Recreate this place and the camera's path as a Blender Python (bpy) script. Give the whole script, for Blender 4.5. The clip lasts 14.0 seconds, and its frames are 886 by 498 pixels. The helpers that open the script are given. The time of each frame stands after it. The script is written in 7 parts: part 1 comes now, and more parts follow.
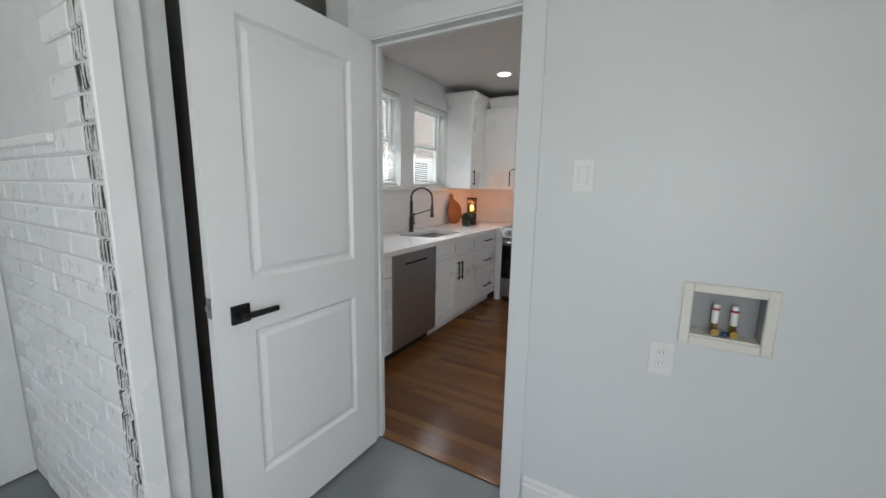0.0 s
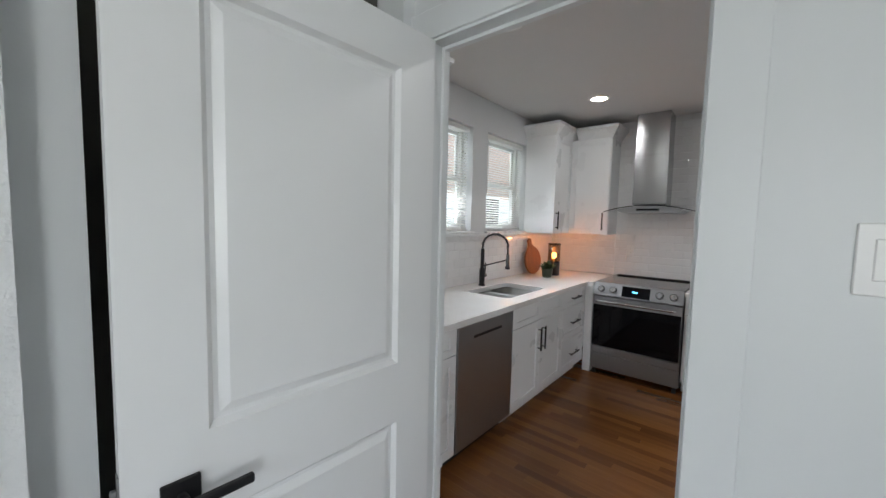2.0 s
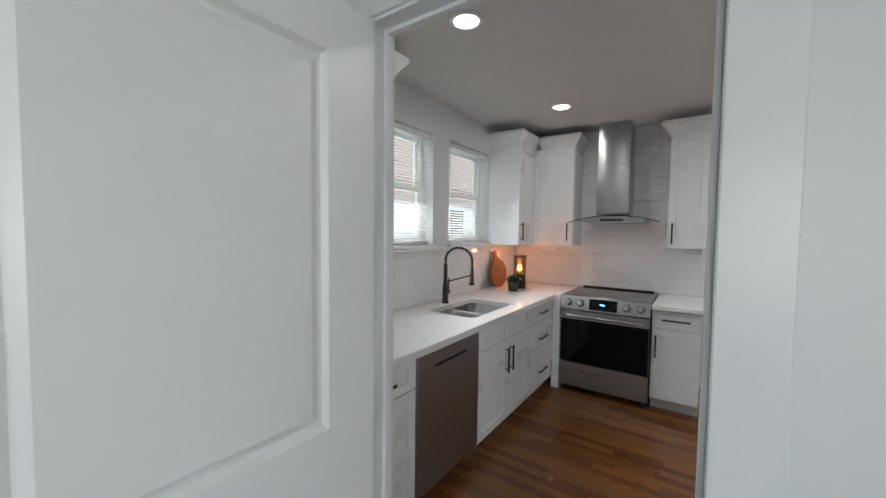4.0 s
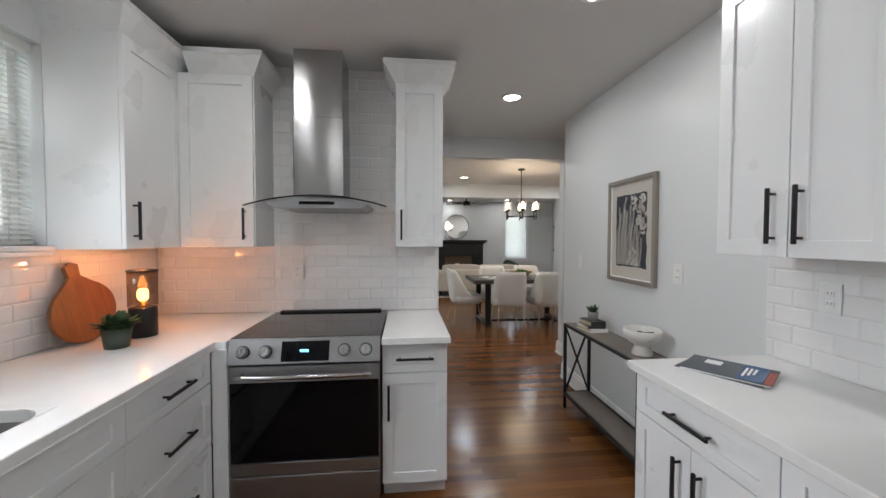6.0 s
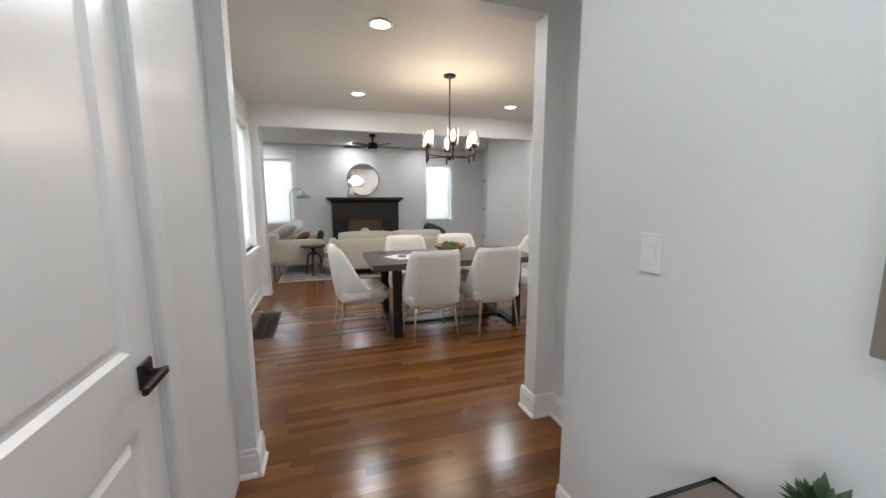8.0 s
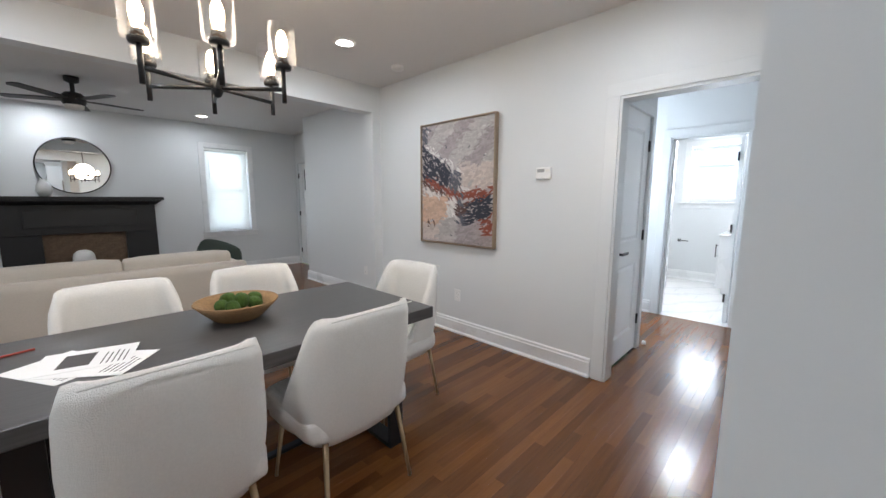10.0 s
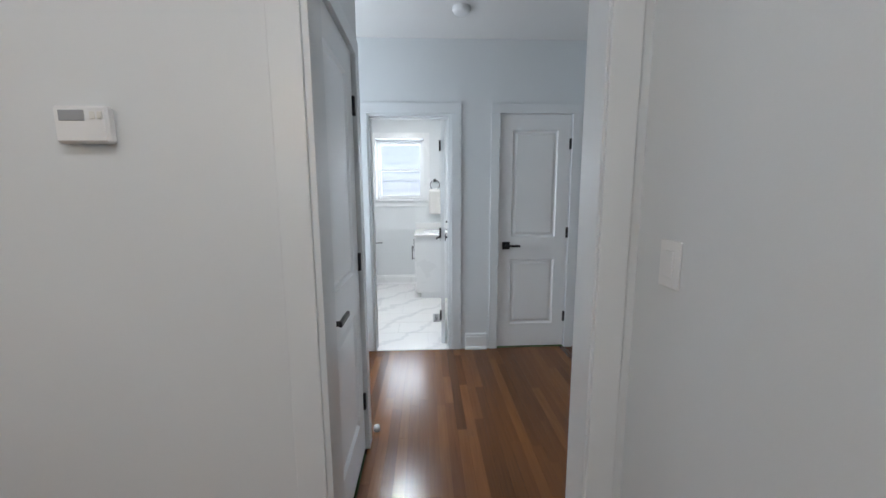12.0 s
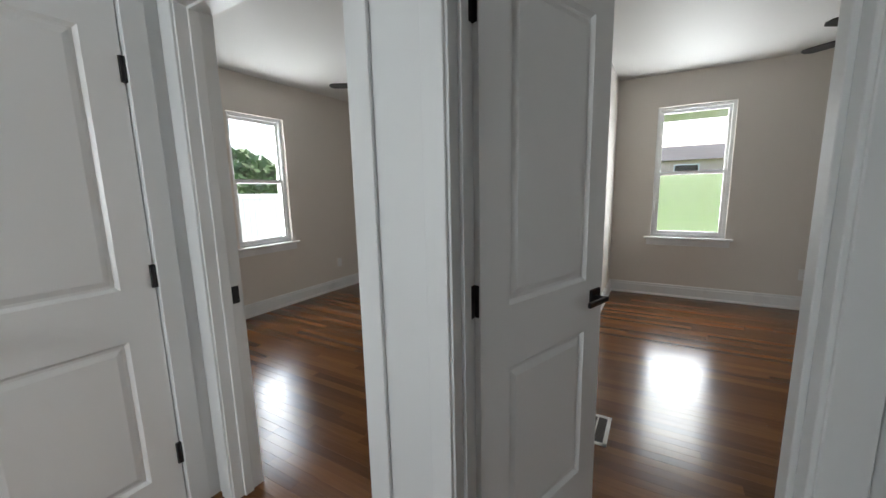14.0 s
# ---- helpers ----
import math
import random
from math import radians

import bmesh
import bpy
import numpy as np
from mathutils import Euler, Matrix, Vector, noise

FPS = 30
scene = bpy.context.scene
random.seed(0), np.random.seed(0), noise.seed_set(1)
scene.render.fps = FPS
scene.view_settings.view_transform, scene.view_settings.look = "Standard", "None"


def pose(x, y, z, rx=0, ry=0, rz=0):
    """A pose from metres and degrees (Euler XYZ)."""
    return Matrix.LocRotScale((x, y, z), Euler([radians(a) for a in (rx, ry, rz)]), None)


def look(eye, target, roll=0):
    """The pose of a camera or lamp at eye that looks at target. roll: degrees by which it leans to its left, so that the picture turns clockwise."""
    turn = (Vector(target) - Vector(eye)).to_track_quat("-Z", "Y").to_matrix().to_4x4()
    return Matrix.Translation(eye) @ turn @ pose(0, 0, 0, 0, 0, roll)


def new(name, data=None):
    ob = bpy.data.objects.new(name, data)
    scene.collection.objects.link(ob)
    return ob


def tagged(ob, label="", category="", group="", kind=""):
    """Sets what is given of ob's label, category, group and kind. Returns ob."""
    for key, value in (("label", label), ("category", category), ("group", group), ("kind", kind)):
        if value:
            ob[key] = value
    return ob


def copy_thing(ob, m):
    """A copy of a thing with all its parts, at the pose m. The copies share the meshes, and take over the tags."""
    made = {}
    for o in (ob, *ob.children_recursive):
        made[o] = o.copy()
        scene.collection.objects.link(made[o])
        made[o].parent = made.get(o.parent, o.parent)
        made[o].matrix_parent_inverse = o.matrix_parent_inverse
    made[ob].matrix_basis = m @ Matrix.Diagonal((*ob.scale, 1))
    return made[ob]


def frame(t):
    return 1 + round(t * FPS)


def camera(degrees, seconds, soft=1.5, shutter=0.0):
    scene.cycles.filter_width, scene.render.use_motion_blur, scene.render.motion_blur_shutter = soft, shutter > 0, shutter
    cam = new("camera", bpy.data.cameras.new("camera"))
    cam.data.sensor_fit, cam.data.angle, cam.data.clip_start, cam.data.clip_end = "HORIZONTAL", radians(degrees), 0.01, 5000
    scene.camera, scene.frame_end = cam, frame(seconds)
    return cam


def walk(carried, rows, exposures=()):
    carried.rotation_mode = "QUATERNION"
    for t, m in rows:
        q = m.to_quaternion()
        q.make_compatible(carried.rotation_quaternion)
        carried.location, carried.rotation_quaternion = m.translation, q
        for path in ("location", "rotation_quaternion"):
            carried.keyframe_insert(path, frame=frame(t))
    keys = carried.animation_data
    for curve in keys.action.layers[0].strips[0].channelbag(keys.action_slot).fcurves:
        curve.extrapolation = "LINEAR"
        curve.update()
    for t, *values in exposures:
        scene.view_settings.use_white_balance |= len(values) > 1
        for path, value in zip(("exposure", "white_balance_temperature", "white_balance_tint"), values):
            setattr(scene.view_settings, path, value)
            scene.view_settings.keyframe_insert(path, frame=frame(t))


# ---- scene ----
cam = camera(100.6, 14.0)
PATH = [
    (0, (0.392, 0.829, 1.375), (-0.576, 2.549, 1.052), 1.0),
    (0.5, (0.273, 1.035, 1.401), (-0.776, 2.703, 1.058), 1.0),
    (1, (0.075, 1.267, 1.443), (-0.84, 3.012, 1.098), 1.3),
    (1.5, (0.016, 1.402, 1.464), (-0.918, 3.16, 1.275), 1.3),
    (2, (0.001, 1.353, 1.475), (-1.284, 2.879, 1.329), 1.3),
    (2.2, (0.009, 1.327, 1.481), (-1.313, 2.821, 1.331), 1.3),
    (4.3, (-0.173, 1.701, 1.522), (-1.202, 3.415, 1.46), 0.2),
    (4.5, (-0.246, 1.814, 1.529), (-1.084, 3.63, 1.496), 0.3),
    (4.7, (-0.3, 1.929, 1.51), (-0.974, 3.811, 1.489), 0.5),
    (5, (-0.346, 2.181, 1.489), (-0.831, 4.121, 1.463), 0.1),
    (5.5, (-0.346, 2.66, 1.454), (-0.506, 4.653, 1.404), 0.0),
    (6, (-0.292, 3.169, 1.439), (-0.087, 5.158, 1.378), 0.1),
    (6.5, (-0.173, 3.77, 1.403), (0.244, 5.719, 1.237), -0.0),
    (7, (0.0, 4.388, 1.379), (0.465, 6.319, 1.145), 0.3),
    (7.2, (0.089, 4.625, 1.383), (0.605, 6.54, 1.122), 0.2),
    (9.3, (0.789, 6.997, 1.409), (1.554, 8.82, 1.105), -0.1),
    (9.5, (0.854, 7.178, 1.414), (1.799, 8.914, 1.11), 0.1),
    (10, (1.196, 7.554, 1.353), (2.62, 8.932, 1.082), 0.2),
    (10.5, (1.559, 7.85, 1.397), (3.39, 8.599, 1.101), -0.2),
    (11, (1.954, 7.995, 1.394), (3.917, 8.243, 1.099), -0.3),
    (11.5, (2.419, 8.114, 1.366), (4.394, 8.248, 1.075), -0.3),
    (12, (2.882, 8.192, 1.376), (4.859, 8.104, 1.087), -0.3),
    (12.5, (3.358, 8.119, 1.397), (5.326, 7.938, 1.096), -0.4),
    (13, (3.815, 8.088, 1.344), (5.767, 7.759, 1.056), -0.4),
    (13.5, (4.152, 7.882, 1.331), (5.859, 6.886, 1.025), -0.4),
    (14, (4.367, 7.6, 1.348), (5.366, 5.896, 1.036), -1.3),
]
walk(cam, [(t, look(eye, target, roll)) for t, eye, target, roll in PATH],
     exposures=[(0, 2.25, 6600, 10), (0.5, 2.3, 6600, 10), (1.0, 2.3, 6600, 10), (1.5, 2.17, 6550, 10), (2.0, 2.3, 6500, 10), (4.5, 2.25, 6550, 10), (5.5, 2.4, 6600, 10), (6.0, 2.5, 6530, 10), (7.0, 3.0, 6550, 10), (9.5, 2.95, 6000, 10), (11.0, 2.6, 6050, 10), (11.5, 2.65, 6050, 10), (12.0, 2.25, 6100, 10), (13.0, 2.3, 6700, 10), (14.0, 2.35, 6800, 10)])

# ---- world, sun, exposure ----
world = bpy.data.worlds.new("sky")
scene.world = world
world.use_nodes = True
_n = world.node_tree.nodes
_sky = _n.new("ShaderNodeTexSky")
_sky.sky_type = "NISHITA"
_sky.sun_disc = False
_sky.sun_elevation = radians(52)
_sky.sun_rotation = radians(200)
_sky.air_density, _sky.dust_density = 1.0, 2.5
world.node_tree.links.new(_sky.outputs[0], _n["Background"].inputs[0])
_n["Background"].inputs[1].default_value = 0.15
sun = new("sun", bpy.data.lights.new("sun", "SUN"))
sun.data.energy, sun.data.angle, sun.data.color = 1.0, radians(18), (1.0, 0.96, 0.90)
sun.matrix_world = look((0, 0, 30), (-9.0, 11.0, 0))

C = 2.62  # ceiling height


def downlight_lamp(x, y, z, watts, col=(0.975, 0.985, 1.0)):
    lamp = new("downlight_lamp", bpy.data.lights.new("downlight_lamp", "AREA"))
    lamp.data.shape, lamp.data.size, lamp.data.energy, lamp.data.color = "DISK", 0.13, watts, col
    lamp.matrix_world = pose(x, y, z)


def window_light(x, y, z, w, h, rz, watts, col=(0.86, 0.93, 1.0), fall=0, spread=180):
    """Sky light that enters by a window's opening; rz turns its face from +y, fall tips it towards the floor."""
    lamp = new("sky_in_window", bpy.data.lights.new("sky_in_window", "AREA"))
    lamp.data.shape, lamp.data.size, lamp.data.size_y, lamp.data.energy, lamp.data.color = "RECTANGLE", w, h, watts, col
    lamp.data.spread = radians(spread)
    lamp.matrix_world = pose(x, y, z, 90 - fall, 0, rz)


KITCHEN_LIGHTS = [(-1.15, 3.25), (-1.14, 4.84), (0.62, 4.87), (0.60, 6.21), (0.62, 3.25)]
DINING_LIGHTS = [(0.85, 8.42), (0.86, 10.32), (2.94, 10.37), (2.94, 8.42)]
LIVING_LIGHTS = [(-0.92, 14.42), (1.10, 14.62), (2.86, 14.40), (-0.9, 12.2), (2.86, 12.2)]
for _x, _y in KITCHEN_LIGHTS:
    downlight_lamp(_x, _y, C - 0.03, 0.42 if _x < 0 else 0.85)
for _x, _y in DINING_LIGHTS:
    downlight_lamp(_x, _y, C - 0.03, 1.6)
for _x, _y in LIVING_LIGHTS:
    downlight_lamp(_x, _y, C - 0.03, 1.1)
# bathroom fill: an added downlight, no fitting is known there
downlight_lamp(7.2, 8.5, C - 0.03, 5.2, (1, 0.985, 0.96))
# daylight by the windows: kitchen, dining, living, bath, bedrooms
window_light(-2.20, 3.79, 1.865, 0.56, 0.9, -90, 0.7)
# lamps at x -1.955 are added fill inside the blinds, aimed at right-hand cabinets
window_light(-1.955, 3.79, 1.85, 0.50, 0.8, -90, 1.5, fall=32, spread=115)
window_light(-2.20, 4.70, 1.865, 0.74, 0.9, -90, 0.6)
window_light(-1.955, 4.60, 1.85, 0.50, 0.8, -90, 1.3, fall=32, spread=115)
window_light(-0.72, 10.63, 1.5, 0.76, 1.5, -90, 2.6)
window_light(-0.72, 9.12, 1.5, 0.78, 1.5, -90, 2.6)
window_light(-0.645, 15.33, 1.5, 0.73, 1.46, 180, 2.2)
window_light(3.36, 15.33, 1.5, 0.68, 1.42, 180, 2.2)
window_light(8.95, 8.58, 1.76, 0.72, 0.9, 90, 5)
window_light(8.62, 4.975, 1.5, 0.67, 1.43, 90, 12)
window_light(4.06, 2.12, 1.5, 0.745, 1.5, 0, 11.5)
# laundry fill lamps, set in two added windows that stay out of view
window_light(1.82, -0.45, 1.5, 0.9, 1.2, 90, 8.0, (0.97, 0.985, 1.0))
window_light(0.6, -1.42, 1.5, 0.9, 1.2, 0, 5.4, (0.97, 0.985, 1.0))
# hall fill from the nook, through an assumed window out of view
window_light(5.45, 10.02, 1.5, 0.8, 1.2, 180, 9)

# ---- materials ----


def mat(name, col, rough=0.5, metal=0.0, var=0.06, scale=6.0, bump=0.0, bscale=80.0, stretch=(1, 1, 1), spec=0.5, emit=0.0, coat=0.0, isl=0.0, obj=0.0, col2=None, rvar=0.1, sharp=None):
    m = bpy.data.materials.new(name)
    m.use_nodes = True
    nt = m.node_tree
    b = nt.nodes["Principled BSDF"]
    b.inputs["Metallic"].default_value = metal
    b.inputs["Specular IOR Level"].default_value = spec
    b.inputs["Coat Weight"].default_value = coat
    b.inputs["Coat Roughness"].default_value = 0.12
    tc = nt.nodes.new("ShaderNodeTexCoord")
    mp = nt.nodes.new("ShaderNodeMapping")
    mp.inputs["Scale"].default_value = stretch
    if obj:
        oi = nt.nodes.new("ShaderNodeObjectInfo")
        sh = nt.nodes.new("ShaderNodeVectorMath")
        sh.operation = "MULTIPLY_ADD"
        nt.links.new(oi.outputs["Random"], sh.inputs[0])
        sh.inputs[1].default_value = (31, 17, 23)
        nt.links.new(tc.outputs["Object"], sh.inputs[2])
        nt.links.new(sh.outputs[0], mp.inputs["Vector"])
    else:
        nt.links.new(tc.outputs["Object"], mp.inputs["Vector"])
    n1 = nt.nodes.new("ShaderNodeTexNoise")
    n1.inputs["Scale"].default_value = scale
    n1.inputs["Detail"].default_value = 5
    nt.links.new(mp.outputs[0], n1.inputs["Vector"])
    ramp = nt.nodes.new("ShaderNodeMix")
    ramp.data_type = "RGBA"
    c2 = col2 or tuple(c * (1 - 2 * var) for c in col)
    ramp.inputs["A"].default_value = (*c2, 1)
    ramp.inputs["B"].default_value = (*[min(1, c * (1 + var)) for c in col], 1)
    fac = n1.outputs["Fac"]
    if sharp:
        sm = nt.nodes.new("ShaderNodeMapRange")
        sm.inputs["From Min"].default_value, sm.inputs["From Max"].default_value = sharp
        nt.links.new(fac, sm.inputs["Value"])
        fac = sm.outputs[0]
    nt.links.new(fac, ramp.inputs["Factor"])
    out = ramp.outputs["Result"]
    if isl or obj:
        if obj:
            src = nt.nodes.new("ShaderNodeObjectInfo").outputs["Random"]
        else:
            src = nt.nodes.new("ShaderNodeNewGeometry").outputs["Random Per Island"]
        mr = nt.nodes.new("ShaderNodeMapRange")
        mr.inputs["To Min"].default_value = 1 - (isl or obj)
        mr.inputs["To Max"].default_value = 1 + (isl or obj)
        nt.links.new(src, mr.inputs["Value"])
        hs = nt.nodes.new("ShaderNodeHueSaturation")
        nt.links.new(out, hs.inputs["Color"])
        nt.links.new(mr.outputs[0], hs.inputs["Value"])
        out = hs.outputs[0]
    nt.links.new(out, b.inputs["Base Color"])
    mr = nt.nodes.new("ShaderNodeMapRange")
    mr.inputs["To Min"].default_value = max(0.02, rough * (1 - rvar))
    mr.inputs["To Max"].default_value = min(1, rough * (1 + rvar))
    nt.links.new(n1.outputs["Fac"], mr.inputs["Value"])
    nt.links.new(mr.outputs[0], b.inputs["Roughness"])
    if bump:
        n2 = nt.nodes.new("ShaderNodeTexNoise")
        n2.inputs["Scale"].default_value = bscale
        n2.inputs["Detail"].default_value = 4
        nt.links.new(mp.outputs[0], n2.inputs["Vector"])
        bp = nt.nodes.new("ShaderNodeBump")
        bp.inputs["Strength"].default_value = bump
        bp.inputs["Distance"].default_value = 0.004
        nt.links.new(n2.outputs["Fac"], bp.inputs["Height"])
        nt.links.new(bp.outputs[0], b.inputs["Normal"])
    if emit:
        b.inputs["Emission Color"].default_value = (*col, 1)
        b.inputs["Emission Strength"].default_value = emit
    return m


def pane_mat(name, gloss=0.06, tint=(1, 1, 1)):
    m = bpy.data.materials.new(name)
    m.use_nodes = True
    nt = m.node_tree
    nt.nodes.remove(nt.nodes["Principled BSDF"])
    mix, tr, gl = nt.nodes.new("ShaderNodeMixShader"), nt.nodes.new("ShaderNodeBsdfTransparent"), nt.nodes.new("ShaderNodeBsdfGlossy")
    gl.inputs["Roughness"].default_value = 0.02
    tr.inputs["Color"].default_value = (*tint, 1)
    mix.inputs[0].default_value = gloss
    nt.links.new(tr.outputs[0], mix.inputs[1])
    nt.links.new(gl.outputs[0], mix.inputs[2])
    nt.links.new(mix.outputs[0], nt.nodes["Material Output"].inputs[0])
    return m


def wood_floor_mat(name, per_object):
    """Stained oak strips: each strip its own tone, fine grain along its length, glossy varnish."""
    m = mat(name, (0.165, 0.064, 0.019), 0.20, var=0.18, scale=3.0, stretch=(1.2, 22, 1), bump=0.06, bscale=9, coat=0.06, spec=0.38, rvar=0.35, **({"obj": 0.34} if per_object else {"isl": 0.34}))
    return m


def marble_mat(name, vein=(0.86, 0.868, 0.878), reach=0.12):
    m = mat(name, (0.86, 0.86, 0.85), 0.24, var=0.02, scale=2.0)
    nt = m.node_tree
    b = nt.nodes["Principled BSDF"]
    old = b.inputs["Base Color"].links[0].from_socket
    w = nt.nodes.new("ShaderNodeTexWave")
    w.inputs["Scale"].default_value, w.inputs["Distortion"].default_value, w.inputs["Detail"].default_value = 1.1, 6.5, 6.0
    w.inputs["Detail Roughness"].default_value = 0.68
    w.bands_direction = "DIAGONAL"
    tc = nt.nodes["Texture Coordinate"]
    nt.links.new(tc.outputs["Object"], w.inputs["Vector"])
    cr = nt.nodes.new("ShaderNodeValToRGB")
    cr.color_ramp.elements[0].position, cr.color_ramp.elements[0].color = 0.0, (*vein, 1)
    cr.color_ramp.elements[1].position, cr.color_ramp.elements[1].color = reach, (1, 1, 1, 1)
    nt.links.new(w.outputs["Fac"], cr.inputs[0])
    mx = nt.nodes.new("ShaderNodeMix")
    mx.data_type, mx.blend_type = "RGBA", "MULTIPLY"
    mx.inputs["Factor"].default_value = 1
    nt.links.new(old, mx.inputs["A"])
    nt.links.new(cr.outputs[0], mx.inputs["B"])
    nt.links.new(mx.outputs["Result"], b.inputs["Base Color"])
    return m


M_WALL = mat("wall_paint", (0.70, 0.72, 0.725), 0.42, var=0.012, scale=1.2, bump=0.05, bscale=160)
M_BEDWALL = mat("bedroom_wall_paint", (0.72, 0.675, 0.62), 0.5, var=0.012, scale=1.2, bump=0.05, bscale=160)
M_CEIL = mat("ceiling_paint", (0.70, 0.69, 0.675), 0.62, var=0.012, scale=1.0, bump=0.08, bscale=120)
M_TRIM = mat("trim_paint", (0.80, 0.81, 0.81), 0.28, var=0.012, scale=2.5, bump=0.02, bscale=40)
M_CASING = mat("casing_paint", (0.72, 0.74, 0.745), 0.30, var=0.012, scale=2.5, bump=0.02, bscale=40)
M_DOOR = mat("door_paint", (0.79, 0.80, 0.80), 0.30, var=0.01, scale=3, bump=0.02, bscale=60)
M_CAB = mat("cabinet_lacquer", (0.80, 0.81, 0.815), 0.28, var=0.01, scale=3)
M_QUARTZ = mat("quartz", (0.80, 0.80, 0.79), 0.14, var=0.02, scale=9, col2=(0.74, 0.735, 0.725))
M_STEEL = mat("brushed_steel", (0.40, 0.405, 0.415), 0.36, 1.0, var=0.05, scale=3, stretch=(1, 1, 60), rvar=0.3)
M_CHROME = mat("polished_steel", (0.58, 0.58, 0.585), 0.16, 1.0, var=0.02)
M_STEELH = mat("brushed_steel_flat", (0.36, 0.362, 0.368), 0.37, 1.0, var=0.02, scale=3, stretch=(1, 1, 45), rvar=0.2)
M_HOODSTEEL = mat("hood_steel", (0.40, 0.405, 0.41), 0.22, 1.0, var=0.03, scale=3, stretch=(30, 30, 0.5), rvar=0.12)
_b = M_HOODSTEEL.node_tree.nodes["Principled BSDF"]
_tg = M_HOODSTEEL.node_tree.nodes.new("ShaderNodeTangent")
_tg.direction_type, _tg.axis = "RADIAL", "Z"
M_HOODSTEEL.node_tree.links.new(_tg.outputs[0], _b.inputs["Tangent"])
_b.inputs["Anisotropic"].default_value, _b.inputs["Anisotropic Rotation"].default_value = 0.9, 0.25
M_DARKSTEEL = mat("dark_stainless", (0.20, 0.205, 0.215), 0.30, 1.0, var=0.04, scale=3, stretch=(1, 1, 50), rvar=0.25)
M_BLACK = mat("black_metal", (0.014, 0.014, 0.015), 0.42, 0.3, var=0.05)
M_PULL = mat("black_pull", (0.018, 0.018, 0.02), 0.35, 0.4, var=0.05)
M_BLKGLASS = mat("black_glass", (0.004, 0.004, 0.005), 0.05, var=0.0, spec=0.22)
M_COOKTOP = mat("cooktop_glass", (0.012, 0.012, 0.014), 0.07, var=0.0)
M_RUBBER = mat("black_rubber", (0.012, 0.012, 0.012), 0.7)
M_TILE = mat("glazed_tile", (0.80, 0.795, 0.79), 0.08, var=0.015, scale=12, obj=0.02, bump=0.03, bscale=14)
M_SINK = mat("sink_steel", (0.24, 0.235, 0.23), 0.34, 1.0, var=0.05, scale=4)
M_GROUT = mat("grout", (0.66, 0.66, 0.66), 0.8, var=0.03, scale=30)
M_BRICK = mat("painted_brick", (0.74, 0.755, 0.76), 0.5, var=0.05, scale=26, bump=0.35, bscale=60, obj=0.05, col2=(0.52, 0.51, 0.50), sharp=(0.26, 0.42))
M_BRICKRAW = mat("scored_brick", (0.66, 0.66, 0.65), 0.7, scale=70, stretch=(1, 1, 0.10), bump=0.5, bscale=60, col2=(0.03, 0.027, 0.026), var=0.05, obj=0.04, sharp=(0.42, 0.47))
M_MORTAR = mat("painted_mortar", (0.70, 0.715, 0.72), 0.7, var=0.06, scale=14, bump=0.8, bscale=70)
M_GREYFLOOR = mat("grey_floor_paint", (0.20, 0.215, 0.225), 0.35, var=0.06, scale=3, bump=0.08, bscale=60)
M_FLOOR = wood_floor_mat("oak_strips", False)
M_PLANK = wood_floor_mat("oak_strip", True)
M_SUBFLOOR = mat("floor_gap", (0.035, 0.016, 0.009), 0.6)
M_MARBLE = marble_mat("marble_tile")
M_MARBLEWALL = marble_mat("marble_wall_tile", (0.70, 0.72, 0.74), 0.20)
M_FABRIC = mat("boucle", (0.74, 0.725, 0.69), 0.95, var=0.05, scale=120, bump=0.7, bscale=260, spec=0.15)
M_SOFA = mat("sofa_weave", (0.56, 0.51, 0.44), 0.95, var=0.06, scale=140, bump=0.5, bscale=300, spec=0.15)
M_CUSHION = mat("cushion_linen", (0.60, 0.60, 0.58), 0.95, var=0.06, scale=90, bump=0.5, bscale=200, spec=0.15)
M_TEAL = mat("dark_throw", (0.03, 0.045, 0.05), 0.95, var=0.2, scale=60, bump=0.5)
M_RUST = mat("rust_cushion", (0.16, 0.07, 0.04), 0.9, var=0.1, scale=60)
M_GREENPIL = mat("dark_green_velvet", (0.02, 0.03, 0.022), 0.8, var=0.15, scale=20)
M_TABLE = mat("grey_oak", (0.078, 0.074, 0.072), 0.36, var=0.34, scale=4, stretch=(1.5, 18, 18), bump=0.14, bscale=8)
M_CONSOLE = mat("weathered_wood", (0.17, 0.145, 0.125), 0.45, var=0.25, scale=5, stretch=(20, 1.5, 20), bump=0.12, bscale=8)
M_BRONZE = mat("bronze_leg", (0.34, 0.25, 0.15), 0.35, 1.0)
M_BRASS = mat("brushed_brass", (0.38, 0.285, 0.13), 0.36, 1.0, var=0.06)
M_MIRROR = mat("mirror_glass", (0.93, 0.95, 0.95), 0.015, 1.0, var=0.0)
M_PANE = pane_mat("window_glass")
# dark tone that puts the unlit door gap's shade into colour
M_GAPSHADE = mat("gap_shade", (0.13, 0.128, 0.112), 0.8, var=0.1)
M_PEACHBRICK = mat("pale_peach_brick", (0.62, 0.46, 0.36), 0.85, var=0.10, scale=30, bump=0.4)
M_SHADEGLASS = pane_mat("clear_shade_glass", 0.16)
M_SMOKE = pane_mat("smoky_glass", 0.10, (0.62, 0.50, 0.40))
M_HOODGLASS = pane_mat("hood_glass", 0.18)
M_BLIND = mat("blind_slat", (0.82, 0.82, 0.80), 0.45, var=0.01)
_nt = M_BLIND.node_tree
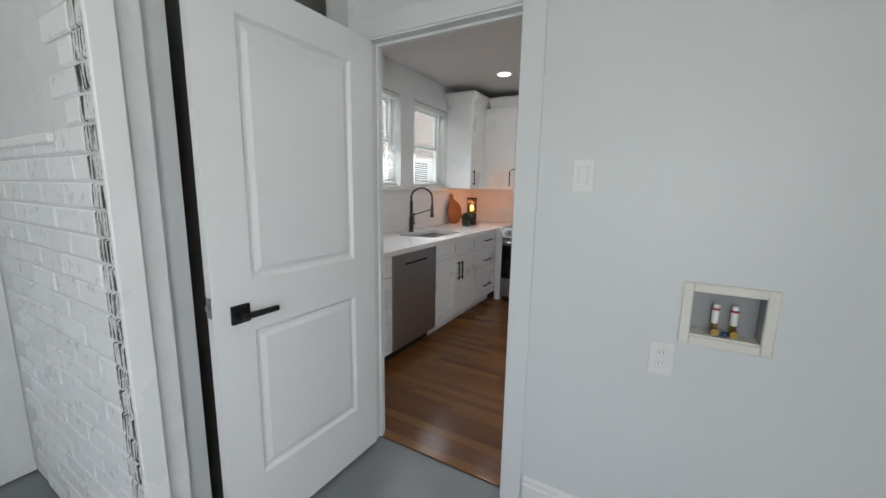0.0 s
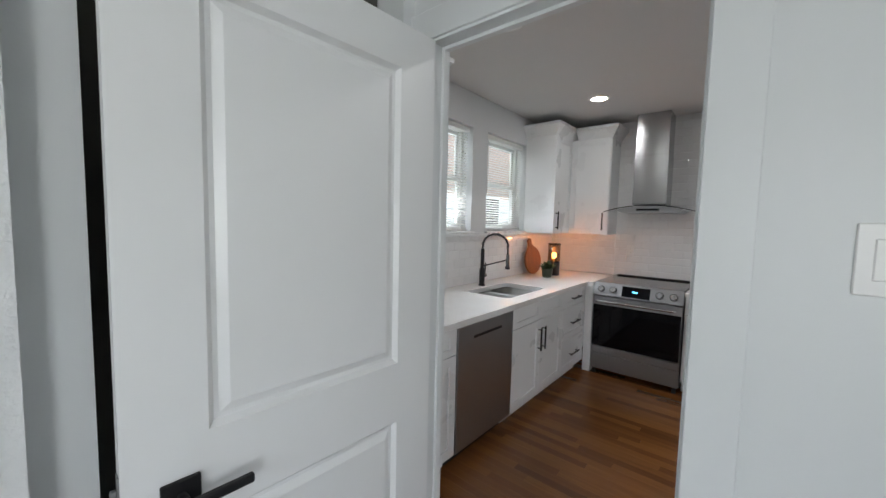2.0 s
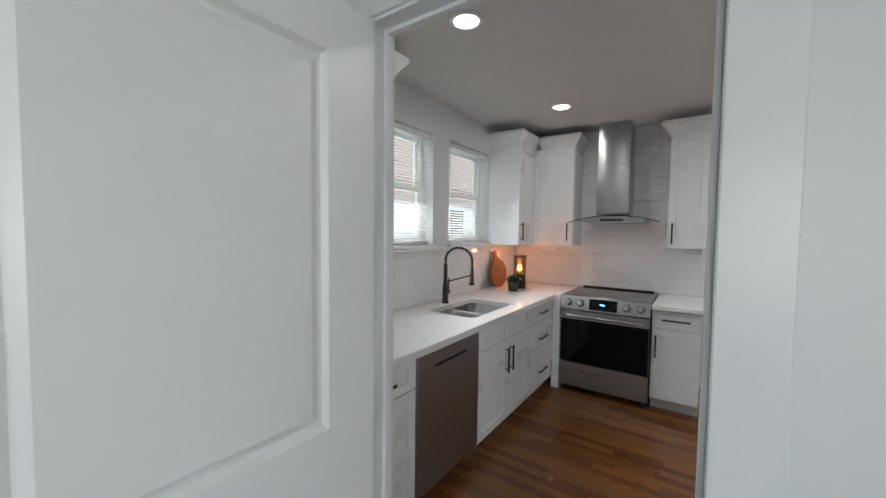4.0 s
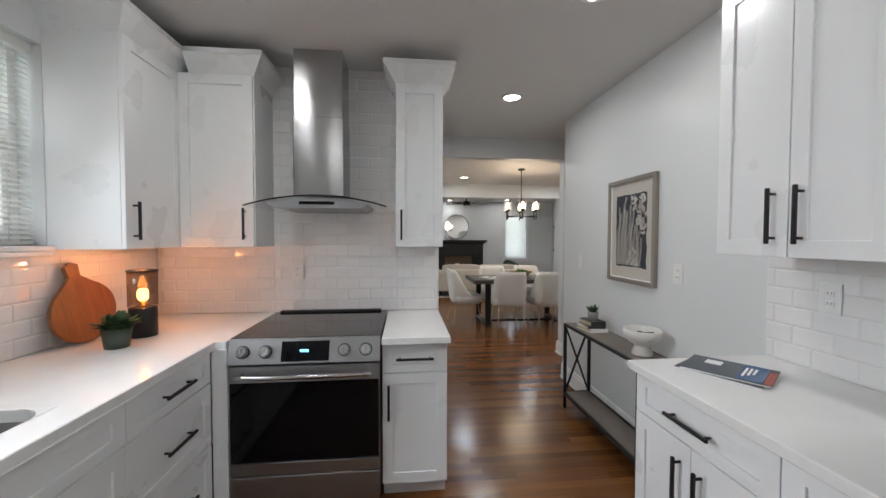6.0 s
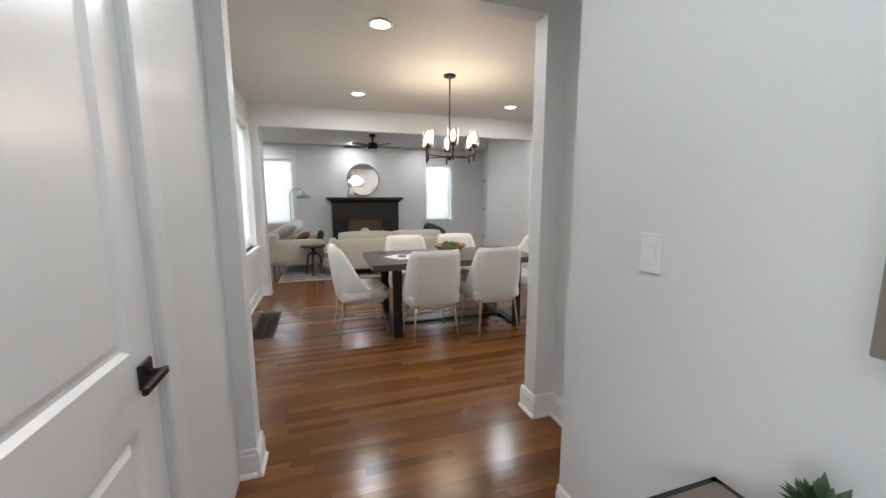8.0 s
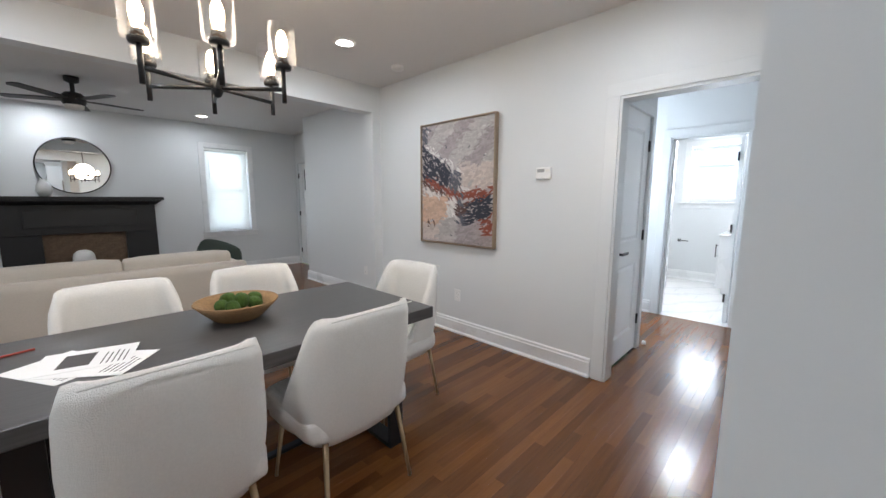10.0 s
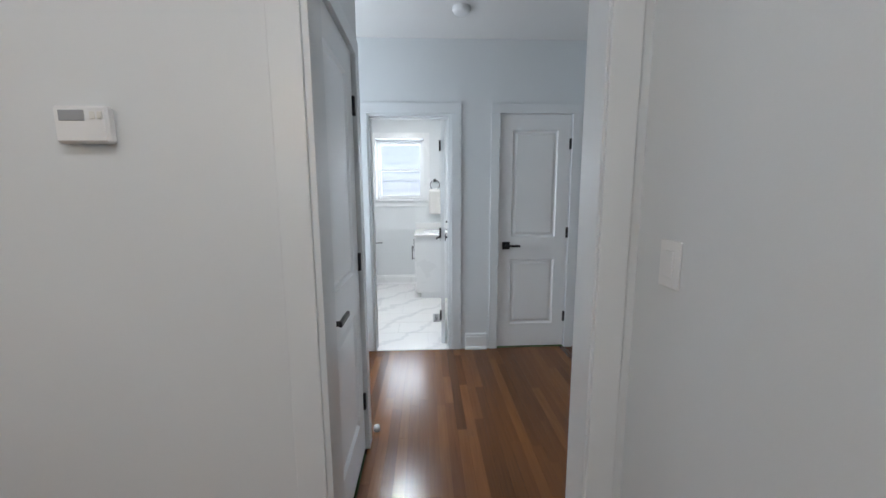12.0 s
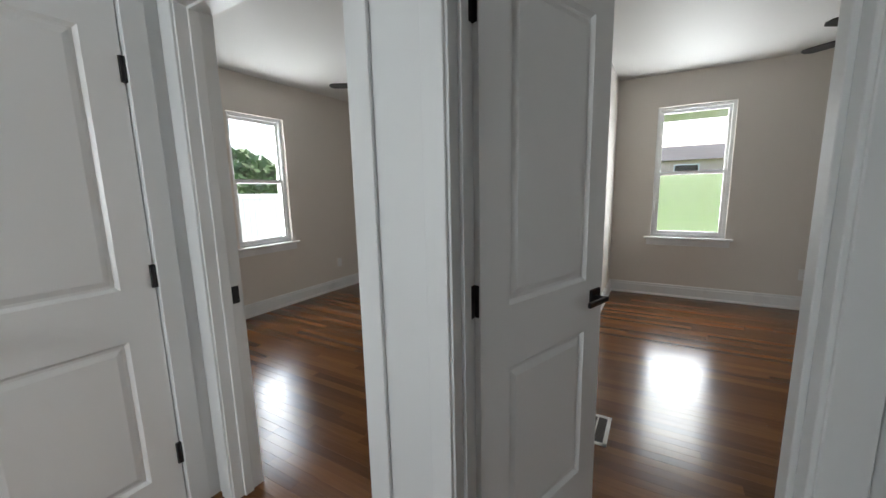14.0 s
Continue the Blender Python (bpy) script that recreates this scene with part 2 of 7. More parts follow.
_tl, _mx = _nt.nodes.new("ShaderNodeBsdfTranslucent"), _nt.nodes.new("ShaderNodeMixShader")
_tl.inputs[0].default_value = (0.86, 0.85, 0.82, 1)
_mx.inputs[0].default_value = 0.4
_nt.links.new(_nt.nodes["Principled BSDF"].outputs[0], _mx.inputs[1])
_nt.links.new(_tl.outputs[0], _mx.inputs[2])
_nt.links.new(_mx.outputs[0], _nt.nodes["Material Output"].inputs[0])
M_VINYL = mat("window_vinyl", (0.82, 0.83, 0.83), 0.35, var=0.01)
M_BLKWOOD = mat("black_painted_wood", (0.010, 0.010, 0.011), 0.38, var=0.1, scale=6)
M_FIREBRICK = mat("firebrick", (0.22, 0.15, 0.10), 0.85, var=0.3, scale=25, bump=0.4)
M_WHITEPL = mat("white_plastic", (0.80, 0.80, 0.79), 0.35, var=0.01)
M_CREAM = mat("cream_plastic", (0.76, 0.74, 0.68), 0.4, var=0.02)
M_GREYPL = mat("grey_plastic", (0.34, 0.35, 0.36), 0.5)
M_LIT = mat("lit_diffuser", (1.0, 0.93, 0.82), 0.4, emit=3.5, var=0)
M_BULB = mat("lit_bulb", (1.0, 0.72, 0.42), 0.4, emit=5.0, var=0)
M_FLAME = mat("lit_candle", (1.0, 0.36, 0.08), 0.4, emit=4.0, var=0)
M_GREEN = mat("leaf", (0.035, 0.085, 0.03), 0.5, var=0.25, scale=20, isl=0.3)
M_MOSS = mat("moss", (0.055, 0.11, 0.015), 0.95, var=0.35, scale=60, bump=0.9, bscale=120)
M_BASKET = mat("woven_straw", (0.30, 0.18, 0.08), 0.8, var=0.25, scale=60, stretch=(1, 1, 3), bump=0.8, bscale=90)
M_CERAMIC = mat("white_stoneware", (0.74, 0.72, 0.68), 0.7, var=0.04, scale=14, bump=0.25, bscale=60)
M_CONCRETE = mat("grey_pot", (0.33, 0.33, 0.32), 0.8, var=0.12, scale=20, bump=0.3)
M_GREENPOT = mat("green_glaze", (0.045, 0.065, 0.045), 0.35, var=0.15, scale=14)
M_STONE = mat("dark_pebble", (0.09, 0.075, 0.065), 0.7, var=0.2, scale=20)
M_BOARD = mat("chopping_board", (0.24, 0.10, 0.04), 0.45, var=0.25, scale=5, stretch=(1, 12, 1), bump=0.1)
M_PAPER = mat("paper", (0.84, 0.84, 0.83), 0.7, var=0.01)
M_INK = mat("dark_print", (0.06, 0.055, 0.055), 0.6)
M_MAG = mat("magazine_cover", (0.04, 0.06, 0.085), 0.22, var=0.5, scale=12)
M_BLUE = mat("blue_print", (0.03, 0.09, 0.24), 0.25)
M_REDINK = mat("red_print", (0.35, 0.05, 0.03), 0.4)
M_BOOKD = mat("charcoal_cloth", (0.045, 0.043, 0.042), 0.8, bump=0.2, bscale=300)
M_PAGES = mat("book_pages", (0.55, 0.46, 0.34), 0.8, var=0.08, scale=80, stretch=(1, 1, 20))
M_LEMON = mat("lemon_peel", (0.75, 0.55, 0.02), 0.4, var=0.06, bump=0.3, bscale=120)
M_LIME = mat("lime_peel", (0.12, 0.22, 0.02), 0.4, var=0.1, bump=0.3, bscale=120)
M_BRONZEF = mat("pewter_frame", (0.30, 0.27, 0.235), 0.42, 0.55, var=0.08, scale=20)
M_TAUPEMAT = mat("linen_mat", (0.52, 0.49, 0.44), 0.8, var=0.03, scale=90)
M_NAVY = mat("navy_print", (0.035, 0.042, 0.058), 0.7, var=0.2, scale=40)
M_OATPRINT = mat("oat_print", (0.52, 0.49, 0.44), 0.8, var=0.04, scale=60)
M_OAKFRAME = mat("pale_oak_frame", (0.30, 0.225, 0.155), 0.5, var=0.12, scale=8, stretch=(6, 6, 1))
M_CANVAS = mat("painted_canvas", (0.44, 0.40, 0.385), 0.7, var=0.12, scale=5, bump=0.3, bscale=200)
OILS = [mat("oil_" + k, c, 0.5, var=0.16, scale=28, stretch=(1, 1, 1), bump=0.5, bscale=90, isl=0.14) for k, c in (("navy", (0.028, 0.032, 0.050)), ("slate", (0.11, 0.115, 0.14)), ("rust", (0.25, 0.062, 0.032)), ("umber", (0.09, 0.045, 0.035)), ("white", (0.70, 0.68, 0.65)), ("peach", (0.60, 0.42, 0.31)), ("mauve", (0.36, 0.315, 0.315)), ("grey", (0.46, 0.43, 0.415)), ("blush", (0.56, 0.48, 0.435)))]
M_CASTIRON = mat("floor_register", (0.055, 0.04, 0.03), 0.5, 0.6)
M_RUGD = mat("rug_dark", (0.03, 0.03, 0.032), 0.95, bump=0.5, bscale=200)
M_RUGL = mat("rug_light", (0.50, 0.48, 0.45), 0.95, bump=0.5, bscale=200)
M_BRASSV = mat("valve_brass", (0.42, 0.28, 0.09), 0.4, 1.0)
M_GRASS = mat("grass", (0.10, 0.17, 0.045), 0.9, var=0.3, scale=3, bump=0.6, bscale=30)
M_SIDING = mat("white_siding", (0.78, 0.78, 0.76), 0.6, var=0.04, scale=4)
M_GARAGE = mat("pale_grey_siding", (0.62, 0.61, 0.62), 0.6, var=0.04, scale=4)
M_ORANGEBRICK = mat("orange_brick", (0.42, 0.19, 0.10), 0.8, var=0.2, scale=18, isl=0.2)
M_ROOF = mat("shingle", (0.10, 0.095, 0.09), 0.9, var=0.3, scale=12)
M_BARK = mat("bark", (0.10, 0.075, 0.055), 0.9, var=0.3, scale=20, bump=0.6)
M_FOLIAGE = mat("foliage", (0.09, 0.17, 0.045), 0.7, var=0.3, scale=8, isl=0.4)

# ---- building helpers ----


def box(bm, a, b, bev=0.0):
    x0, x1 = sorted((a[0], b[0]))
    y0, y1 = sorted((a[1], b[1]))
    z0, z1 = sorted((a[2], b[2]))
    v = [bm.verts.new(p) for p in ((x0, y0, z0), (x1, y0, z0), (x1, y1, z0), (x0, y1, z0), (x0, y0, z1), (x1, y0, z1), (x1, y1, z1), (x0, y1, z1))]
    f = [bm.faces.new([v[i] for i in q]) for q in ((3, 2, 1, 0), (4, 5, 6, 7), (0, 1, 5, 4), (1, 2, 6, 5), (2, 3, 7, 6), (3, 0, 4, 7))]
    if bev > 0:
        es = list({e for k in f for e in k.edges})
        bmesh.ops.bevel(bm, geom=es, offset=bev, segments=2 if bev > 0.006 else 1, affect="EDGES", profile=0.5)
    return bm


def B(a, b, bev=0.0):
    return box(bmesh.new(), a, b, bev)


def tube(bm, pts, r, n=10, caps=True):
    """A round rod through pts; r is one radius or one for each point."""
    pts = [Vector(p) for p in pts]
    rs = r if isinstance(r, (list, tuple)) else [r] * len(pts)
    rings = []
    side = None
    for i, p in enumerate(pts):
        d = (pts[min(i + 1, len(pts) - 1)] - pts[max(i - 1, 0)]).normalized()
        if side is None:
            side = d.orthogonal().normalized()
        side = (side - d * side.dot(d)).normalized()
        up = d.cross(side)
        rings.append([bm.verts.new(p + (side * math.cos(2 * math.pi * k / n) + up * math.sin(2 * math.pi * k / n)) * rs[i]) for k in range(n)])
    for r0, r1 in zip(rings, rings[1:]):
        for k in range(n):
            f = bm.faces.new((r0[k], r0[(k + 1) % n], r1[(k + 1) % n], r1[k]))
            f.smooth = True
    if caps:
        bm.faces.new(list(reversed(rings[0])))
        bm.faces.new(rings[-1])
    return bm


def T(pts, r, n=10):
    return tube(bmesh.new(), pts, r, n)


def lathe(bm, prof, n=24, at=(0, 0, 0), sx=1.0, sy=1.0):
    rings = []
    for r, z in prof:
        if r < 1e-5:
            rings.append([bm.verts.new((at[0], at[1], at[2] + z))])
        else:
            rings.append([bm.verts.new((at[0] + sx * r * math.cos(2 * math.pi * k / n), at[1] + sy * r * math.sin(2 * math.pi * k / n), at[2] + z)) for k in range(n)])
    for a, b in zip(rings, rings[1:]):
        for k in range(n):
            q = [a[k % len(a)], a[(k + 1) % len(a)], b[(k + 1) % len(b)], b[k % len(b)]]
            q = list(dict.fromkeys(q))
            if len(q) > 2:
                bm.faces.new(q).smooth = True
    return bm


def L(prof, n=24, at=(0, 0, 0), sx=1.0, sy=1.0):
    return lathe(bmesh.new(), prof, n, at, sx, sy)


def prism(bm, poly, axis, a, b):
    """A polygon of (u, v) points drawn out along an axis from a to b: x -> (y, z), y -> (x, z), z -> (x, y)."""
    def pt(u, v, w):
        return {"x": (w, u, v), "y": (u, w, v), "z": (u, v, w)}[axis]
    lo = [bm.verts.new(pt(u, v, a)) for u, v in poly]
    hi = [bm.verts.new(pt(u, v, b)) for u, v in poly]
    bm.faces.new(lo)
    bm.faces.new(list(reversed(hi)))
    for i in range(len(poly)):
        j = (i + 1) % len(poly)
        bm.faces.new((lo[j], lo[i], hi[i], hi[j]))
    return bm


def mesh_of(bm, name, m):
    bmesh.ops.recalc_face_normals(bm, faces=bm.faces)
    me = bpy.data.meshes.new(name)
    bm.to_mesh(me)
    bm.free()
    for k in (m if isinstance(m, (list, tuple)) else [m]):
        me.materials.append(k)
    return me


def part(name, bm, m, parent, label=""):
    ob = new(name, mesh_of(bm, name, m))
    ob.parent = parent
    if label:
        tagged(ob, label)
    return ob


def thing(name, label, category, at=(0, 0, 0), rz=0.0, group=""):
    e = new(name)
    e.matrix_world = pose(*at, 0, 0, rz)
    return tagged(e, label, category, group)


def single(name, bm, m, label, category, group=""):
    return tagged(new(name, mesh_of(bm, name, m)), label, category, group)


def struct(name, bm, m, label, category):
    return tagged(new(name, mesh_of(bm, name, m)), label, category, kind="structure")


def shared(name, me, parent, at, rz=0.0, scale=(1, 1, 1), rx=0.0, ry=0.0):
    ob = new(name, me)
    ob.parent = parent
    ob.matrix_basis = pose(*at, rx, ry, rz) @ Matrix.Diagonal((*scale, 1))
    return ob


def soft_box(a, b, r, puff=0.0, n=6):
    """An upholstered block: rounded edges and slightly swollen faces."""
    bm = box(bmesh.new(), a, b)
    bmesh.ops.subdivide_edges(bm, edges=bm.edges[:], cuts=n, use_grid_fill=True)
    c = (Vector(a) + Vector(b)) / 2
    h = Vector([abs(p - q) / 2 for p, q in zip(a, b)])
    for v in bm.verts:
        d = v.co - c
        core = Vector([max(-(k - r), min(k - r, e)) for e, k in zip(d, h)])
        off = d - core
        if off.length > 1e-9:
            off = off.normalized() * r
        q = core + off
        u = Vector([q[i] / h[i] for i in range(3)])
        for i in range(3):
            j, k = (i + 1) % 3, (i + 2) % 3
            q[i] += u[i] * puff * (1 - u[j] ** 2) * (1 - u[k] ** 2)
        v.co = c + q
    for f in bm.faces:
        f.smooth = True
    return bm


def wall(name, axis, p0, p1, a, b, z0, z1, holes, m, label, category="wall"):
    """A wall of thickness p0..p1 along an axis from a to b, with openings (lo, hi, z_lo, z_hi) cut through it."""
    bm = bmesh.new()

    def put(u0, u1, w0, w1):
        if u1 - u0 > 1e-4 and w1 - w0 > 1e-4:
            if axis == "x":
                box(bm, (u0, p0, w0), (u1, p1, w1))
            else:
                box(bm, (p0, u0, w0), (p1, u1, w1))
    u = a
    for lo, hi, w0, w1 in sorted(holes):
        put(u, lo, z0, z1)
        put(lo, hi, z0, w0)
        put(lo, hi, w1, z1)
        u = hi
    put(u, b, z0, z1)
    bmesh.ops.remove_doubles(bm, verts=bm.verts, dist=1e-5)
    return struct(name, bm, m, label, category)

# ---- structure ----
# outer and inner walls; interior faces: kitchen x -1.97..1.33, dining x -0.49..3.895, hall x 4.015..6.04
wall("wall_laundry_kitchen", "x", 2.25, 2.33, -2.72, 1.72, 0, C, [(-0.832, -0.067, 0, 2.06), (0.535, 0.725, 0.907, 1.063)], M_WALL, "smooth white painted wall with a doorway")
wall("wall_laundry_return", "y", -1.02, -0.90, 1.358, 2.25, 0, C, [(1.445, 2.20, 0, 2.5)], M_WALL, "white painted wall beside the laundry door")
# window holes in the next two walls are added for the laundry fill lamps
wall("wall_laundry_right", "y", 1.6, 1.72, -1.32, 2.25, 0, C, [(-0.95, 0.05, 0.9, 2.1)], M_WALL, "plain white painted laundry wall with an added, unseen window")
wall("wall_laundry_back", "x", -1.32, -1.2, -2.6, 1.6, 0, C, [(0.1, 1.1, 0.9, 2.1)], M_WALL, "plain white painted laundry wall with an added, unseen window")
# added sheet: its dark colour stands in for shade behind the open door
struct("gap_shade_panel", B((-1.12, 1.37, 0.0), (-1.08, 2.24, 2.6)), M_GAPSHADE, "dark sheet standing in for shade in the gap behind the laundry door", "panel")
wall("wall_laundry_far", "y", -2.72, -2.6, -1.32, 2.25, 0, C, [], M_BRICK, "white painted laundry side wall")
wall("wall_kitchen_left", "y", -2.17, -1.97, 2.33, 7.47, 0, C, [(3.50, 4.08, 1.40, 2.33), (4.32, 5.08, 1.40, 2.33)], M_WALL, "pale grey painted wall with two windows")
wall("wall_kitchen_back", "x", 5.85, 5.97, -1.97, -0.055, 0, C, [], M_WALL, "painted wall behind the range")
wall("wall_kitchen_right", "y", 1.33, 1.45, 2.33, 6.80, 0, C, [], M_WALL, "pale grey painted wall")
wall("wall_recess", "x", 6.68, 6.80, 1.45, 1.87, 0, C, [], M_WALL, "short painted return wall")
wall("wall_recess_side", "y", 1.75, 1.87, 6.80, 7.47, 0, C, [], M_WALL, "painted side wall of the recess")
wall("wall_passage_left", "y", -0.17, -0.05, 5.97, 7.47, 0, C, [(6.06, 6.76, 0, 2.05)], M_WALL, "painted passage wall with a door")
wall("wall_kitchen_dining", "x", 7.47, 7.59, -2.17, 1.87, 0, C, [(0.03, 1.62, 0, 2.385)], M_WALL, "painted wall with a wide cased opening")
wall("wall_dining_back", "x", 7.47, 7.59, 1.87, 4.0, 0, C, [], M_WALL, "white painted dining room wall")
wall("wall_dining_left", "y", -0.69, -0.49, 7.59, 11.35, 0, C, [(8.72, 9.52, 0.73, 2.26), (10.24, 11.02, 0.73, 2.26)], M_WALL, "white painted dining room wall with windows")
wall("wall_dining_right", "y", 3.895, 4.015, 7.59, 11.35, 0, C, [(7.697, 8.50, 0, 2.04)], M_WALL, "white painted wall with a doorway to the hall")
wall("beam", "x", 11.2, 11.35, -0.49, 3.895, 0, C, [(-0.38, 3.785, 0, 2.33)], M_WALL, "white painted beam between dining and living room", "beam")
wall("wall_living_near_left", "x", 11.35, 11.47, -2.3, -0.38, 0, C, [], M_WALL, "painted living room wall")
wall("wall_living_left", "y", -2.42, -2.3, 11.35, 15.1, 0, C, [], M_WALL, "painted living room wall")
wall("wall_living_far", "x", 15.1, 15.3, -2.42, 4.75, 0, C, [(-1.02, -0.27, 0.75, 2.25), (3.01, 3.71, 0.76, 2.22)], M_WALL, "pale grey wall with two windows beside the fireplace")
wall("wall_living_right", "y", 4.02, 4.14, 11.35, 13.43, 0, C, [], M_WALL, "pale painted living room wall")
wall("wall_entry_side", "x", 13.31, 13.43, 4.14, 4.63, 0, C, [], M_WALL, "painted wall beside the entry")
wall("wall_entry", "y", 4.63, 4.75, 13.31, 15.1, 0, C, [(14.15, 15.0, 0, 2.05)], M_WALL, "painted wall with the front door")
wall("wall_hall_left", "x", 8.53, 8.65, 4.015, 4.86, 0, C, [(4.06, 4.74, 0, 2.04)], M_WALL, "pale painted hall wall with a closet door")
wall("wall_hall_nook", "y", 4.74, 4.86, 8.65, 9.8, 0, C, [], M_WALL, "pale painted hall wall")
wall("wall_hall_end", "x", 9.8, 9.92, 4.74, 8.75, 0, C, [(5.05, 5.85, 0.9, 2.1)], M_WALL, "painted wall closing hall and bathroom")
wall("wall_hall_far", "y", 6.04, 6.16, 6.83, 9.8, 0, C, [(6.955, 7.57, 0, 2.045), (7.98, 8.67, 0, 2.04)], M_WALL, "pale painted hall wall with two doorways")
wall("wall_hall_right", "x", 6.70, 6.83, 3.60, 8.45, 0, C, [(4.12, 4.80, 0, 2.05), (5.08, 5.935, 0, 2.05)], M_WALL, "painted hall wall with two bedroom doorways")
wall("wall_hall_stub", "y", 3.895, 4.015, 6.83, 7.47, 0, C, [], M_WALL, "painted hall wall")
wall("wall_bath_far", "y", 8.55, 8.75, 7.4, 9.8, 0, C, [(8.22, 8.94, 1.31, 2.21)], M_WALL, "white bathroom wall with a window")
wall("wall_bath_right", "x", 7.58, 7.70, 6.16, 8.55, 0, C, [], M_WALL, "white bathroom wall")
wall("wall_closet_inner", "y", 6.64, 6.72, 6.83, 7.58, 0, C, [], M_WALL, "plain closet back wall")
wall("wall_tub_end", "y", 7.52, 7.60, 8.98, 9.8, 0, C, [], M_MARBLEWALL, "marble tiled wall at the end of the bathtub")
struct("tub_wall_trim", B((7.49, 8.952, 0.0), (7.63, 8.978, 2.6), 0.004), M_TRIM, "white painted edge board beside the bathtub", "trim")
wall("wall_bedroom_divider", "y", 4.87, 4.99, 2.3, 6.70, 0, C, [], M_BEDWALL, "painted wall between the bedrooms")
wall("wall_bedroom_a_far", "y", 8.25, 8.45, 3.3, 6.70, 0, C, [(4.64, 5.31, 0.78, 2.215)], M_BEDWALL, "warm white bedroom wall with a window")
wall("wall_bedroom_a_side", "x", 3.18, 3.30, 4.99, 8.45, 0, C, [], M_BEDWALL, "warm white bedroom wall")
wall("wall_bedroom_b_far", "x", 2.20, 2.40, 1.45, 4.99, 0, C, [(3.69, 4.435, 0.735, 2.255)], M_BEDWALL, "warm white bedroom wall with a window")
wall("wall_bedroom_b_side", "x", 6.70, 6.83, 1.45, 3.60, 0, C, [], M_BEDWALL, "warm white bedroom wall")
struct("ceiling", B((-2.8, -1.4, C), (8.8, 15.4, C + 0.18)), M_CEIL, "flat white painted ceiling", "ceiling")
struct("laundry_floor", B((-2.72, -1.32, -0.12), (1.72, 2.30, -0.008)), M_GREYFLOOR, "grey painted concrete laundry floor", "floor")
struct("bathroom_slab", B((6.10, 7.58, -0.12), (8.75, 9.92, -0.006)), M_GROUT, "bathroom floor bed under the tiles", "floor")


def skirting(name, runs):
    """Baseboards with a cap and a shoe moulding; runs are (axis, plane, from, to, way), way being the side that faces the room."""
    bm = bmesh.new()
    for axis, p, a, b, s in runs:
        prof = [(p, 0.0), (p + s * 0.028, 0.0), (p + s * 0.028, 0.012), (p + s * 0.016, 0.026), (p + s * 0.016, 0.115), (p + s * 0.011, 0.122), (p + s * 0.011, 0.138), (p + s * 0.004, 0.148), (p, 0.148)]
        if axis == "x":
            prism(bm, prof, "x", a, b)
        else:
            prism(bm, prof, "y", a, b)
    return struct(name, bm, M_TRIM, "white painted baseboard with shoe moulding", "baseboard")


skirting("baseboard_laundry", [("x", 2.25, 0.015, 1.6, -1), ("x", 2.25, 0.015, 0.016, -1)])
skirting("baseboard_kitchen", [("y", 1.33, 4.70, 6.80, -1), ("x", 6.80, 1.33, 1.75, 1), ("y", 1.75, 6.80, 7.47, -1), ("x", 7.47, -0.05, 0.03, -1), ("y", 0.03, 7.445, 7.615, 1), ("y", 1.62, 7.445, 7.615, -1), ("x", 7.47, 1.62, 1.75, -1)])
skirting("baseboard_dining", [("x", 7.59, 1.62, 3.895, 1), ("y", 3.895, 8.60, 11.2, -1), ("y", -0.49, 7.59, 11.2, 1), ("x", 7.59, -0.49, 0.03, 1), ("x", 11.2, -0.49, -0.38, -1), ("y", -0.38, 11.17, 11.38, 1), ("x", 11.2, 3.785, 3.895, -1), ("y", 3.785, 11.17, 11.38, -1)])
skirting("baseboard_living", [("x", 15.1, -2.3, 0.52, -1), ("x", 15.1, 2.32, 4.63, -1), ("y", 4.02, 11.38, 13.46, -1), ("x", 13.43, 4.02, 4.63, 1), ("x", 11.35, 3.785, 4.02, 1), ("x", 11.47, -2.3, -0.38, 1)])
skirting("baseboard_hall", [("y", 6.04, 8.76, 9.8, -1), ("y", 6.04, 7.665, 7.855, -1), ("y", 4.86, 8.65, 9.8, 1), ("x", 9.8, 4.86, 6.04, -1), ("y", 4.015, 6.83, 7.62, 1)])
skirting("baseboard_bath", [("y", 8.55, 8.98, 9.8, -1), ("y", 8.55, 8.36, 8.98, -1)])
skirting("baseboard_bedrooms", [("y", 8.25, 3.3, 6.70, -1), ("x", 3.3, 4.99, 8.25, 1), ("x", 2.4, 1.45, 4.87, 1), ("y", 4.87, 2.4, 6.70, -1), ("y", 4.99, 3.3, 6.70, 1)])


def casing(name, axis, plane, s, lo, hi, top, w=0.09, label="white painted door casing", sides=(1, 1)):
    """Flat boards with a bead round a doorway on one face of a wall."""
    bm = bmesh.new()

    def slab(u0, u1, z0, z1, d=0.014):
        if axis == "x":
            box(bm, (u0, plane, z0), (u1, plane + s * d, z1), 0.002)
        else:
            box(bm, (plane, u0, z0), (plane + s * d, u1, z1), 0.002)
    if sides[0]:
        slab(lo - w, lo, 0, top)
    if sides[1]:
        slab(hi, hi + w, 0, top)
    slab(lo - w * sides[0], hi + w * sides[1], top, top + w)
    return struct(name, bm, M_CASING, label, "trim")


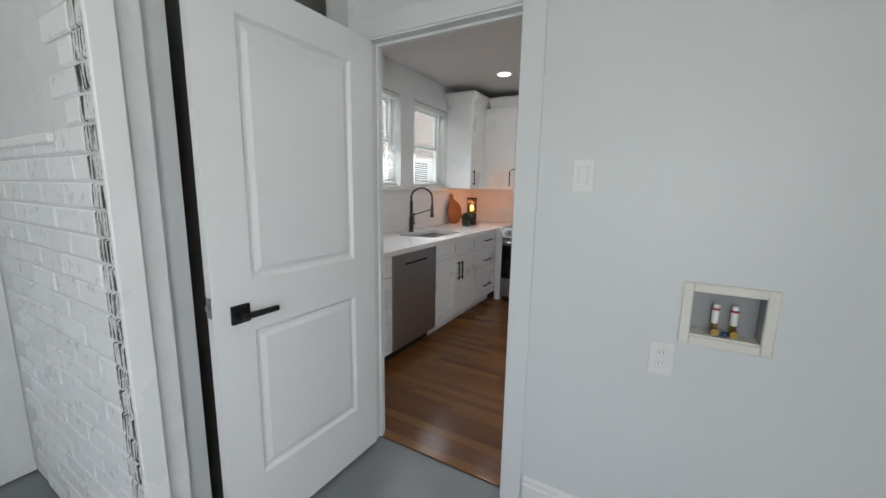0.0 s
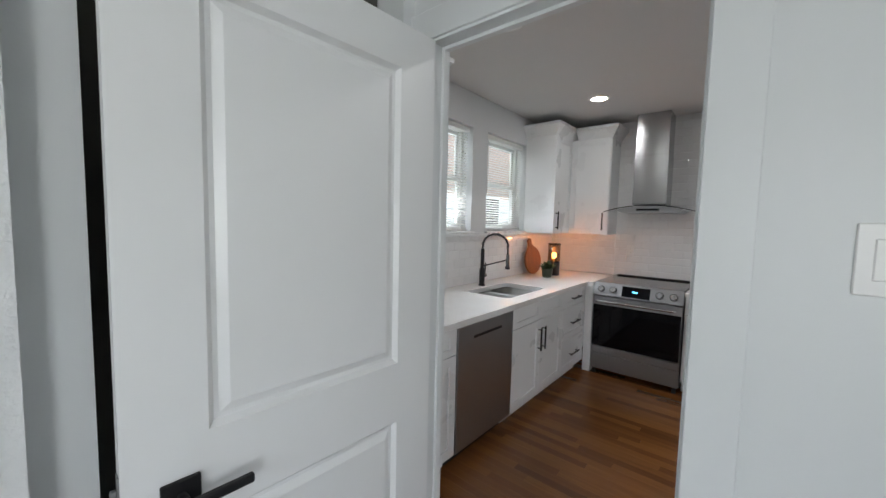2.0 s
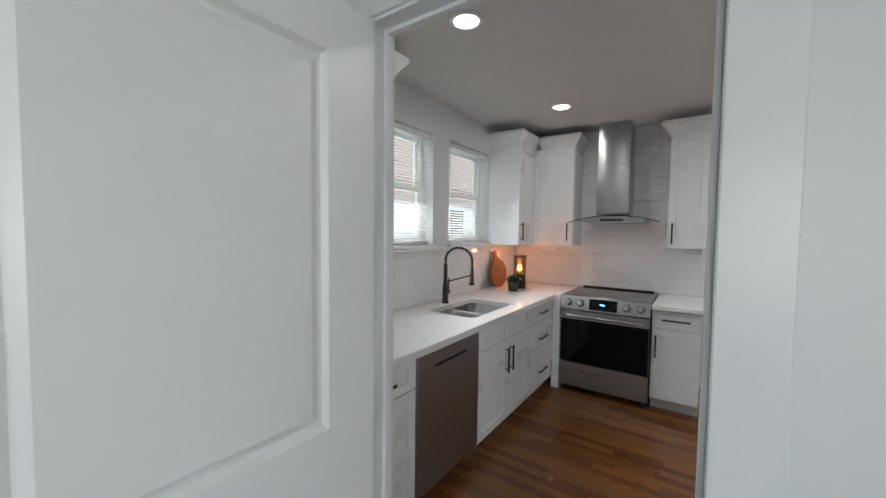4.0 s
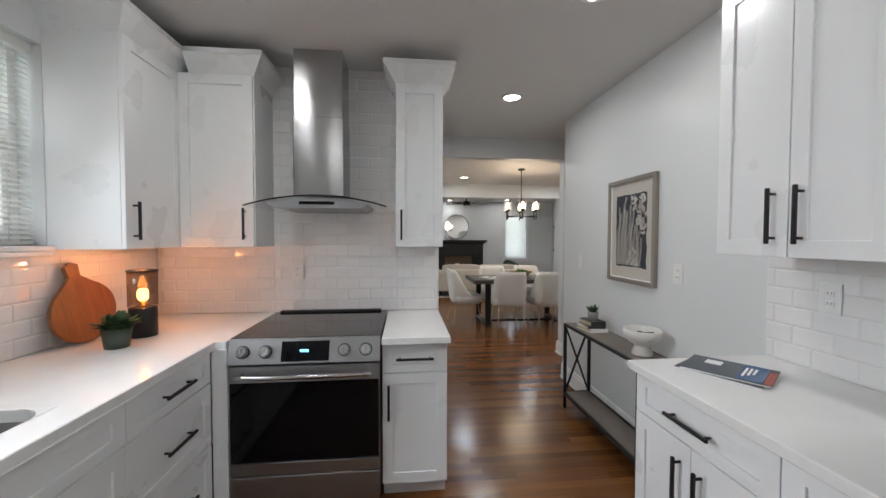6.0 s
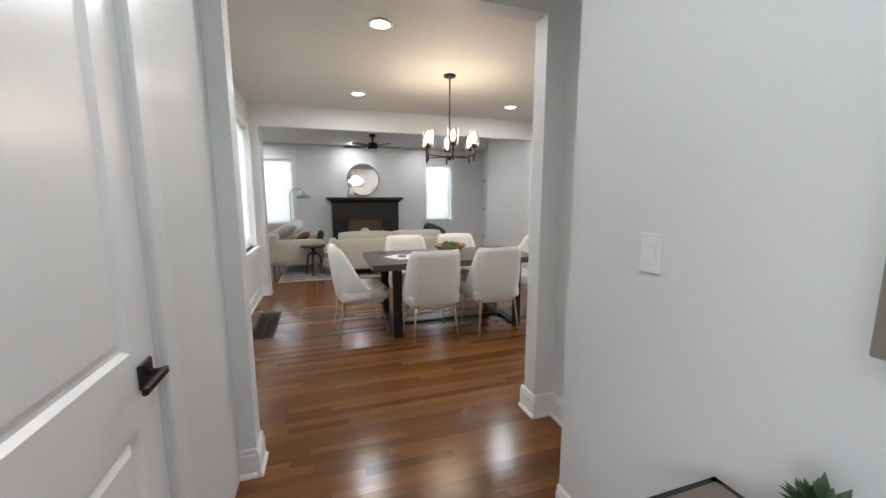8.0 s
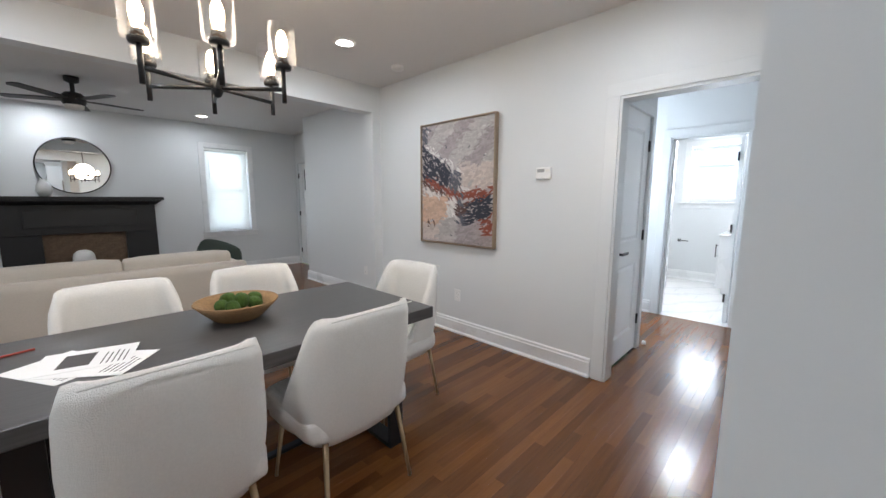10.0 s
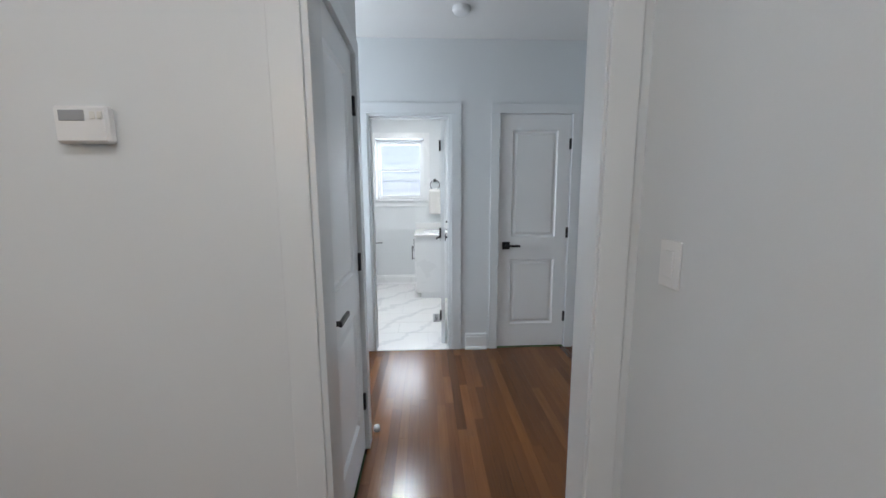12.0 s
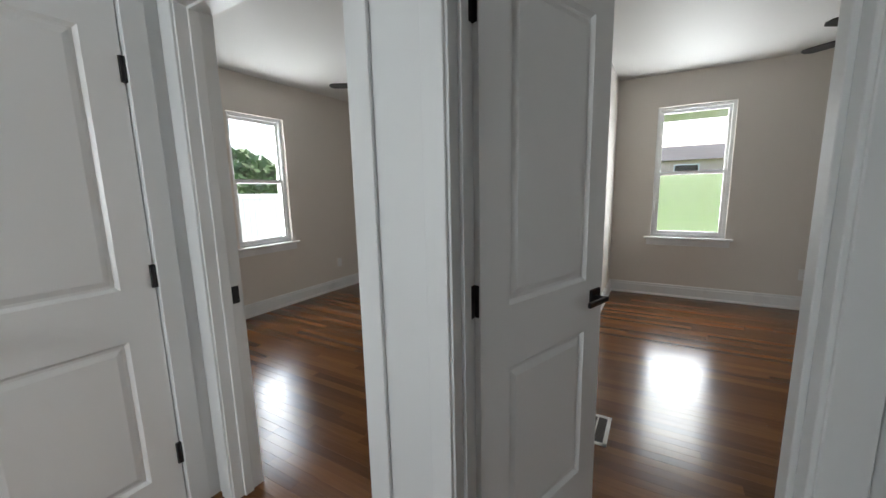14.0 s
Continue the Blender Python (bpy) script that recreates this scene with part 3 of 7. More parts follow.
def jamb(name, axis, p0, p1, lo, hi, top, stop=None):
    """Lining of a doorway through a wall p0..p1, with a door stop."""
    bm = bmesh.new()
    t = 0.018

    def blk(u0, u1, q0, q1, z0, z1):
        if axis == "x":
            box(bm, (u0, q0, z0), (u1, q1, z1), 0.0015)
        else:
            box(bm, (q0, u0, z0), (q1, u1, z1), 0.0015)
    e = 0.004
    blk(lo, lo + t, p0 - e, p1 + e, 0, top)
    blk(hi - t, hi, p0 - e, p1 + e, 0, top)
    blk(lo + t, hi - t, p0 - e, p1 + e, top - t, top)
    if stop:
        q0, q1 = stop
        blk(lo + t, lo + t + 0.011, q0, q1, 0, top - t)
        blk(hi - t - 0.011, hi - t, q0, q1, 0, top - t)
        blk(lo + t + 0.011, hi - t - 0.011, q0, q1, top - t - 0.011, top - t)
    return struct(name, bm, M_CASING, "white painted door lining", "trim")


casing("casing_laundry", "x", 2.25, -1, -0.82, -0.085, 2.05, 0.09)
jamb("jamb_laundry", "x", 2.25, 2.33, -0.832, -0.067, 2.06, (2.292, 2.315))
casing("casing_laundry_kitchen", "x", 2.33, 1, -0.82, -0.079, 2.05, 0.09)
casing("casing_hall", "y", 3.895, -1, 7.708, 8.50, 2.04, 0.085)
jamb("jamb_hall", "y", 3.895, 4.015, 7.697, 8.50, 2.04)
casing("casing_hall_inner", "y", 4.015, 1, 7.703, 8.44, 2.04, 0.08, sides=(1, 0))
casing("casing_closet_left", "x", 8.53, -1, 4.06, 4.74, 2.04, 0.075, sides=(0, 1))
casing("casing_bath", "y", 6.04, -1, 7.98, 8.67, 2.04, 0.085)
jamb("jamb_bath", "y", 6.04, 6.16, 7.98, 8.67, 2.04, (6.10, 6.12))
casing("casing_linen", "y", 6.04, -1, 6.955, 7.57, 2.045, 0.075)
casing("casing_bedroom_a", "x", 6.83, 1, 5.09, 5.925, 2.05, 0.075)
JA = jamb("jamb_bedroom_a", "x", 6.70, 6.83, 5.08, 5.935, 2.06, (6.75, 6.79))
casing("casing_bedroom_b", "x", 6.83, 1, 4.12, 4.80, 2.05, 0.06)
JB = jamb("jamb_bedroom_b", "x", 6.70, 6.83, 4.11, 4.81, 2.06, (6.75, 6.79))
casing("casing_passage", "y", -0.05, 1, 6.06, 6.76, 2.05, 0.085)
casing("casing_entry", "y", 4.63, -1, 14.15, 15.0, 2.05, 0.08)

# ---- doors ----


def door_slab(w, h, t=0.036, rails=(0.21, 0.803, 1.0)):
    """A moulded two-panel door from x 0 to w, y 0 to t, panels sunk on both faces."""
    bm = bmesh.new()
    s = min(0.145, w * 0.178)
    xs, zs = [0, s, w - s, w], [0, *rails, h - 0.125, h]
    grid = {}
    for y in (0, t):
        for i, x in enumerate(xs):
            for k, z in enumerate(zs):
                grid[y, i, k] = bm.verts.new((x, y, z))
    for y, d in ((0, 1), (t, -1)):
        for i in range(3):
            for k in range(5):
                q = [grid[y, i, k], grid[y, i + 1, k], grid[y, i + 1, k + 1], grid[y, i, k + 1]]
                if i == 1 and k in (1, 3):
                    for inn, dep in ((0.012, 0.013), (0.022, 0.013), (0.042, 0.004)):
                        yy = y + d * dep
                        r = [bm.verts.new(p) for p in ((s + inn, yy, zs[k] + inn), (w - s - inn, yy, zs[k] + inn), (w - s - inn, yy, zs[k + 1] - inn), (s + inn, yy, zs[k + 1] - inn))]
                        for n in range(4):
                            bm.faces.new((q[n], q[(n + 1) % 4], r[(n + 1) % 4], r[n]))
                        q = r
                bm.faces.new(q)
    for i in range(3):
        for k in (0, 5):
            bm.faces.new((grid[0, i, k], grid[0, i + 1, k], grid[t, i + 1, k], grid[t, i, k]))
    for k in range(5):
        for i in (0, 3):
            bm.faces.new((grid[0, i, k], grid[0, i, k + 1], grid[t, i, k + 1], grid[t, i, k]))
    return bm


def lever(parent, x, y, z, side, way, name="handle"):
    """A square rose and a flat lever on the face at y; side -1 sticks out to -y, way is the lever's direction in x."""
    bm = bmesh.new()
    box(bm, (x - 0.033, y, z - 0.033), (x + 0.033, y + side * 0.010, z + 0.033), 0.002)
    tube(bm, [(x, y, z), (x, y + side * 0.048, z)], 0.010)
    box(bm, (x - way * 0.012, y + side * 0.040, z - 0.010), (x + way * 0.118, y + side * 0.054, z + 0.010), 0.003)
    return part(name, bm, M_PULL, parent, "matt black lever handle")


def hinges(parent, x, y, zs=(0.275, 1.035, 1.79)):
    for z in zs:
        bm = T([(x, y, z - 0.045), (x, y, z + 0.045)], 0.0085, 8)
        box(bm, (x - 0.016, y - 0.006, z - 0.045), (x + 0.016, y + 0.006, z + 0.045))
        part("hinge", bm, M_PULL, parent, "black hinge")


def room_door(name, label, at, rz, w, h=2.03, lever_x=None, way=1, hinge_x=None, hinge_y=0.0, group="interior doors", rails=(0.21, 0.803, 1.0)):
    d = thing(name, label, "door", at, rz, group)
    part("door_leaf", door_slab(w, h, rails=rails), M_DOOR, d)
    if lever_x is not None:
        lever(d, lever_x, 0.0, 0.925, -1, way)
        lever(d, lever_x, 0.036, 0.925, 1, way, "handle")
    if hinge_x is not None:
        hinges(d, hinge_x, hinge_y)
    return d


# laundry door stands open at a right angle, hinged on the kitchen wall
lau = room_door("laundry_door", "white two-panel door standing wide open", (-0.820, 1.462, 0.010), 88.3, 0.78, lever_x=0.088, way=1, rails=(0.265, 0.85, 1.035))
for _z in (0.275, 1.035, 1.79):
    part("hinge", B((0.780, 0.004, _z - 0.045), (0.7835, 0.034, _z + 0.045), 0.001), M_PULL, lau, "black hinge leaf")
part("latch", B((-0.002, 0.006, 0.93), (0.002, 0.030, 1.00)), M_STEELH, lau, "steel latch plate")
part("latch_bolt", B((-0.012, 0.012, 0.955), (-0.002, 0.024, 0.975), 0.002), M_STEELH, lau, "steel latch bolt")
room_door("closet_door", "white two-panel closet door, closed", (4.06, 8.54, 0.010), 0, 0.675, lever_x=0.065, way=1, hinge_x=0.681, hinge_y=-0.006)
room_door("linen_door", "narrow white two-panel closet door, closed", (6.052, 7.565, 0.012), -90, 0.605, lever_x=0.065, way=1, hinge_x=0.609, hinge_y=-0.006)
bath_door = room_door("bathroom_door", "white door standing open into the bathroom", (6.15, 8.03, 0.010), -3, 0.68, lever_x=0.615, way=-1, hinge_x=-0.004, hinge_y=0.04)
bed_door = room_door("bedroom_door", "white two-panel door standing open into a bedroom", (4.772, 6.715, 0.010), 250, 0.675, lever_x=0.615, way=-1, hinge_x=-0.005, hinge_y=0.036)
for _z in (0.275, 1.035, 1.79):
    part("hinge_leaf", B((-0.0035, 0.003, _z - 0.046), (0.0, 0.033, _z + 0.046), 0.001), M_PULL, bed_door, "black hinge leaf")
    part("jamb_leaf", B((4.7885, 6.712, _z - 0.036), (4.7925, 6.750, _z + 0.056), 0.001), M_PULL, JB, "black hinge leaf")
room_door("passage_door", "white two-panel door, closed", (-0.065, 6.065, 0.010), 90, 0.69, lever_x=0.62, way=-1)
fd = room_door("front_door", "white front door with a small glazed light", (4.64, 14.99, 0.010), -90, 0.83, lever_x=0.76, way=-1, hinge_x=0.003, hinge_y=-0.006)
part("light_pane", B((0.25, -0.006, 1.5), (0.58, -0.002, 1.9), 0.001), M_BLKGLASS, fd, "dark glazed door light")
part("strike_plate", B((5.9135, 6.715, 0.89), (5.9168, 6.745, 0.965)), M_PULL, JA, "black strike plate")

# ---- windows ----


def window(name, axis, p_in, p_out, lo, hi, z0, z1, blind=None, casing_w=0.085, label="white double-hung window", apron=True, stool=0.05, split=0.5, depth=0.11, reach=0.02):
    """A double-hung window in a wall; p_in and p_out are the wall's faces. blind: slat tilt in degrees, or None."""
    s = 1 if p_out > p_in else -1
    w = tagged(new(name), label, "window", kind="structure")

    def bx(u0, u1, q0, q1, za, zb, bev=0.0015):
        if axis == "x":
            return B((u0, q0, za), (u1, q1, zb), bev)
        return B((q0, u0, za), (q1, u1, zb), bev)

    def add(bm, *args):
        u0, u1, q0, q1, za, zb = args
        if axis == "x":
            box(bm, (u0, q0, za), (u1, q1, zb), 0.0015)
        else:
            box(bm, (q0, u0, za), (q1, u1, zb), 0.0015)
    e = s * 0.012
    cs = bmesh.new()
    cw = casing_w
    if cw:
        add(cs, lo - cw, lo, p_in - s * 0.018, p_in - s * 0.0005, z0 - 0.02, z1 + cw)
        add(cs, hi, hi + cw, p_in - s * 0.018, p_in - s * 0.0005, z0 - 0.02, z1 + cw)
        add(cs, lo, hi, p_in - s * 0.018, p_in - s * 0.0005, z1, z1 + cw)
        part("casing", cs, M_TRIM, w)
    else:
        cs.free()
    sill = bx(lo - cw - reach, hi + cw + reach, p_in - s * stool, p_in + s * 0.12, z0 - 0.024, z0 + 0.0, 0.004)
    part("sill", sill, M_TRIM, w)
    if apron:
        part("apron", bx(lo - cw - reach * 0.6, hi + cw + reach * 0.6, p_in - s * 0.016, p_in - s * 0.0005, z0 - 0.10, z0 - 0.025), M_TRIM, w)
    q = p_in + s * depth
    fr = bmesh.new()
    f = 0.035
    zm = z0 + (z1 - z0) * split
    add(fr, lo, lo + f, q, q + s * 0.06, z0, z1)
    add(fr, hi - f, hi, q, q + s * 0.06, z0, z1)
    add(fr, lo + f, hi - f, q, q + s * 0.06, z0, z0 + f)
    add(fr, lo + f, hi - f, q, q + s * 0.06, z1 - f, z1)
    part("frame", fr, M_VINYL, w)
    for nm, za, zb, dq in (("lower_sash", z0 + f, zm + 0.02, 0.006), ("upper_sash", zm - 0.02, z1 - f, 0.034)):
        sb = bmesh.new()
        k, a, b = 0.03, lo + f, hi - f
        add(sb, a, a + k, q + s * dq, q + s * (dq + 0.022), za, zb)
        add(sb, b - k, b, q + s * dq, q + s * (dq + 0.022), za, zb)
        add(sb, a + k, b - k, q + s * dq, q + s * (dq + 0.022), za, za + 0.035)
        add(sb, a + k, b - k, q + s * dq, q + s * (dq + 0.022), zb - 0.035, zb)
        sh = part(nm, sb, M_VINYL, w)
        pn = part("pane", bx(a + k - 0.004, b - k + 0.004, q + s * (dq + 0.009), q + s * (dq + 0.013), za + 0.03, zb - 0.03, 0), M_PANE, sh)
        pn.visible_shadow = False
    if blind is not None:
        qb = p_in + s * 0.055
        bl = thing("window_blind", "white horizontal slat blind let down in the window", "blind", group="window blinds")
        part("headrail", bx(lo + 0.006, hi - 0.006, qb - s * 0.022, qb + s * 0.022, z1 - 0.045, z1 - 0.004), M_BLIND, bl)
        part("bottom_rail", bx(lo + 0.01, hi - 0.01, qb - s * 0.014, qb + s * 0.014, z0 + 0.004, z0 + 0.022), M_BLIND, bl)
        n = int((z1 - z0 - 0.08) / 0.0235)
        me = mesh_of(B((-(hi - lo) / 2 + 0.01, -0.0125, -0.0005), ((hi - lo) / 2 - 0.01, 0.0125, 0.0007)), "slat", M_BLIND)
        for i in range(n):
            z = z0 + 0.036 + i * 0.0235
            if axis == "x":
                shared("slat", me, bl, ((lo + hi) / 2, qb, z), 0, rx=blind)
            else:
                shared("slat", me, bl, (qb, (lo + hi) / 2, z), 90, rx=blind)
        for u in (lo + 0.12, hi - 0.12):
            p = (u, qb - s * 0.014) if axis == "x" else (qb - s * 0.014, u)
            part("ladder_cord", T([(*p, z0 + 0.02), (*p, z1 - 0.03)], 0.0012, 5), M_BLIND, bl)
        u = lo + 0.07
        p = (u, qb - s * 0.02) if axis == "x" else (qb - s * 0.02, u)
        part("wand", T([(*p, z1 - 0.05), (*p, z1 - 0.55)], 0.004, 6), M_BLIND, bl)
    return w


window("window_kitchen_sink", "y", -1.97, -2.17, 3.50, 4.08, 1.40, 2.33, blind=34, casing_w=0.0, apron=False, stool=0.035)
window("window_kitchen_corner", "y", -1.97, -2.17, 4.32, 5.08, 1.40, 2.33, blind=34, casing_w=0.0, apron=False, stool=0.035)
struct("window_stool", B((-1.972, 3.22, 1.352), (-1.925, 5.066, 1.374), 0.004), M_TRIM, "white painted stool under the kitchen windows", "trim")
window("window_dining_a", "y", -0.49, -0.69, 8.72, 9.52, 0.73, 2.26, blind=60)
window("window_dining_b", "y", -0.49, -0.69, 10.24, 11.02, 0.73, 2.26, blind=60)
window("window_living_a", "x", 15.1, 15.3, -1.02, -0.27, 0.75, 2.25, blind=62)
window("window_living_b", "x", 15.1, 15.3, 3.01, 3.71, 0.76, 2.22, blind=62)
window("window_bath", "y", 8.55, 8.75, 8.22, 8.94, 1.31, 2.21, label="white double-hung bathroom window")
window("window_bedroom_a", "y", 8.25, 8.45, 4.64, 5.31, 0.78, 2.215, casing_w=0.0, depth=0.04, reach=0.07, label="white double-hung bedroom window with a clear view")
window("window_bedroom_b", "x", 2.40, 2.20, 3.69, 4.435, 0.735, 2.255, casing_w=0.0, depth=0.04, reach=0.07, label="white double-hung bedroom window with a clear view")
# both laundry windows are added, out of view, as openings for the fill
window("added_window_laundry_back", "x", -1.2, -1.32, 0.1, 1.1, 0.9, 2.1)
window("added_window_laundry_right", "y", 1.6, 1.72, -0.95, 0.05, 0.9, 2.1)
# assumed window, never in view, added for the bluish light in the hall
window("unseen_window_hall", "x", 9.8, 9.92, 5.05, 5.85, 0.9, 2.1)

# ---- kitchen ----


def shaker(x0, x1, z0, z1, y=0.0, rail=0.057):
    """A shaker front: frame 20 mm thick, panel sunk 9 mm, front face at y."""
    bm = bmesh.new()
    g = 0.0015
    x0, x1, z0, z1 = x0 + g, x1 - g, z0 + g, z1 - g
    rl = min(rail, (z1 - z0) * 0.28)
    e = 0.0012
    rings = []
    for ix, iz, yy in ((0, 0, 0.02), (0, 0, e), (e, e, 0), (rail - e, rl - e, 0), (rail, rl, e), (rail, rl, 0.009)):
        rings.append([bm.verts.new(p) for p in ((x0 + ix, y + yy, z0 + iz), (x1 - ix, y + yy, z0 + iz), (x1 - ix, y + yy, z1 - iz), (x0 + ix, y + yy, z1 - iz))])
    for a, b in zip(rings, rings[1:]):
        for k in range(4):
            bm.faces.new((a[k], a[(k + 1) % 4], b[(k + 1) % 4], b[k]))
    bm.faces.new(rings[-1])
    bm.faces.new(list(reversed(rings[0])))
    return bm


def pull(parent, x, z, length, vertical, y=0.0):
    bm = bmesh.new()
    h = length / 2
    r = 0.0062
    if vertical:
        box(bm, (x - r, y - 0.036, z - h), (x + r, y - 0.024, z + h), 0.002)
        for k in (-h + 0.02, h - 0.02):
            tube(bm, [(x, y - 0.026, z + k), (x, y, z + k)], 0.005, 8)
    else:
        box(bm, (x - h, y - 0.036, z - r), (x + h, y - 0.024, z + r), 0.002)
        for k in (-h + 0.02, h - 0.02):
            tube(bm, [(x + k, y - 0.026, z), (x + k, y, z)], 0.005, 8)
    return part("handle", bm, M_PULL, parent, "matt black bar pull")


def base_unit(label, at, rz, w, fronts, depth=0.60, top=0.876):
    """fronts: (kind, x0, x1, z0, z1, pull) with pull None, 'h' or ('v', x)."""
    c = thing("base_cabinet", label, "cabinet", at, rz, "white base cabinets")
    part("body", B((0.001, 0.021, 0.105), (w - 0.001, depth, top), 0.001), M_CAB, c)
    part("toe_kick", B((0.002, 0.085, 0.0), (w - 0.002, 0.10, 0.104)), M_CAB, c)
    for kind, x0, x1, z0, z1, pl in fronts:
        f = part(kind, shaker(x0, x1, z0, z1), M_CAB, c)
        if pl == "h":
            pull(f, (x0 + x1) / 2, (z0 + z1) / 2, min(0.20, (x1 - x0) * 0.62), False)
        elif pl:
            pull(f, pl[1], z1 - 0.15, 0.19, True)
    return c


def crown(bm, x0, x1, y0, y1, z0, z1, over, sides):
    """Crown moulding round a cabinet's top: flares out by over on the sides given (left, front, right)."""
    l, f, r = sides
    prof = [(0.0, 0.0), (0.012, 0.012), (0.25, 0.22), (0.62, 0.55), (0.9, 0.74), (1.0, 0.78), (1.0, 1.0)]
    rings = []
    for o, h in prof:
        d, z = o * over, z0 + h * (z1 - z0)
        rings.append([bm.verts.new(p) for p in ((x0 - d * l, y0 - d * f, z), (x1 + d * r, y0 - d * f, z), (x1 + d * r, y1, z), (x0 - d * l, y1, z))])
    for a, b in zip(rings, rings[1:]):
        for k in range(4):
            bm.faces.new((a[k], a[(k + 1) % 4], b[(k + 1) % 4], b[k]))
    bm.faces.new(rings[-1])
    bm.faces.new(list(reversed(rings[0])))
    return bm


def wall_unit(label, at, rz, w, doors, z0=1.38, z1=2.42, depth=0.33, sides=(1, 1, 1), over=0.075, top=0.115):
    c = thing("wall_cabinet", label, "cabinet", at, rz, "white wall cabinets")
    part("body", B((0.0, 0.021, z0), (w, depth, z1), 0.001), M_CAB, c)
    for x0, x1, px in doors:
        d = part("door", shaker(x0, x1, z0, z1 - 0.01), M_CAB, c)
        pull(d, px, z0 + 0.14, 0.19, True)
    part("crown", crown(bmesh.new(), 0, w, 0.012, depth, z1 - 0.012, z1 + top, over, sides), M_CAB, c, "white crown moulding")
    return c


XF, XRF = -1.262, 0.688  # fronts of the left and right runs
ZD = 0.715  # underside of the top drawers
base_unit("white shaker base cabinet with one drawer", (XF, 2.44, 0), 90, 0.555, [("drawer_front", 0, 0.555, ZD, 0.872, "h"), ("door", 0, 0.555, 0.108, ZD - 0.002, ("v", 0.05))], 0.70)
base_unit("white shaker sink base cabinet with two doors", (XF, 3.645, 0), 90, 0.895, [("drawer_front", 0, 0.4475, ZD, 0.872, None), ("drawer_front", 0.4475, 0.895, ZD, 0.872, None), ("door", 0, 0.4475, 0.108, ZD - 0.002, ("v", 0.41)), ("door", 0.4475, 0.895, 0.108, ZD - 0.002, ("v", 0.485))], 0.70, 0.69)
base_unit("white shaker base cabinet with three drawers", (XF, 4.54, 0), 90, 0.56, [("drawer_front", 0, 0.56, ZD, 0.872, "h"), ("drawer_front", 0, 0.56, 0.412, ZD - 0.002, "h"), ("drawer_front", 0, 0.56, 0.108, 0.41, "h")], 0.70)
single("corner_filler", B((XF + 0.002, 5.105, 0.0), (-1.186, 5.845, 0.876), 0.001), M_CAB, "plain white filler panel in the cabinet corner", "panel")
base_unit("narrow white shaker base cabinet beside the range", (-0.415, 5.135, 0), 0, 0.35, [("drawer_front", 0, 0.35, ZD, 0.872, "h"), ("door", 0, 0.35, 0.108, ZD - 0.002, ("v", 0.035))], 0.70)
base_unit("white shaker base cabinet with two doors and a drawer", (XRF, 4.625, 0), -90, 0.605, [("drawer_front", 0, 0.605, ZD, 0.872, "h"), ("door", 0, 0.3025, 0.108, ZD - 0.002, ("v", 0.255)), ("door", 0.3025, 0.605, 0.108, ZD - 0.002, ("v", 0.35))], 0.64)
base_unit("white shaker base cabinet with a drawer beside the refrigerator", (XRF, 4.02, 0), -90, 0.40, [("drawer_front", 0, 0.40, ZD, 0.872, "h"), ("door", 0, 0.40, 0.108, ZD - 0.002, ("v", 0.05))], 0.64)
wall_unit("white shaker wall cabinet beside the window", (-1.625, 2.44, 0), 90, 0.765, [(0, 0.355, 0.315), (0.355, 0.765, 0.402)], depth=0.345, sides=(0, 1, 1))
cw = wall_unit("white shaker corner wall cabinet with crown moulding", (-1.625, 5.085, 0), 90, 0.763, [(0, 0.445, 0.05)], depth=0.345, sides=(1, 1, 0))
part("return_body", B((0.445, -0.425, 1.38), (0.763, 0.02, 2.42), 0.001), M_CAB, cw)
_d = part("return_door", shaker(0, 0.42, 1.38, 2.41), M_CAB, cw)
_d.matrix_basis = pose(0.425, 0, 0, 0, 0, -90)
pull(_d, 0.37, 1.52, 0.19, True)
_k = part("return_crown", crown(bmesh.new(), 0.06, 0.425, 0.012, 0.33, 2.408, 2.535, 0.075, (0, 1, 1)), M_CAB, cw, "white crown moulding")
_k.matrix_basis = pose(0.427, 0, 0, 0, 0, -90)
wall_unit("narrow white shaker wall cabinet with crown moulding", (-0.35, 5.525, 0), 0, 0.30, [(0, 0.30, 0.035)], depth=0.318)
wall_unit("white shaker wall cabinet with two doors", (0.968, 4.545, 0), -90, 0.56, [(0, 0.28, 0.235), (0.28, 0.56, 0.325)], depth=0.36, z0=1.375, z1=2.40, sides=(1, 1, 0))
wall_unit("white shaker wall cabinet near the refrigerator", (0.968, 3.985, 0), -90, 0.375, [(0, 0.375, 0.05)], depth=0.36, z0=1.375, z1=2.40, sides=(0, 1, 0))
wall_unit("white shaker cabinet over the refrigerator", (0.968, 3.61, 0), -90, 0.95, [(0, 0.475, 0.43), (0.475, 0.95, 0.52)], depth=0.36, z0=1.90, z1=2.40, sides=(0, 1, 0))

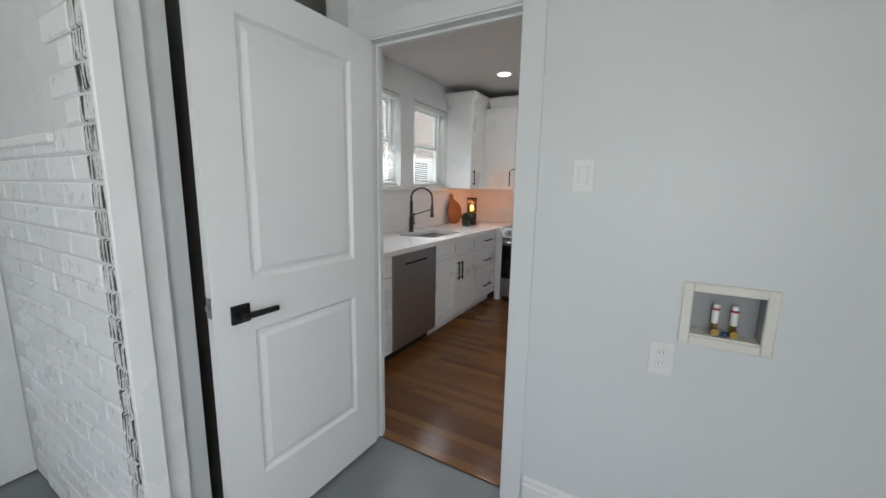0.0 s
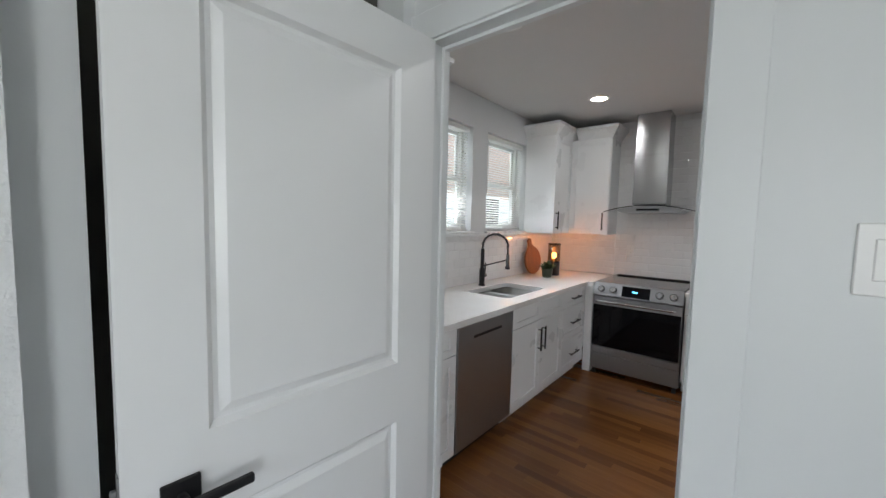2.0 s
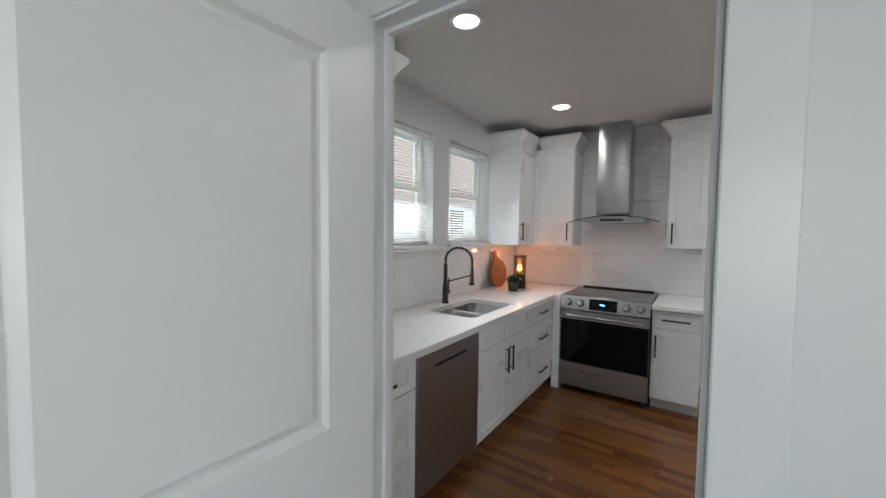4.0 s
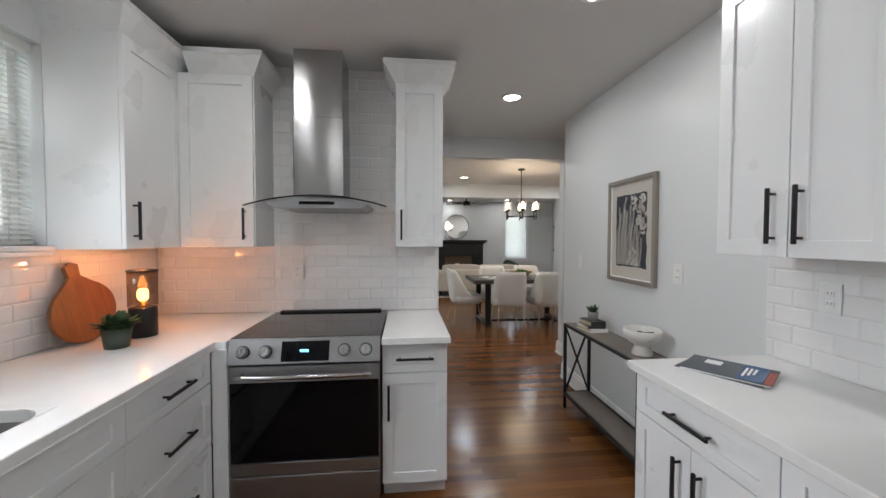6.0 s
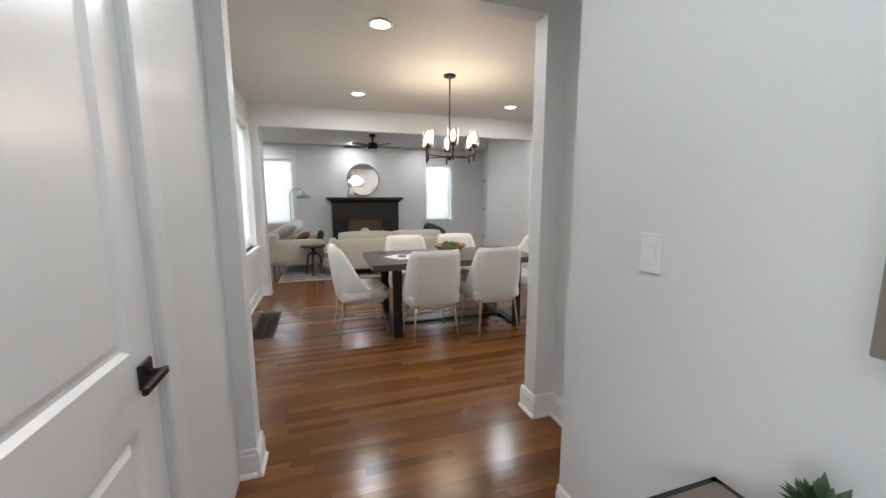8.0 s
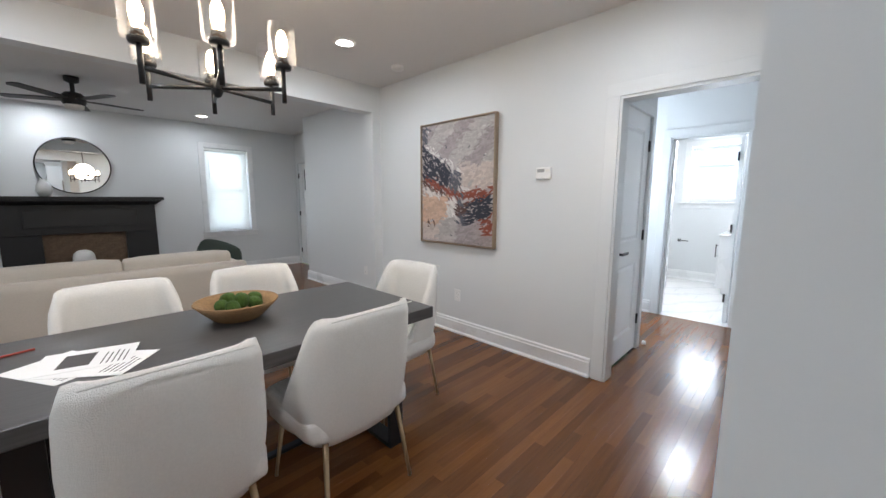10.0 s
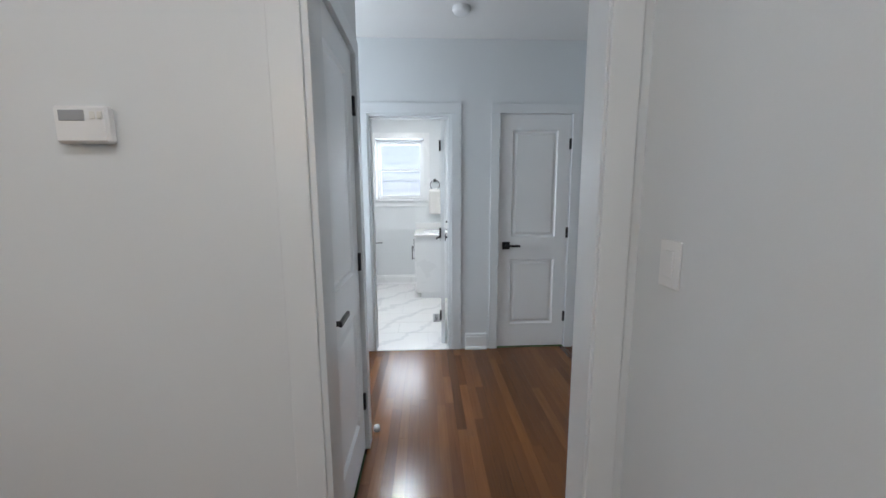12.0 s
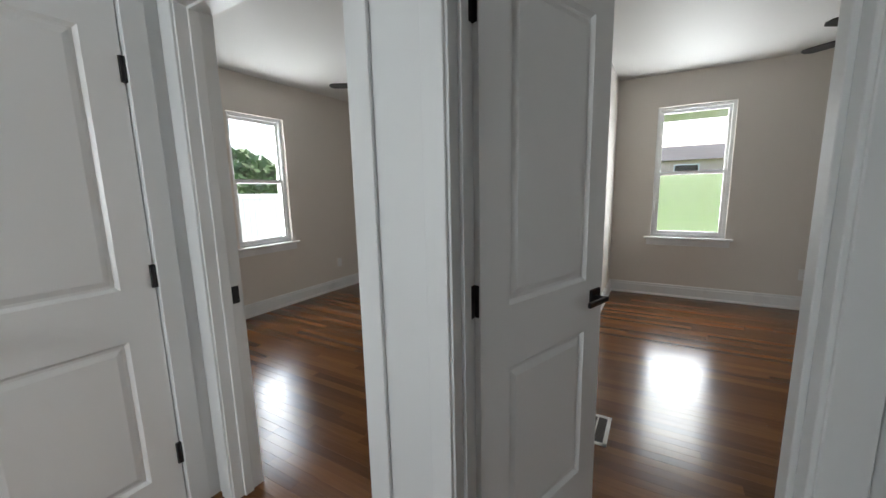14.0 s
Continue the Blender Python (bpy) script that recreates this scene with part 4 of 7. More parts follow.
# worktops
def slab_cells(xs, ys, gone, z0, z1):
    """A slab over a grid of cells with some left out, as one connected body."""
    bm = bmesh.new()
    v = {(i, j, z): bm.verts.new((x, y, z)) for i, x in enumerate(xs) for j, y in enumerate(ys) for z in (z0, z1)}
    here = {(i, j) for i in range(len(xs) - 1) for j in range(len(ys) - 1)} - set(gone)
    for i, j in here:
        for z in (z0, z1):
            bm.faces.new((v[i, j, z], v[i + 1, j, z], v[i + 1, j + 1, z], v[i, j + 1, z]))
        for di, dj, a, b in ((-1, 0, (i, j), (i, j + 1)), (1, 0, (i + 1, j), (i + 1, j + 1)), (0, -1, (i, j), (i + 1, j)), (0, 1, (i, j + 1), (i + 1, j + 1))):
            if (i + di, j + dj) not in here:
                bm.faces.new((v[(*a, z0)], v[(*b, z0)], v[(*b, z1)], v[(*a, z1)]))
    bmesh.ops.delete(bm, geom=[k for k in bm.verts if not k.link_faces], context="VERTS")
    sharp = [e for e in bm.edges if len(e.link_faces) == 2 and abs(e.link_faces[0].normal.dot(e.link_faces[1].normal)) < 0.5]
    bmesh.ops.bevel(bm, geom=sharp, offset=0.003, segments=1, affect="EDGES")
    return bm


ct = slab_cells([-1.968, -1.775, -1.36, -1.24, -1.186], [2.375, 3.735, 4.40, 5.10, 5.848], [(1, 1), (3, 0), (3, 1), (3, 2)], 0.878, 0.915)
for _cx, _cy, _sx, _sy in ((-1.775, 3.735, 1, 1), (-1.36, 3.735, -1, 1), (-1.36, 4.40, -1, -1), (-1.775, 4.40, 1, -1)):
    _arc = [(_cx + _sx * 0.10 * (1 - math.sin(radians(a))), _cy + _sy * 0.10 * (1 - math.cos(radians(a)))) for a in range(0, 91, 15)]
    prism(ct, [(_cx, _cy)] + _arc, "z", 0.880, 0.915)
single("worktop", ct, M_QUARTZ, "white quartz worktop with an undermount sink cutout", "worktop", "quartz worktops")
single("worktop", B((-0.415, 5.09, 0.878), (-0.052, 5.848, 0.915), 0.003), M_QUARTZ, "short white quartz worktop beside the range", "worktop", "quartz worktops")
single("worktop", B((0.662, 3.62, 0.878), (1.328, 4.65, 0.915), 0.003), M_QUARTZ, "white quartz worktop with a magazine lying on it", "worktop", "quartz worktops")

# sink: two steel bowls
sink = thing("kitchen_sink", "undermount stainless steel double-bowl sink", "sink", (-1.5675, 4.0675, 0))


def bowl(y0, y1):
    bm = bmesh.new()
    rings = []
    for ins, z in ((-0.01, 0.877), (0.006, 0.865), (0.016, 0.72), (0.05, 0.70)):
        rr = []
        a, b = 0.2075 - ins, (y1 - y0) / 2 - ins
        cy = (y0 + y1) / 2
        rad = 0.095
        for qx, qy, a0 in ((1, 1, 0), (-1, 1, 90), (-1, -1, 180), (1, -1, 270)):
            for k in range(5):
                t = radians(a0 + k * 22.5)
                rr.append(bm.verts.new((qx * (a - rad) + rad * math.cos(t), cy + qy * (b - rad) + rad * math.sin(t), z)))
        rings.append(rr)
    for p, q in zip(rings, rings[1:]):
        for k in range(len(p)):
            bm.faces.new((p[k], p[(k + 1) % len(p)], q[(k + 1) % len(p)], q[k])).smooth = True
    bm.faces.new(rings[-1])
    lathe(bm, [(0.0, 0.704), (0.035, 0.704), (0.042, 0.708)], 16, (0, (y0 + y1) / 2, 0))
    return bm


part("bowl", bowl(-0.335, -0.012), M_SINK, sink)
part("bowl", bowl(0.012, 0.335), M_SINK, sink)
part("divider", B((-0.21, -0.014, 0.80), (0.21, 0.014, 0.872), 0.005), M_SINK, sink)

fau = thing("faucet", "matt black spring-neck pull-down kitchen faucet", "faucet", (-1.835, 4.085, 0.915), 14)
part("body", L([(0.0, 0), (0.030, 0), (0.030, 0.010), (0.024, 0.016), (0.024, 0.15), (0.017, 0.16), (0.0165, 0.33), (0, 0.33)], 16), M_PULL, fau)
_pts = [(0, 0, 0.30)] + [(0.115 - 0.115 * math.cos(radians(a)), 0, 0.36 + 0.105 * math.sin(radians(a))) for a in range(0, 181, 12)] + [(0.23, 0, 0.33), (0.23, 0, 0.28)]
part("hose", T(_pts, 0.008, 8), M_PULL, fau)
_ax = [Vector(p) for p in _pts]
_coil = []
for i in range(len(_ax) - 1):
    d = (_ax[i + 1] - _ax[i]).normalized()
    n = Vector((0, 1, 0)).cross(d)
    for k in range(8):
        a = radians(360 * 2.5 * (i + k / 8))
        _coil.append(tuple(_ax[i].lerp(_ax[i + 1], k / 8) + (Vector((0, 1, 0)) * math.cos(a) + n * math.sin(a)) * 0.0125))
part("spring", T(_coil, 0.0026, 5), M_PULL, fau, "black coil spring")
part("spray_head", T([(0.23, 0, 0.29), (0.23, 0, 0.19), (0.23, 0, 0.185), (0.23, 0, 0.165)], [0.015, 0.016, 0.022, 0.022], 12), M_PULL, fau)
part("support_arm", T([(0, 0, 0.175), (0.225, 0, 0.245)], 0.0055, 8), M_PULL, fau)
part("handle", tube(T([(0, 0.012, 0.085), (0, 0.082, 0.085)], 0.018, 12), [(0, 0.070, 0.095), (0.004, 0.074, 0.20)], [0.0075, 0.006], 10), M_PULL, fau)

dw = thing("dishwasher", "stainless steel built-in dishwasher with a pocket handle", "dishwasher", (XF, 3.0, 0), 90)
part("tub", B((0.005, 0.03, 0.10), (0.638, 0.60, 0.872)), M_BLACK, dw)
part("door", B((0.004, -0.004, 0.105), (0.639, 0.028, 0.868), 0.004), M_STEEL, dw)
part("pocket_handle", B((0.16, -0.0075, 0.775), (0.48, -0.0035, 0.792), 0.001), M_BLACK, dw, "dark recessed pull")
part("toe_kick", B((0.004, 0.085, 0.0), (0.639, 0.095, 0.10)), M_BLACK, dw)

rng = thing("range", "stainless steel electric range with a black glass cooktop", "range", (-1.183, 5.115, 0))
W = 0.762
part("body", B((0.003, 0.03, 0.04), (W - 0.003, 0.69, 0.900), 0.002), M_BLACK, rng)
part("cooktop", B((0.0, 0.02, 0.903), (W, 0.70, 0.922), 0.003), M_COOKTOP, rng, "black glass cooktop")
part("back_trim", B((0.04, 0.655, 0.9225), (W - 0.04, 0.70, 0.935), 0.003), M_BLACK, rng)
cpn = bmesh.new()
prism(cpn, [(-0.028, 0.80), (-0.022, 0.795), (0.028, 0.795), (0.028, 0.919), (0.018, 0.921), (0.008, 0.914)], "x", 0.002, W - 0.002)
part("control_panel", cpn, M_STEELH, rng)


def on_panel(u, h):
    """A place on the sloping control panel, h up its slope."""
    return (u, -0.027 + 0.035 * h, 0.802 + 0.11 * h)


for u in (0.075, 0.185, W - 0.185, W - 0.075):
    x, y, z = on_panel(u, 0.5)
    kb = bmesh.new()
    n = Vector((0, -0.953, 0.303))
    p = Vector((x, y, z))
    tube(kb, [p + n * 0.006, p + n * 0.012], 0.028, 20)
    tube(kb, [p + n * 0.012, p + n * 0.034], [0.026, 0.0225], 20)
    kn = part("knob", kb, M_CHROME, rng, "polished steel knob")
    part("bezel", T([p, p + n * 0.006], 0.033, 20), M_BLACK, kn, "black bezel ring")
    gb = bmesh.new()
    tube(gb, [p + n * 0.035 + Vector((0, 0, -0.016)), p + n * 0.035 + Vector((0, 0, 0.016))], 0.0045, 6)
    part("grip", gb, M_GREYPL, kn)
db = bmesh.new()
_a, _b = on_panel(0, 0.06), on_panel(0, 0.93)
prism(db, [(_a[1] - 0.0015, _a[2]), (_b[1] - 0.0015, _b[2]), (_b[1] + 0.004, _b[2]), (_a[1] + 0.004, _a[2])], "x", 0.262, 0.500)
part("display", db, M_BLKGLASS, rng, "black control display")
M_DIG = mat("blue_digits", (0.10, 0.55, 0.9), 0.4, emit=1.5, var=0)
gl = bmesh.new()
_p = on_panel(0.37, 0.52)
for k in range(4):
    box(gl, (0.355 + k * 0.011, _p[1] - 0.0035, _p[2] - 0.006), (0.362 + k * 0.011, _p[1] - 0.002, _p[2] + 0.006))
part("clock_digits", gl, M_DIG, rng, "small lit blue clock digits")
od = part("oven_door", B((0.004, -0.012, 0.285), (W - 0.004, 0.03, 0.785), 0.004), M_STEELH, rng)
part("oven_window", B((0.010, -0.0155, 0.29), (W - 0.010, -0.0115, 0.700), 0.001), M_BLKGLASS, od, "black oven glass")
hb = bmesh.new()
_hp = [(0.045 + (W - 0.09) * i / 12, -0.055 - 0.012 * math.sin(math.pi * i / 12), 0.742) for i in range(13)]
tube(hb, _hp, 0.012, 10)
for u in (0.07, W - 0.07):
    tube(hb, [(u, -0.057, 0.742), (u, -0.01, 0.742)], 0.009, 8)
part("oven_handle", hb, M_CHROME, od, "curved steel bar handle")
part("lower_panel", B((0.004, -0.010, 0.215), (W - 0.004, 0.03, 0.279), 0.002), M_STEELH, rng)
part("drawer", B((0.004, -0.010, 0.055), (W - 0.004, 0.03, 0.208), 0.003), M_STEELH, rng)
for u in (0.02, W - 0.05):
    part("foot", B((u, 0.0, 0.0), (u + 0.03, 0.03, 0.056)), M_RUBBER, rng)

hood = thing("range_hood", "stainless steel chimney range hood with a curved glass canopy", "range hood", (-0.805, 5.848, 0))
part("chimney", B((-0.185, -0.275, 1.70), (0.125, 0.0, 2.20), 0.004), M_HOODSTEEL, hood)
part("chimney_top", B((-0.180, -0.270, 2.195), (0.120, 0.0, C - 0.002), 0.004), M_HOODSTEEL, hood)
hbm = bmesh.new()
_N = 16
_gp = lambda i: (-0.395 + 0.80 * i / _N, 1.685 - 0.062 * (2 * i / _N - 1) ** 2)
prism(hbm, [(-0.235, 1.612), (0.25, 1.612), (0.29, 1.636), (0.29, 1.645), (0.16, 1.668), (0.0, 1.676), (-0.16, 1.668), (-0.28, 1.645), (-0.28, 1.636)], "y", -0.46, -0.002)
part("canopy", hbm, M_STEELH, hood)
gbm = bmesh.new()
prism(gbm, [_gp(i) for i in range(_N + 1)] + [(u, v - 0.006) for u, v in reversed([_gp(i) for i in range(_N + 1)])], "y", -0.50, -0.004)
part("glass_visor", gbm, M_HOODGLASS, hood, "curved clear glass visor").visible_shadow = False
ebm = bmesh.new()
tube(ebm, [(_gp(i)[0], -0.50, _gp(i)[1] - 0.003) for i in range(_N + 1)], 0.0042, 6)
part("visor_edge", ebm, M_BLKGLASS, hood, "dark glass edge")
part("button_strip", B((-0.10, -0.464, 1.632), (0.10, -0.459, 1.650)), M_BLKGLASS, hood, "dark touch panel")

fr = thing("refrigerator", "dark stainless steel refrigerator with an ice and water dispenser", "refrigerator", (0.60, 3.60, 0), -90)
part("body", B((0.0, 0.075, 0.02), (0.91, 0.71, 1.78), 0.004), M_DARKSTEEL, fr)
for nm, x0, x1, z0, z1 in (("door", 0.003, 0.453, 0.72, 1.80), ("door", 0.457, 0.907, 0.72, 1.80), ("freezer_drawer", 0.003, 0.907, 0.04, 0.712)):
    part(nm, B((x0, 0.0, z0), (x1, 0.07, z1), 0.008), M_DARKSTEEL, fr)
dp = part("dispenser", B((0.07, -0.006, 0.90), (0.33, 0.002, 1.28), 0.004), M_BLKGLASS, fr, "black water dispenser panel")
part("spout", B((0.15, -0.03, 1.10), (0.25, -0.006, 1.19), 0.008), M_GREYPL, dp)
part("drip_tray", B((0.09, -0.02, 0.905), (0.31, -0.006, 0.92), 0.003), M_GREYPL, dp)
part("handle", T([(0.43, -0.05, 0.80), (0.43, -0.05, 1.70)], 0.011, 8), M_DARKSTEEL, fr)
part("handle", T([(0.48, -0.05, 0.80), (0.48, -0.05, 1.70)], 0.011, 8), M_DARKSTEEL, fr)

# plates on the walls


def plate(name, label, at, axis, s, kind, w=0.075, h=0.118):
    """A switch or outlet plate; axis is the wall's normal and s the way it faces."""
    rz = {("y", -1): 0, ("y", 1): 180, ("x", 1): 90, ("x", -1): -90}[(axis, s)]
    p = thing(name, label, "switch" if "switch" in name else "outlet", at, rz, "wall plates")
    part("cover", B((-w / 2, -0.006, -h / 2), (w / 2, 0.0, h / 2), 0.002), M_WHITEPL, p)
    k = max(1, round(w / 0.09))
    for i in range(k):
        cx = (i - (k - 1) / 2) * 0.046
        if kind == "rocker":
            part("rocker", B((cx - 0.017, -0.009, -0.034), (cx + 0.017, -0.005, 0.034), 0.002), M_WHITEPL, p)
        else:
            for z in (-0.02, 0.02):
                part("socket", B((cx - 0.016, -0.0085, z - 0.013), (cx + 0.016, -0.005, z + 0.013), 0.003), M_WHITEPL, p)
                sl = bmesh.new()
                for dx in (-0.006, 0.006):
                    box(sl, (cx + dx - 0.001, -0.0092, z - 0.002), (cx + dx + 0.001, -0.0083, z + 0.006))
                part("slots", sl, M_INK, p)
    return p


plate("light_switch", "white rocker light switch on the laundry wall", (0.167, 2.25, 1.430), "y", -1, "rocker")
plate("outlet", "white duplex outlet under the washer box", (0.467, 2.25, 0.810), "y", -1, "outlet")
plate("outlet", "white duplex outlet on the tiled backsplash", (-1.957, 3.07, 1.20), "x", 1, "outlet")
plate("outlet", "white duplex outlet on the tiles behind the range", (-1.04, 5.837, 1.20), "y", -1, "outlet")
plate("outlet", "white duplex outlet on the tiled backsplash", (1.317, 4.40, 1.21), "x", -1, "outlet")
plate("outlet", "white outlet beside the framed print", (1.33, 5.20, 1.225), "x", -1, "outlet")
plate("light_switch", "white rocker light switch on the kitchen wall", (1.33, 6.42, 1.225), "x", -1, "rocker")
plate("outlet", "white duplex outlet low on the dining room wall", (3.895, 9.96, 0.39), "x", -1, "outlet")
plate("outlet", "white duplex outlet low under the window", (-0.49, 9.70, 0.42), "x", 1, "outlet")
plate("outlet", "white duplex outlet low on the living room wall", (4.02, 11.75, 0.38), "x", -1, "outlet")
plate("light_switch", "white double rocker switch on the dining room wall", (2.055, 7.59, 1.195), "y", 1, "rocker", 0.122)
plate("light_switch", "white rocker light switch beside the hall doorway", (3.748, 7.59, 1.205), "y", 1, "rocker")
plate("outlet", "white duplex outlet low on the bedroom wall", (8.25, 3.9, 0.38), "x", -1, "outlet")
plate("outlet", "white duplex outlet low on the bedroom wall", (3.0, 2.40, 0.38), "y", 1, "outlet")

# ---- kitchen: loose things ----
lamp = thing("table_lamp", "small lit lantern lamp with a mesh shade on the worktop", "lamp", (-1.68, 5.27, 0.915))
part("base", L([(0, 0), (0.063, 0), (0.063, 0.15), (0.057, 0.156), (0, 0.156)], 24), M_BLACK, lamp)
part("bulb", L([(0, 0.185), (0.016, 0.188), (0.024, 0.200), (0.024, 0.238), (0.016, 0.250), (0, 0.252)], 12), M_FLAME, lamp, "glowing amber bulb")
part("shade", L([(0.063, 0.158), (0.0655, 0.158), (0.0655, 0.345), (0.063, 0.345)], 24), M_SMOKE, lamp, "smoky glass cylinder").visible_shadow = False
part("socket", L([(0, 0.156), (0.034, 0.156), (0.034, 0.166), (0.013, 0.170), (0.013, 0.186), (0, 0.186)], 16), M_BRASSV, lamp, "brass lamp socket")
part("rim", L([(0.061, 0.341), (0.069, 0.341), (0.069, 0.352), (0.061, 0.352), (0.061, 0.341)], 24), M_BLACK, lamp)
_lp = new("candle_glow", bpy.data.lights.new("candle_glow", "POINT"))
_lp.data.energy, _lp.data.color, _lp.data.shadow_soft_size = 0.44, (1.0, 0.34, 0.10), 0.02
_lp.matrix_world = pose(-1.68, 5.27, 1.29)

cb = thing("chopping_board", "round wooden chopping board leaning on the backsplash", "chopping board", (-1.90, 5.19, 0.917))
bm = bmesh.new()
_pr = [(0.15 * math.cos(radians(a)), 0.152 + 0.15 * math.sin(radians(a))) for a in range(-240, 61, 10)]
_pr = _pr[:] + [(0.025, 0.33), (0.03, 0.385), (0.0, 0.402), (-0.03, 0.385), (-0.025, 0.33)]
prism(bm, _pr, "x", -0.009, 0.009)
bd = part("board", bm, M_BOARD, cb)
bd.matrix_basis = pose(0.035, 0.01, 0.004, 0, -9, 0) @ pose(0, 0, 0, 9, 0, 0) @ Matrix.Diagonal((1, 1.26, 1.0, 1))


def leaf_burst(n, r, h, seed, at=(0, 0, 0), wide=0.3):
    rnd = random.Random(seed)
    bm = bmesh.new()
    for i in range(n):
        a = rnd.uniform(0, 6.283)
        t = rnd.uniform(0.15, 1.0)
        d = Vector((math.cos(a) * t * r, math.sin(a) * t * r, h * rnd.uniform(0.5, 1.0) * (1.1 - 0.5 * t)))
        base = Vector((math.cos(a) * 0.012, math.sin(a) * 0.012, 0)) + Vector(at)
        sd = Vector((-math.sin(a), math.cos(a), 0)) * d.length * wide * rnd.uniform(0.5, 1)
        mid = base + d * 0.55 + Vector((0, 0, 0.10 * d.length))
        v = [bm.verts.new(p) for p in (base, mid + sd, base + d, mid - sd, mid + Vector((0, 0, 0.006)))]
        for q in ((0, 1, 4), (1, 2, 4), (2, 3, 4), (3, 0, 4)):
            bm.faces.new([v[k] for k in q])
    return bm


pp = thing("potted_plant", "small green plant in a dark green pot on the worktop", "plant", (-1.66, 5.06, 0.915))
part("pot", L([(0, 0), (0.048, 0), (0.060, 0.092), (0.055, 0.092), (0.052, 0.077), (0, 0.077)], 18), M_GREENPOT, pp, "dark green glazed pot")
part("leaves", leaf_burst(80, 0.10, 0.11, 3, (0, 0, 0.07)), M_GREEN, pp)

tray = thing("serving_tray", "black metal tray with ring handles on the worktop", "tray", (-1.82, 2.81, 0.915), 75)
part("dish", L([(0, 0.003), (0.12, 0.003), (0.145, 0.018), (0.148, 0.018), (0.122, 0.0), (0, 0.0)], 28, sx=1.15, sy=0.75), M_BLACK, tray)
for s in (1, -1):
    part("handle", T([(s * 0.155 + s * 0.03 * math.sin(radians(a)), 0.05 * math.cos(radians(a)), 0.018 + 0.028 * math.sin(radians(a))) for a in range(0, 181, 15)], 0.005, 8), M_BLACK, tray)
_egg = [(0, -0.04), (0.012, -0.037), (0.026, -0.022), (0.031, 0), (0.026, 0.022), (0.012, 0.036), (0.004, 0.043), (0, 0.044)]
for nm, m, x, y, rz in (("lemon", M_LEMON, 0.06, 0.0, 20), ("lemon", M_LEMON, 0.005, 0.03, 80), ("lemon", M_LEMON, 0.03, -0.04, 130), ("lime", M_LIME, -0.06, 0.0, 40), ("lime", M_LIME, -0.055, -0.05, 100)):
    f = single(nm, L(_egg, 14), m, "ripe yellow lemon on the black tray" if nm == "lemon" else "green lime on the black tray", "fruit", "citrus on the tray")
    f.matrix_world = pose(-1.82, 2.81, 0.915 + 0.034, 0, 0, 75) @ pose(x, y, 0, 90, 0, rz)

for i, (x, y, rz, m, lab) in enumerate(((0.955, 4.475, -60, M_INK, "dark glossy magazine underneath another on the worktop"), (0.965, 4.468, -54, M_MAG, "glossy dark blue magazine with a white label on the worktop"))):
    mg = thing("magazine", lab, "magazine", (x, y, 0.915 + i * 0.008), rz, "magazines on the worktop")
    part("page_block", B((-0.138, -0.105, 0.0), (0.138, 0.105, 0.006)), M_PAPER, mg)
    part("cover", B((-0.14, -0.107, 0.0062), (0.14, 0.107, 0.0078)), m, mg)
    if i:
        part("label_sticker", B((-0.085, 0.015, 0.008), (-0.03, 0.07, 0.0086)), M_PAPER, mg, "white mailing label")
        part("cover_panel", B((0.035, -0.105, 0.008), (0.11, 0.105, 0.0084)), M_BLUE, mg, "blue cover panel")
        part("cover_edge", B((0.115, -0.105, 0.008), (0.138, 0.06, 0.0084)), M_REDINK, mg, "red cover corner")
        for k in range(3):
            part("cover_line", B((0.045 + k * 0.014, -0.06 + 0.02 * k, 0.0085), (0.053 + k * 0.014, 0.06, 0.009)), M_PAPER, mg, "pale lettering bar")


con = thing("console_table", "narrow console table with a weathered wood top and black X frame", "console table", (1.160, 5.64, 0))
_hx, _hy, _zt = 0.117, 0.503, 0.72
part("top", B((-_hx + 0.012, -_hy + 0.012, _zt - 0.022), (_hx - 0.012, _hy - 0.012, _zt + 0.001), 0.002), M_CONSOLE, con)
part("shelf", B((-_hx + 0.012, -_hy + 0.012, 0.115), (_hx - 0.012, _hy - 0.012, 0.135), 0.002), M_CONSOLE, con)
_e = 0.011
for sx in (-1, 1):
    for sy in (-1, 1):
        part("leg", B((sx * _hx - (0 if sx < 0 else 2 * _e), sy * _hy - (0 if sy < 0 else 2 * _e), 0), (sx * _hx + (2 * _e if sx < 0 else 0), sy * _hy + (2 * _e if sy < 0 else 0), _zt), 0.001), M_BLACK, con)
for z in (_zt - 0.022, 0.113):
    for sx in (-1, 1):
        x = sx * (_hx - _e)
        part("rail", B((x - _e, -_hy, z), (x + _e, _hy, z + 0.022)), M_BLACK, con)
    for sy in (-1, 1):
        y = sy * (_hy - _e)
        part("end_rail", B((-_hx, y - _e, z), (_hx, y + _e, z + 0.022)), M_BLACK, con)
for sy in (-1, 1):
    y = sy * (_hy - _e)
    for s in (-1, 1):
        part("cross_brace", T([(-s * (_hx - _e), y, 0.13), (s * (_hx - _e), y, _zt - 0.02)], 0.0095, 4), M_BLACK, con)
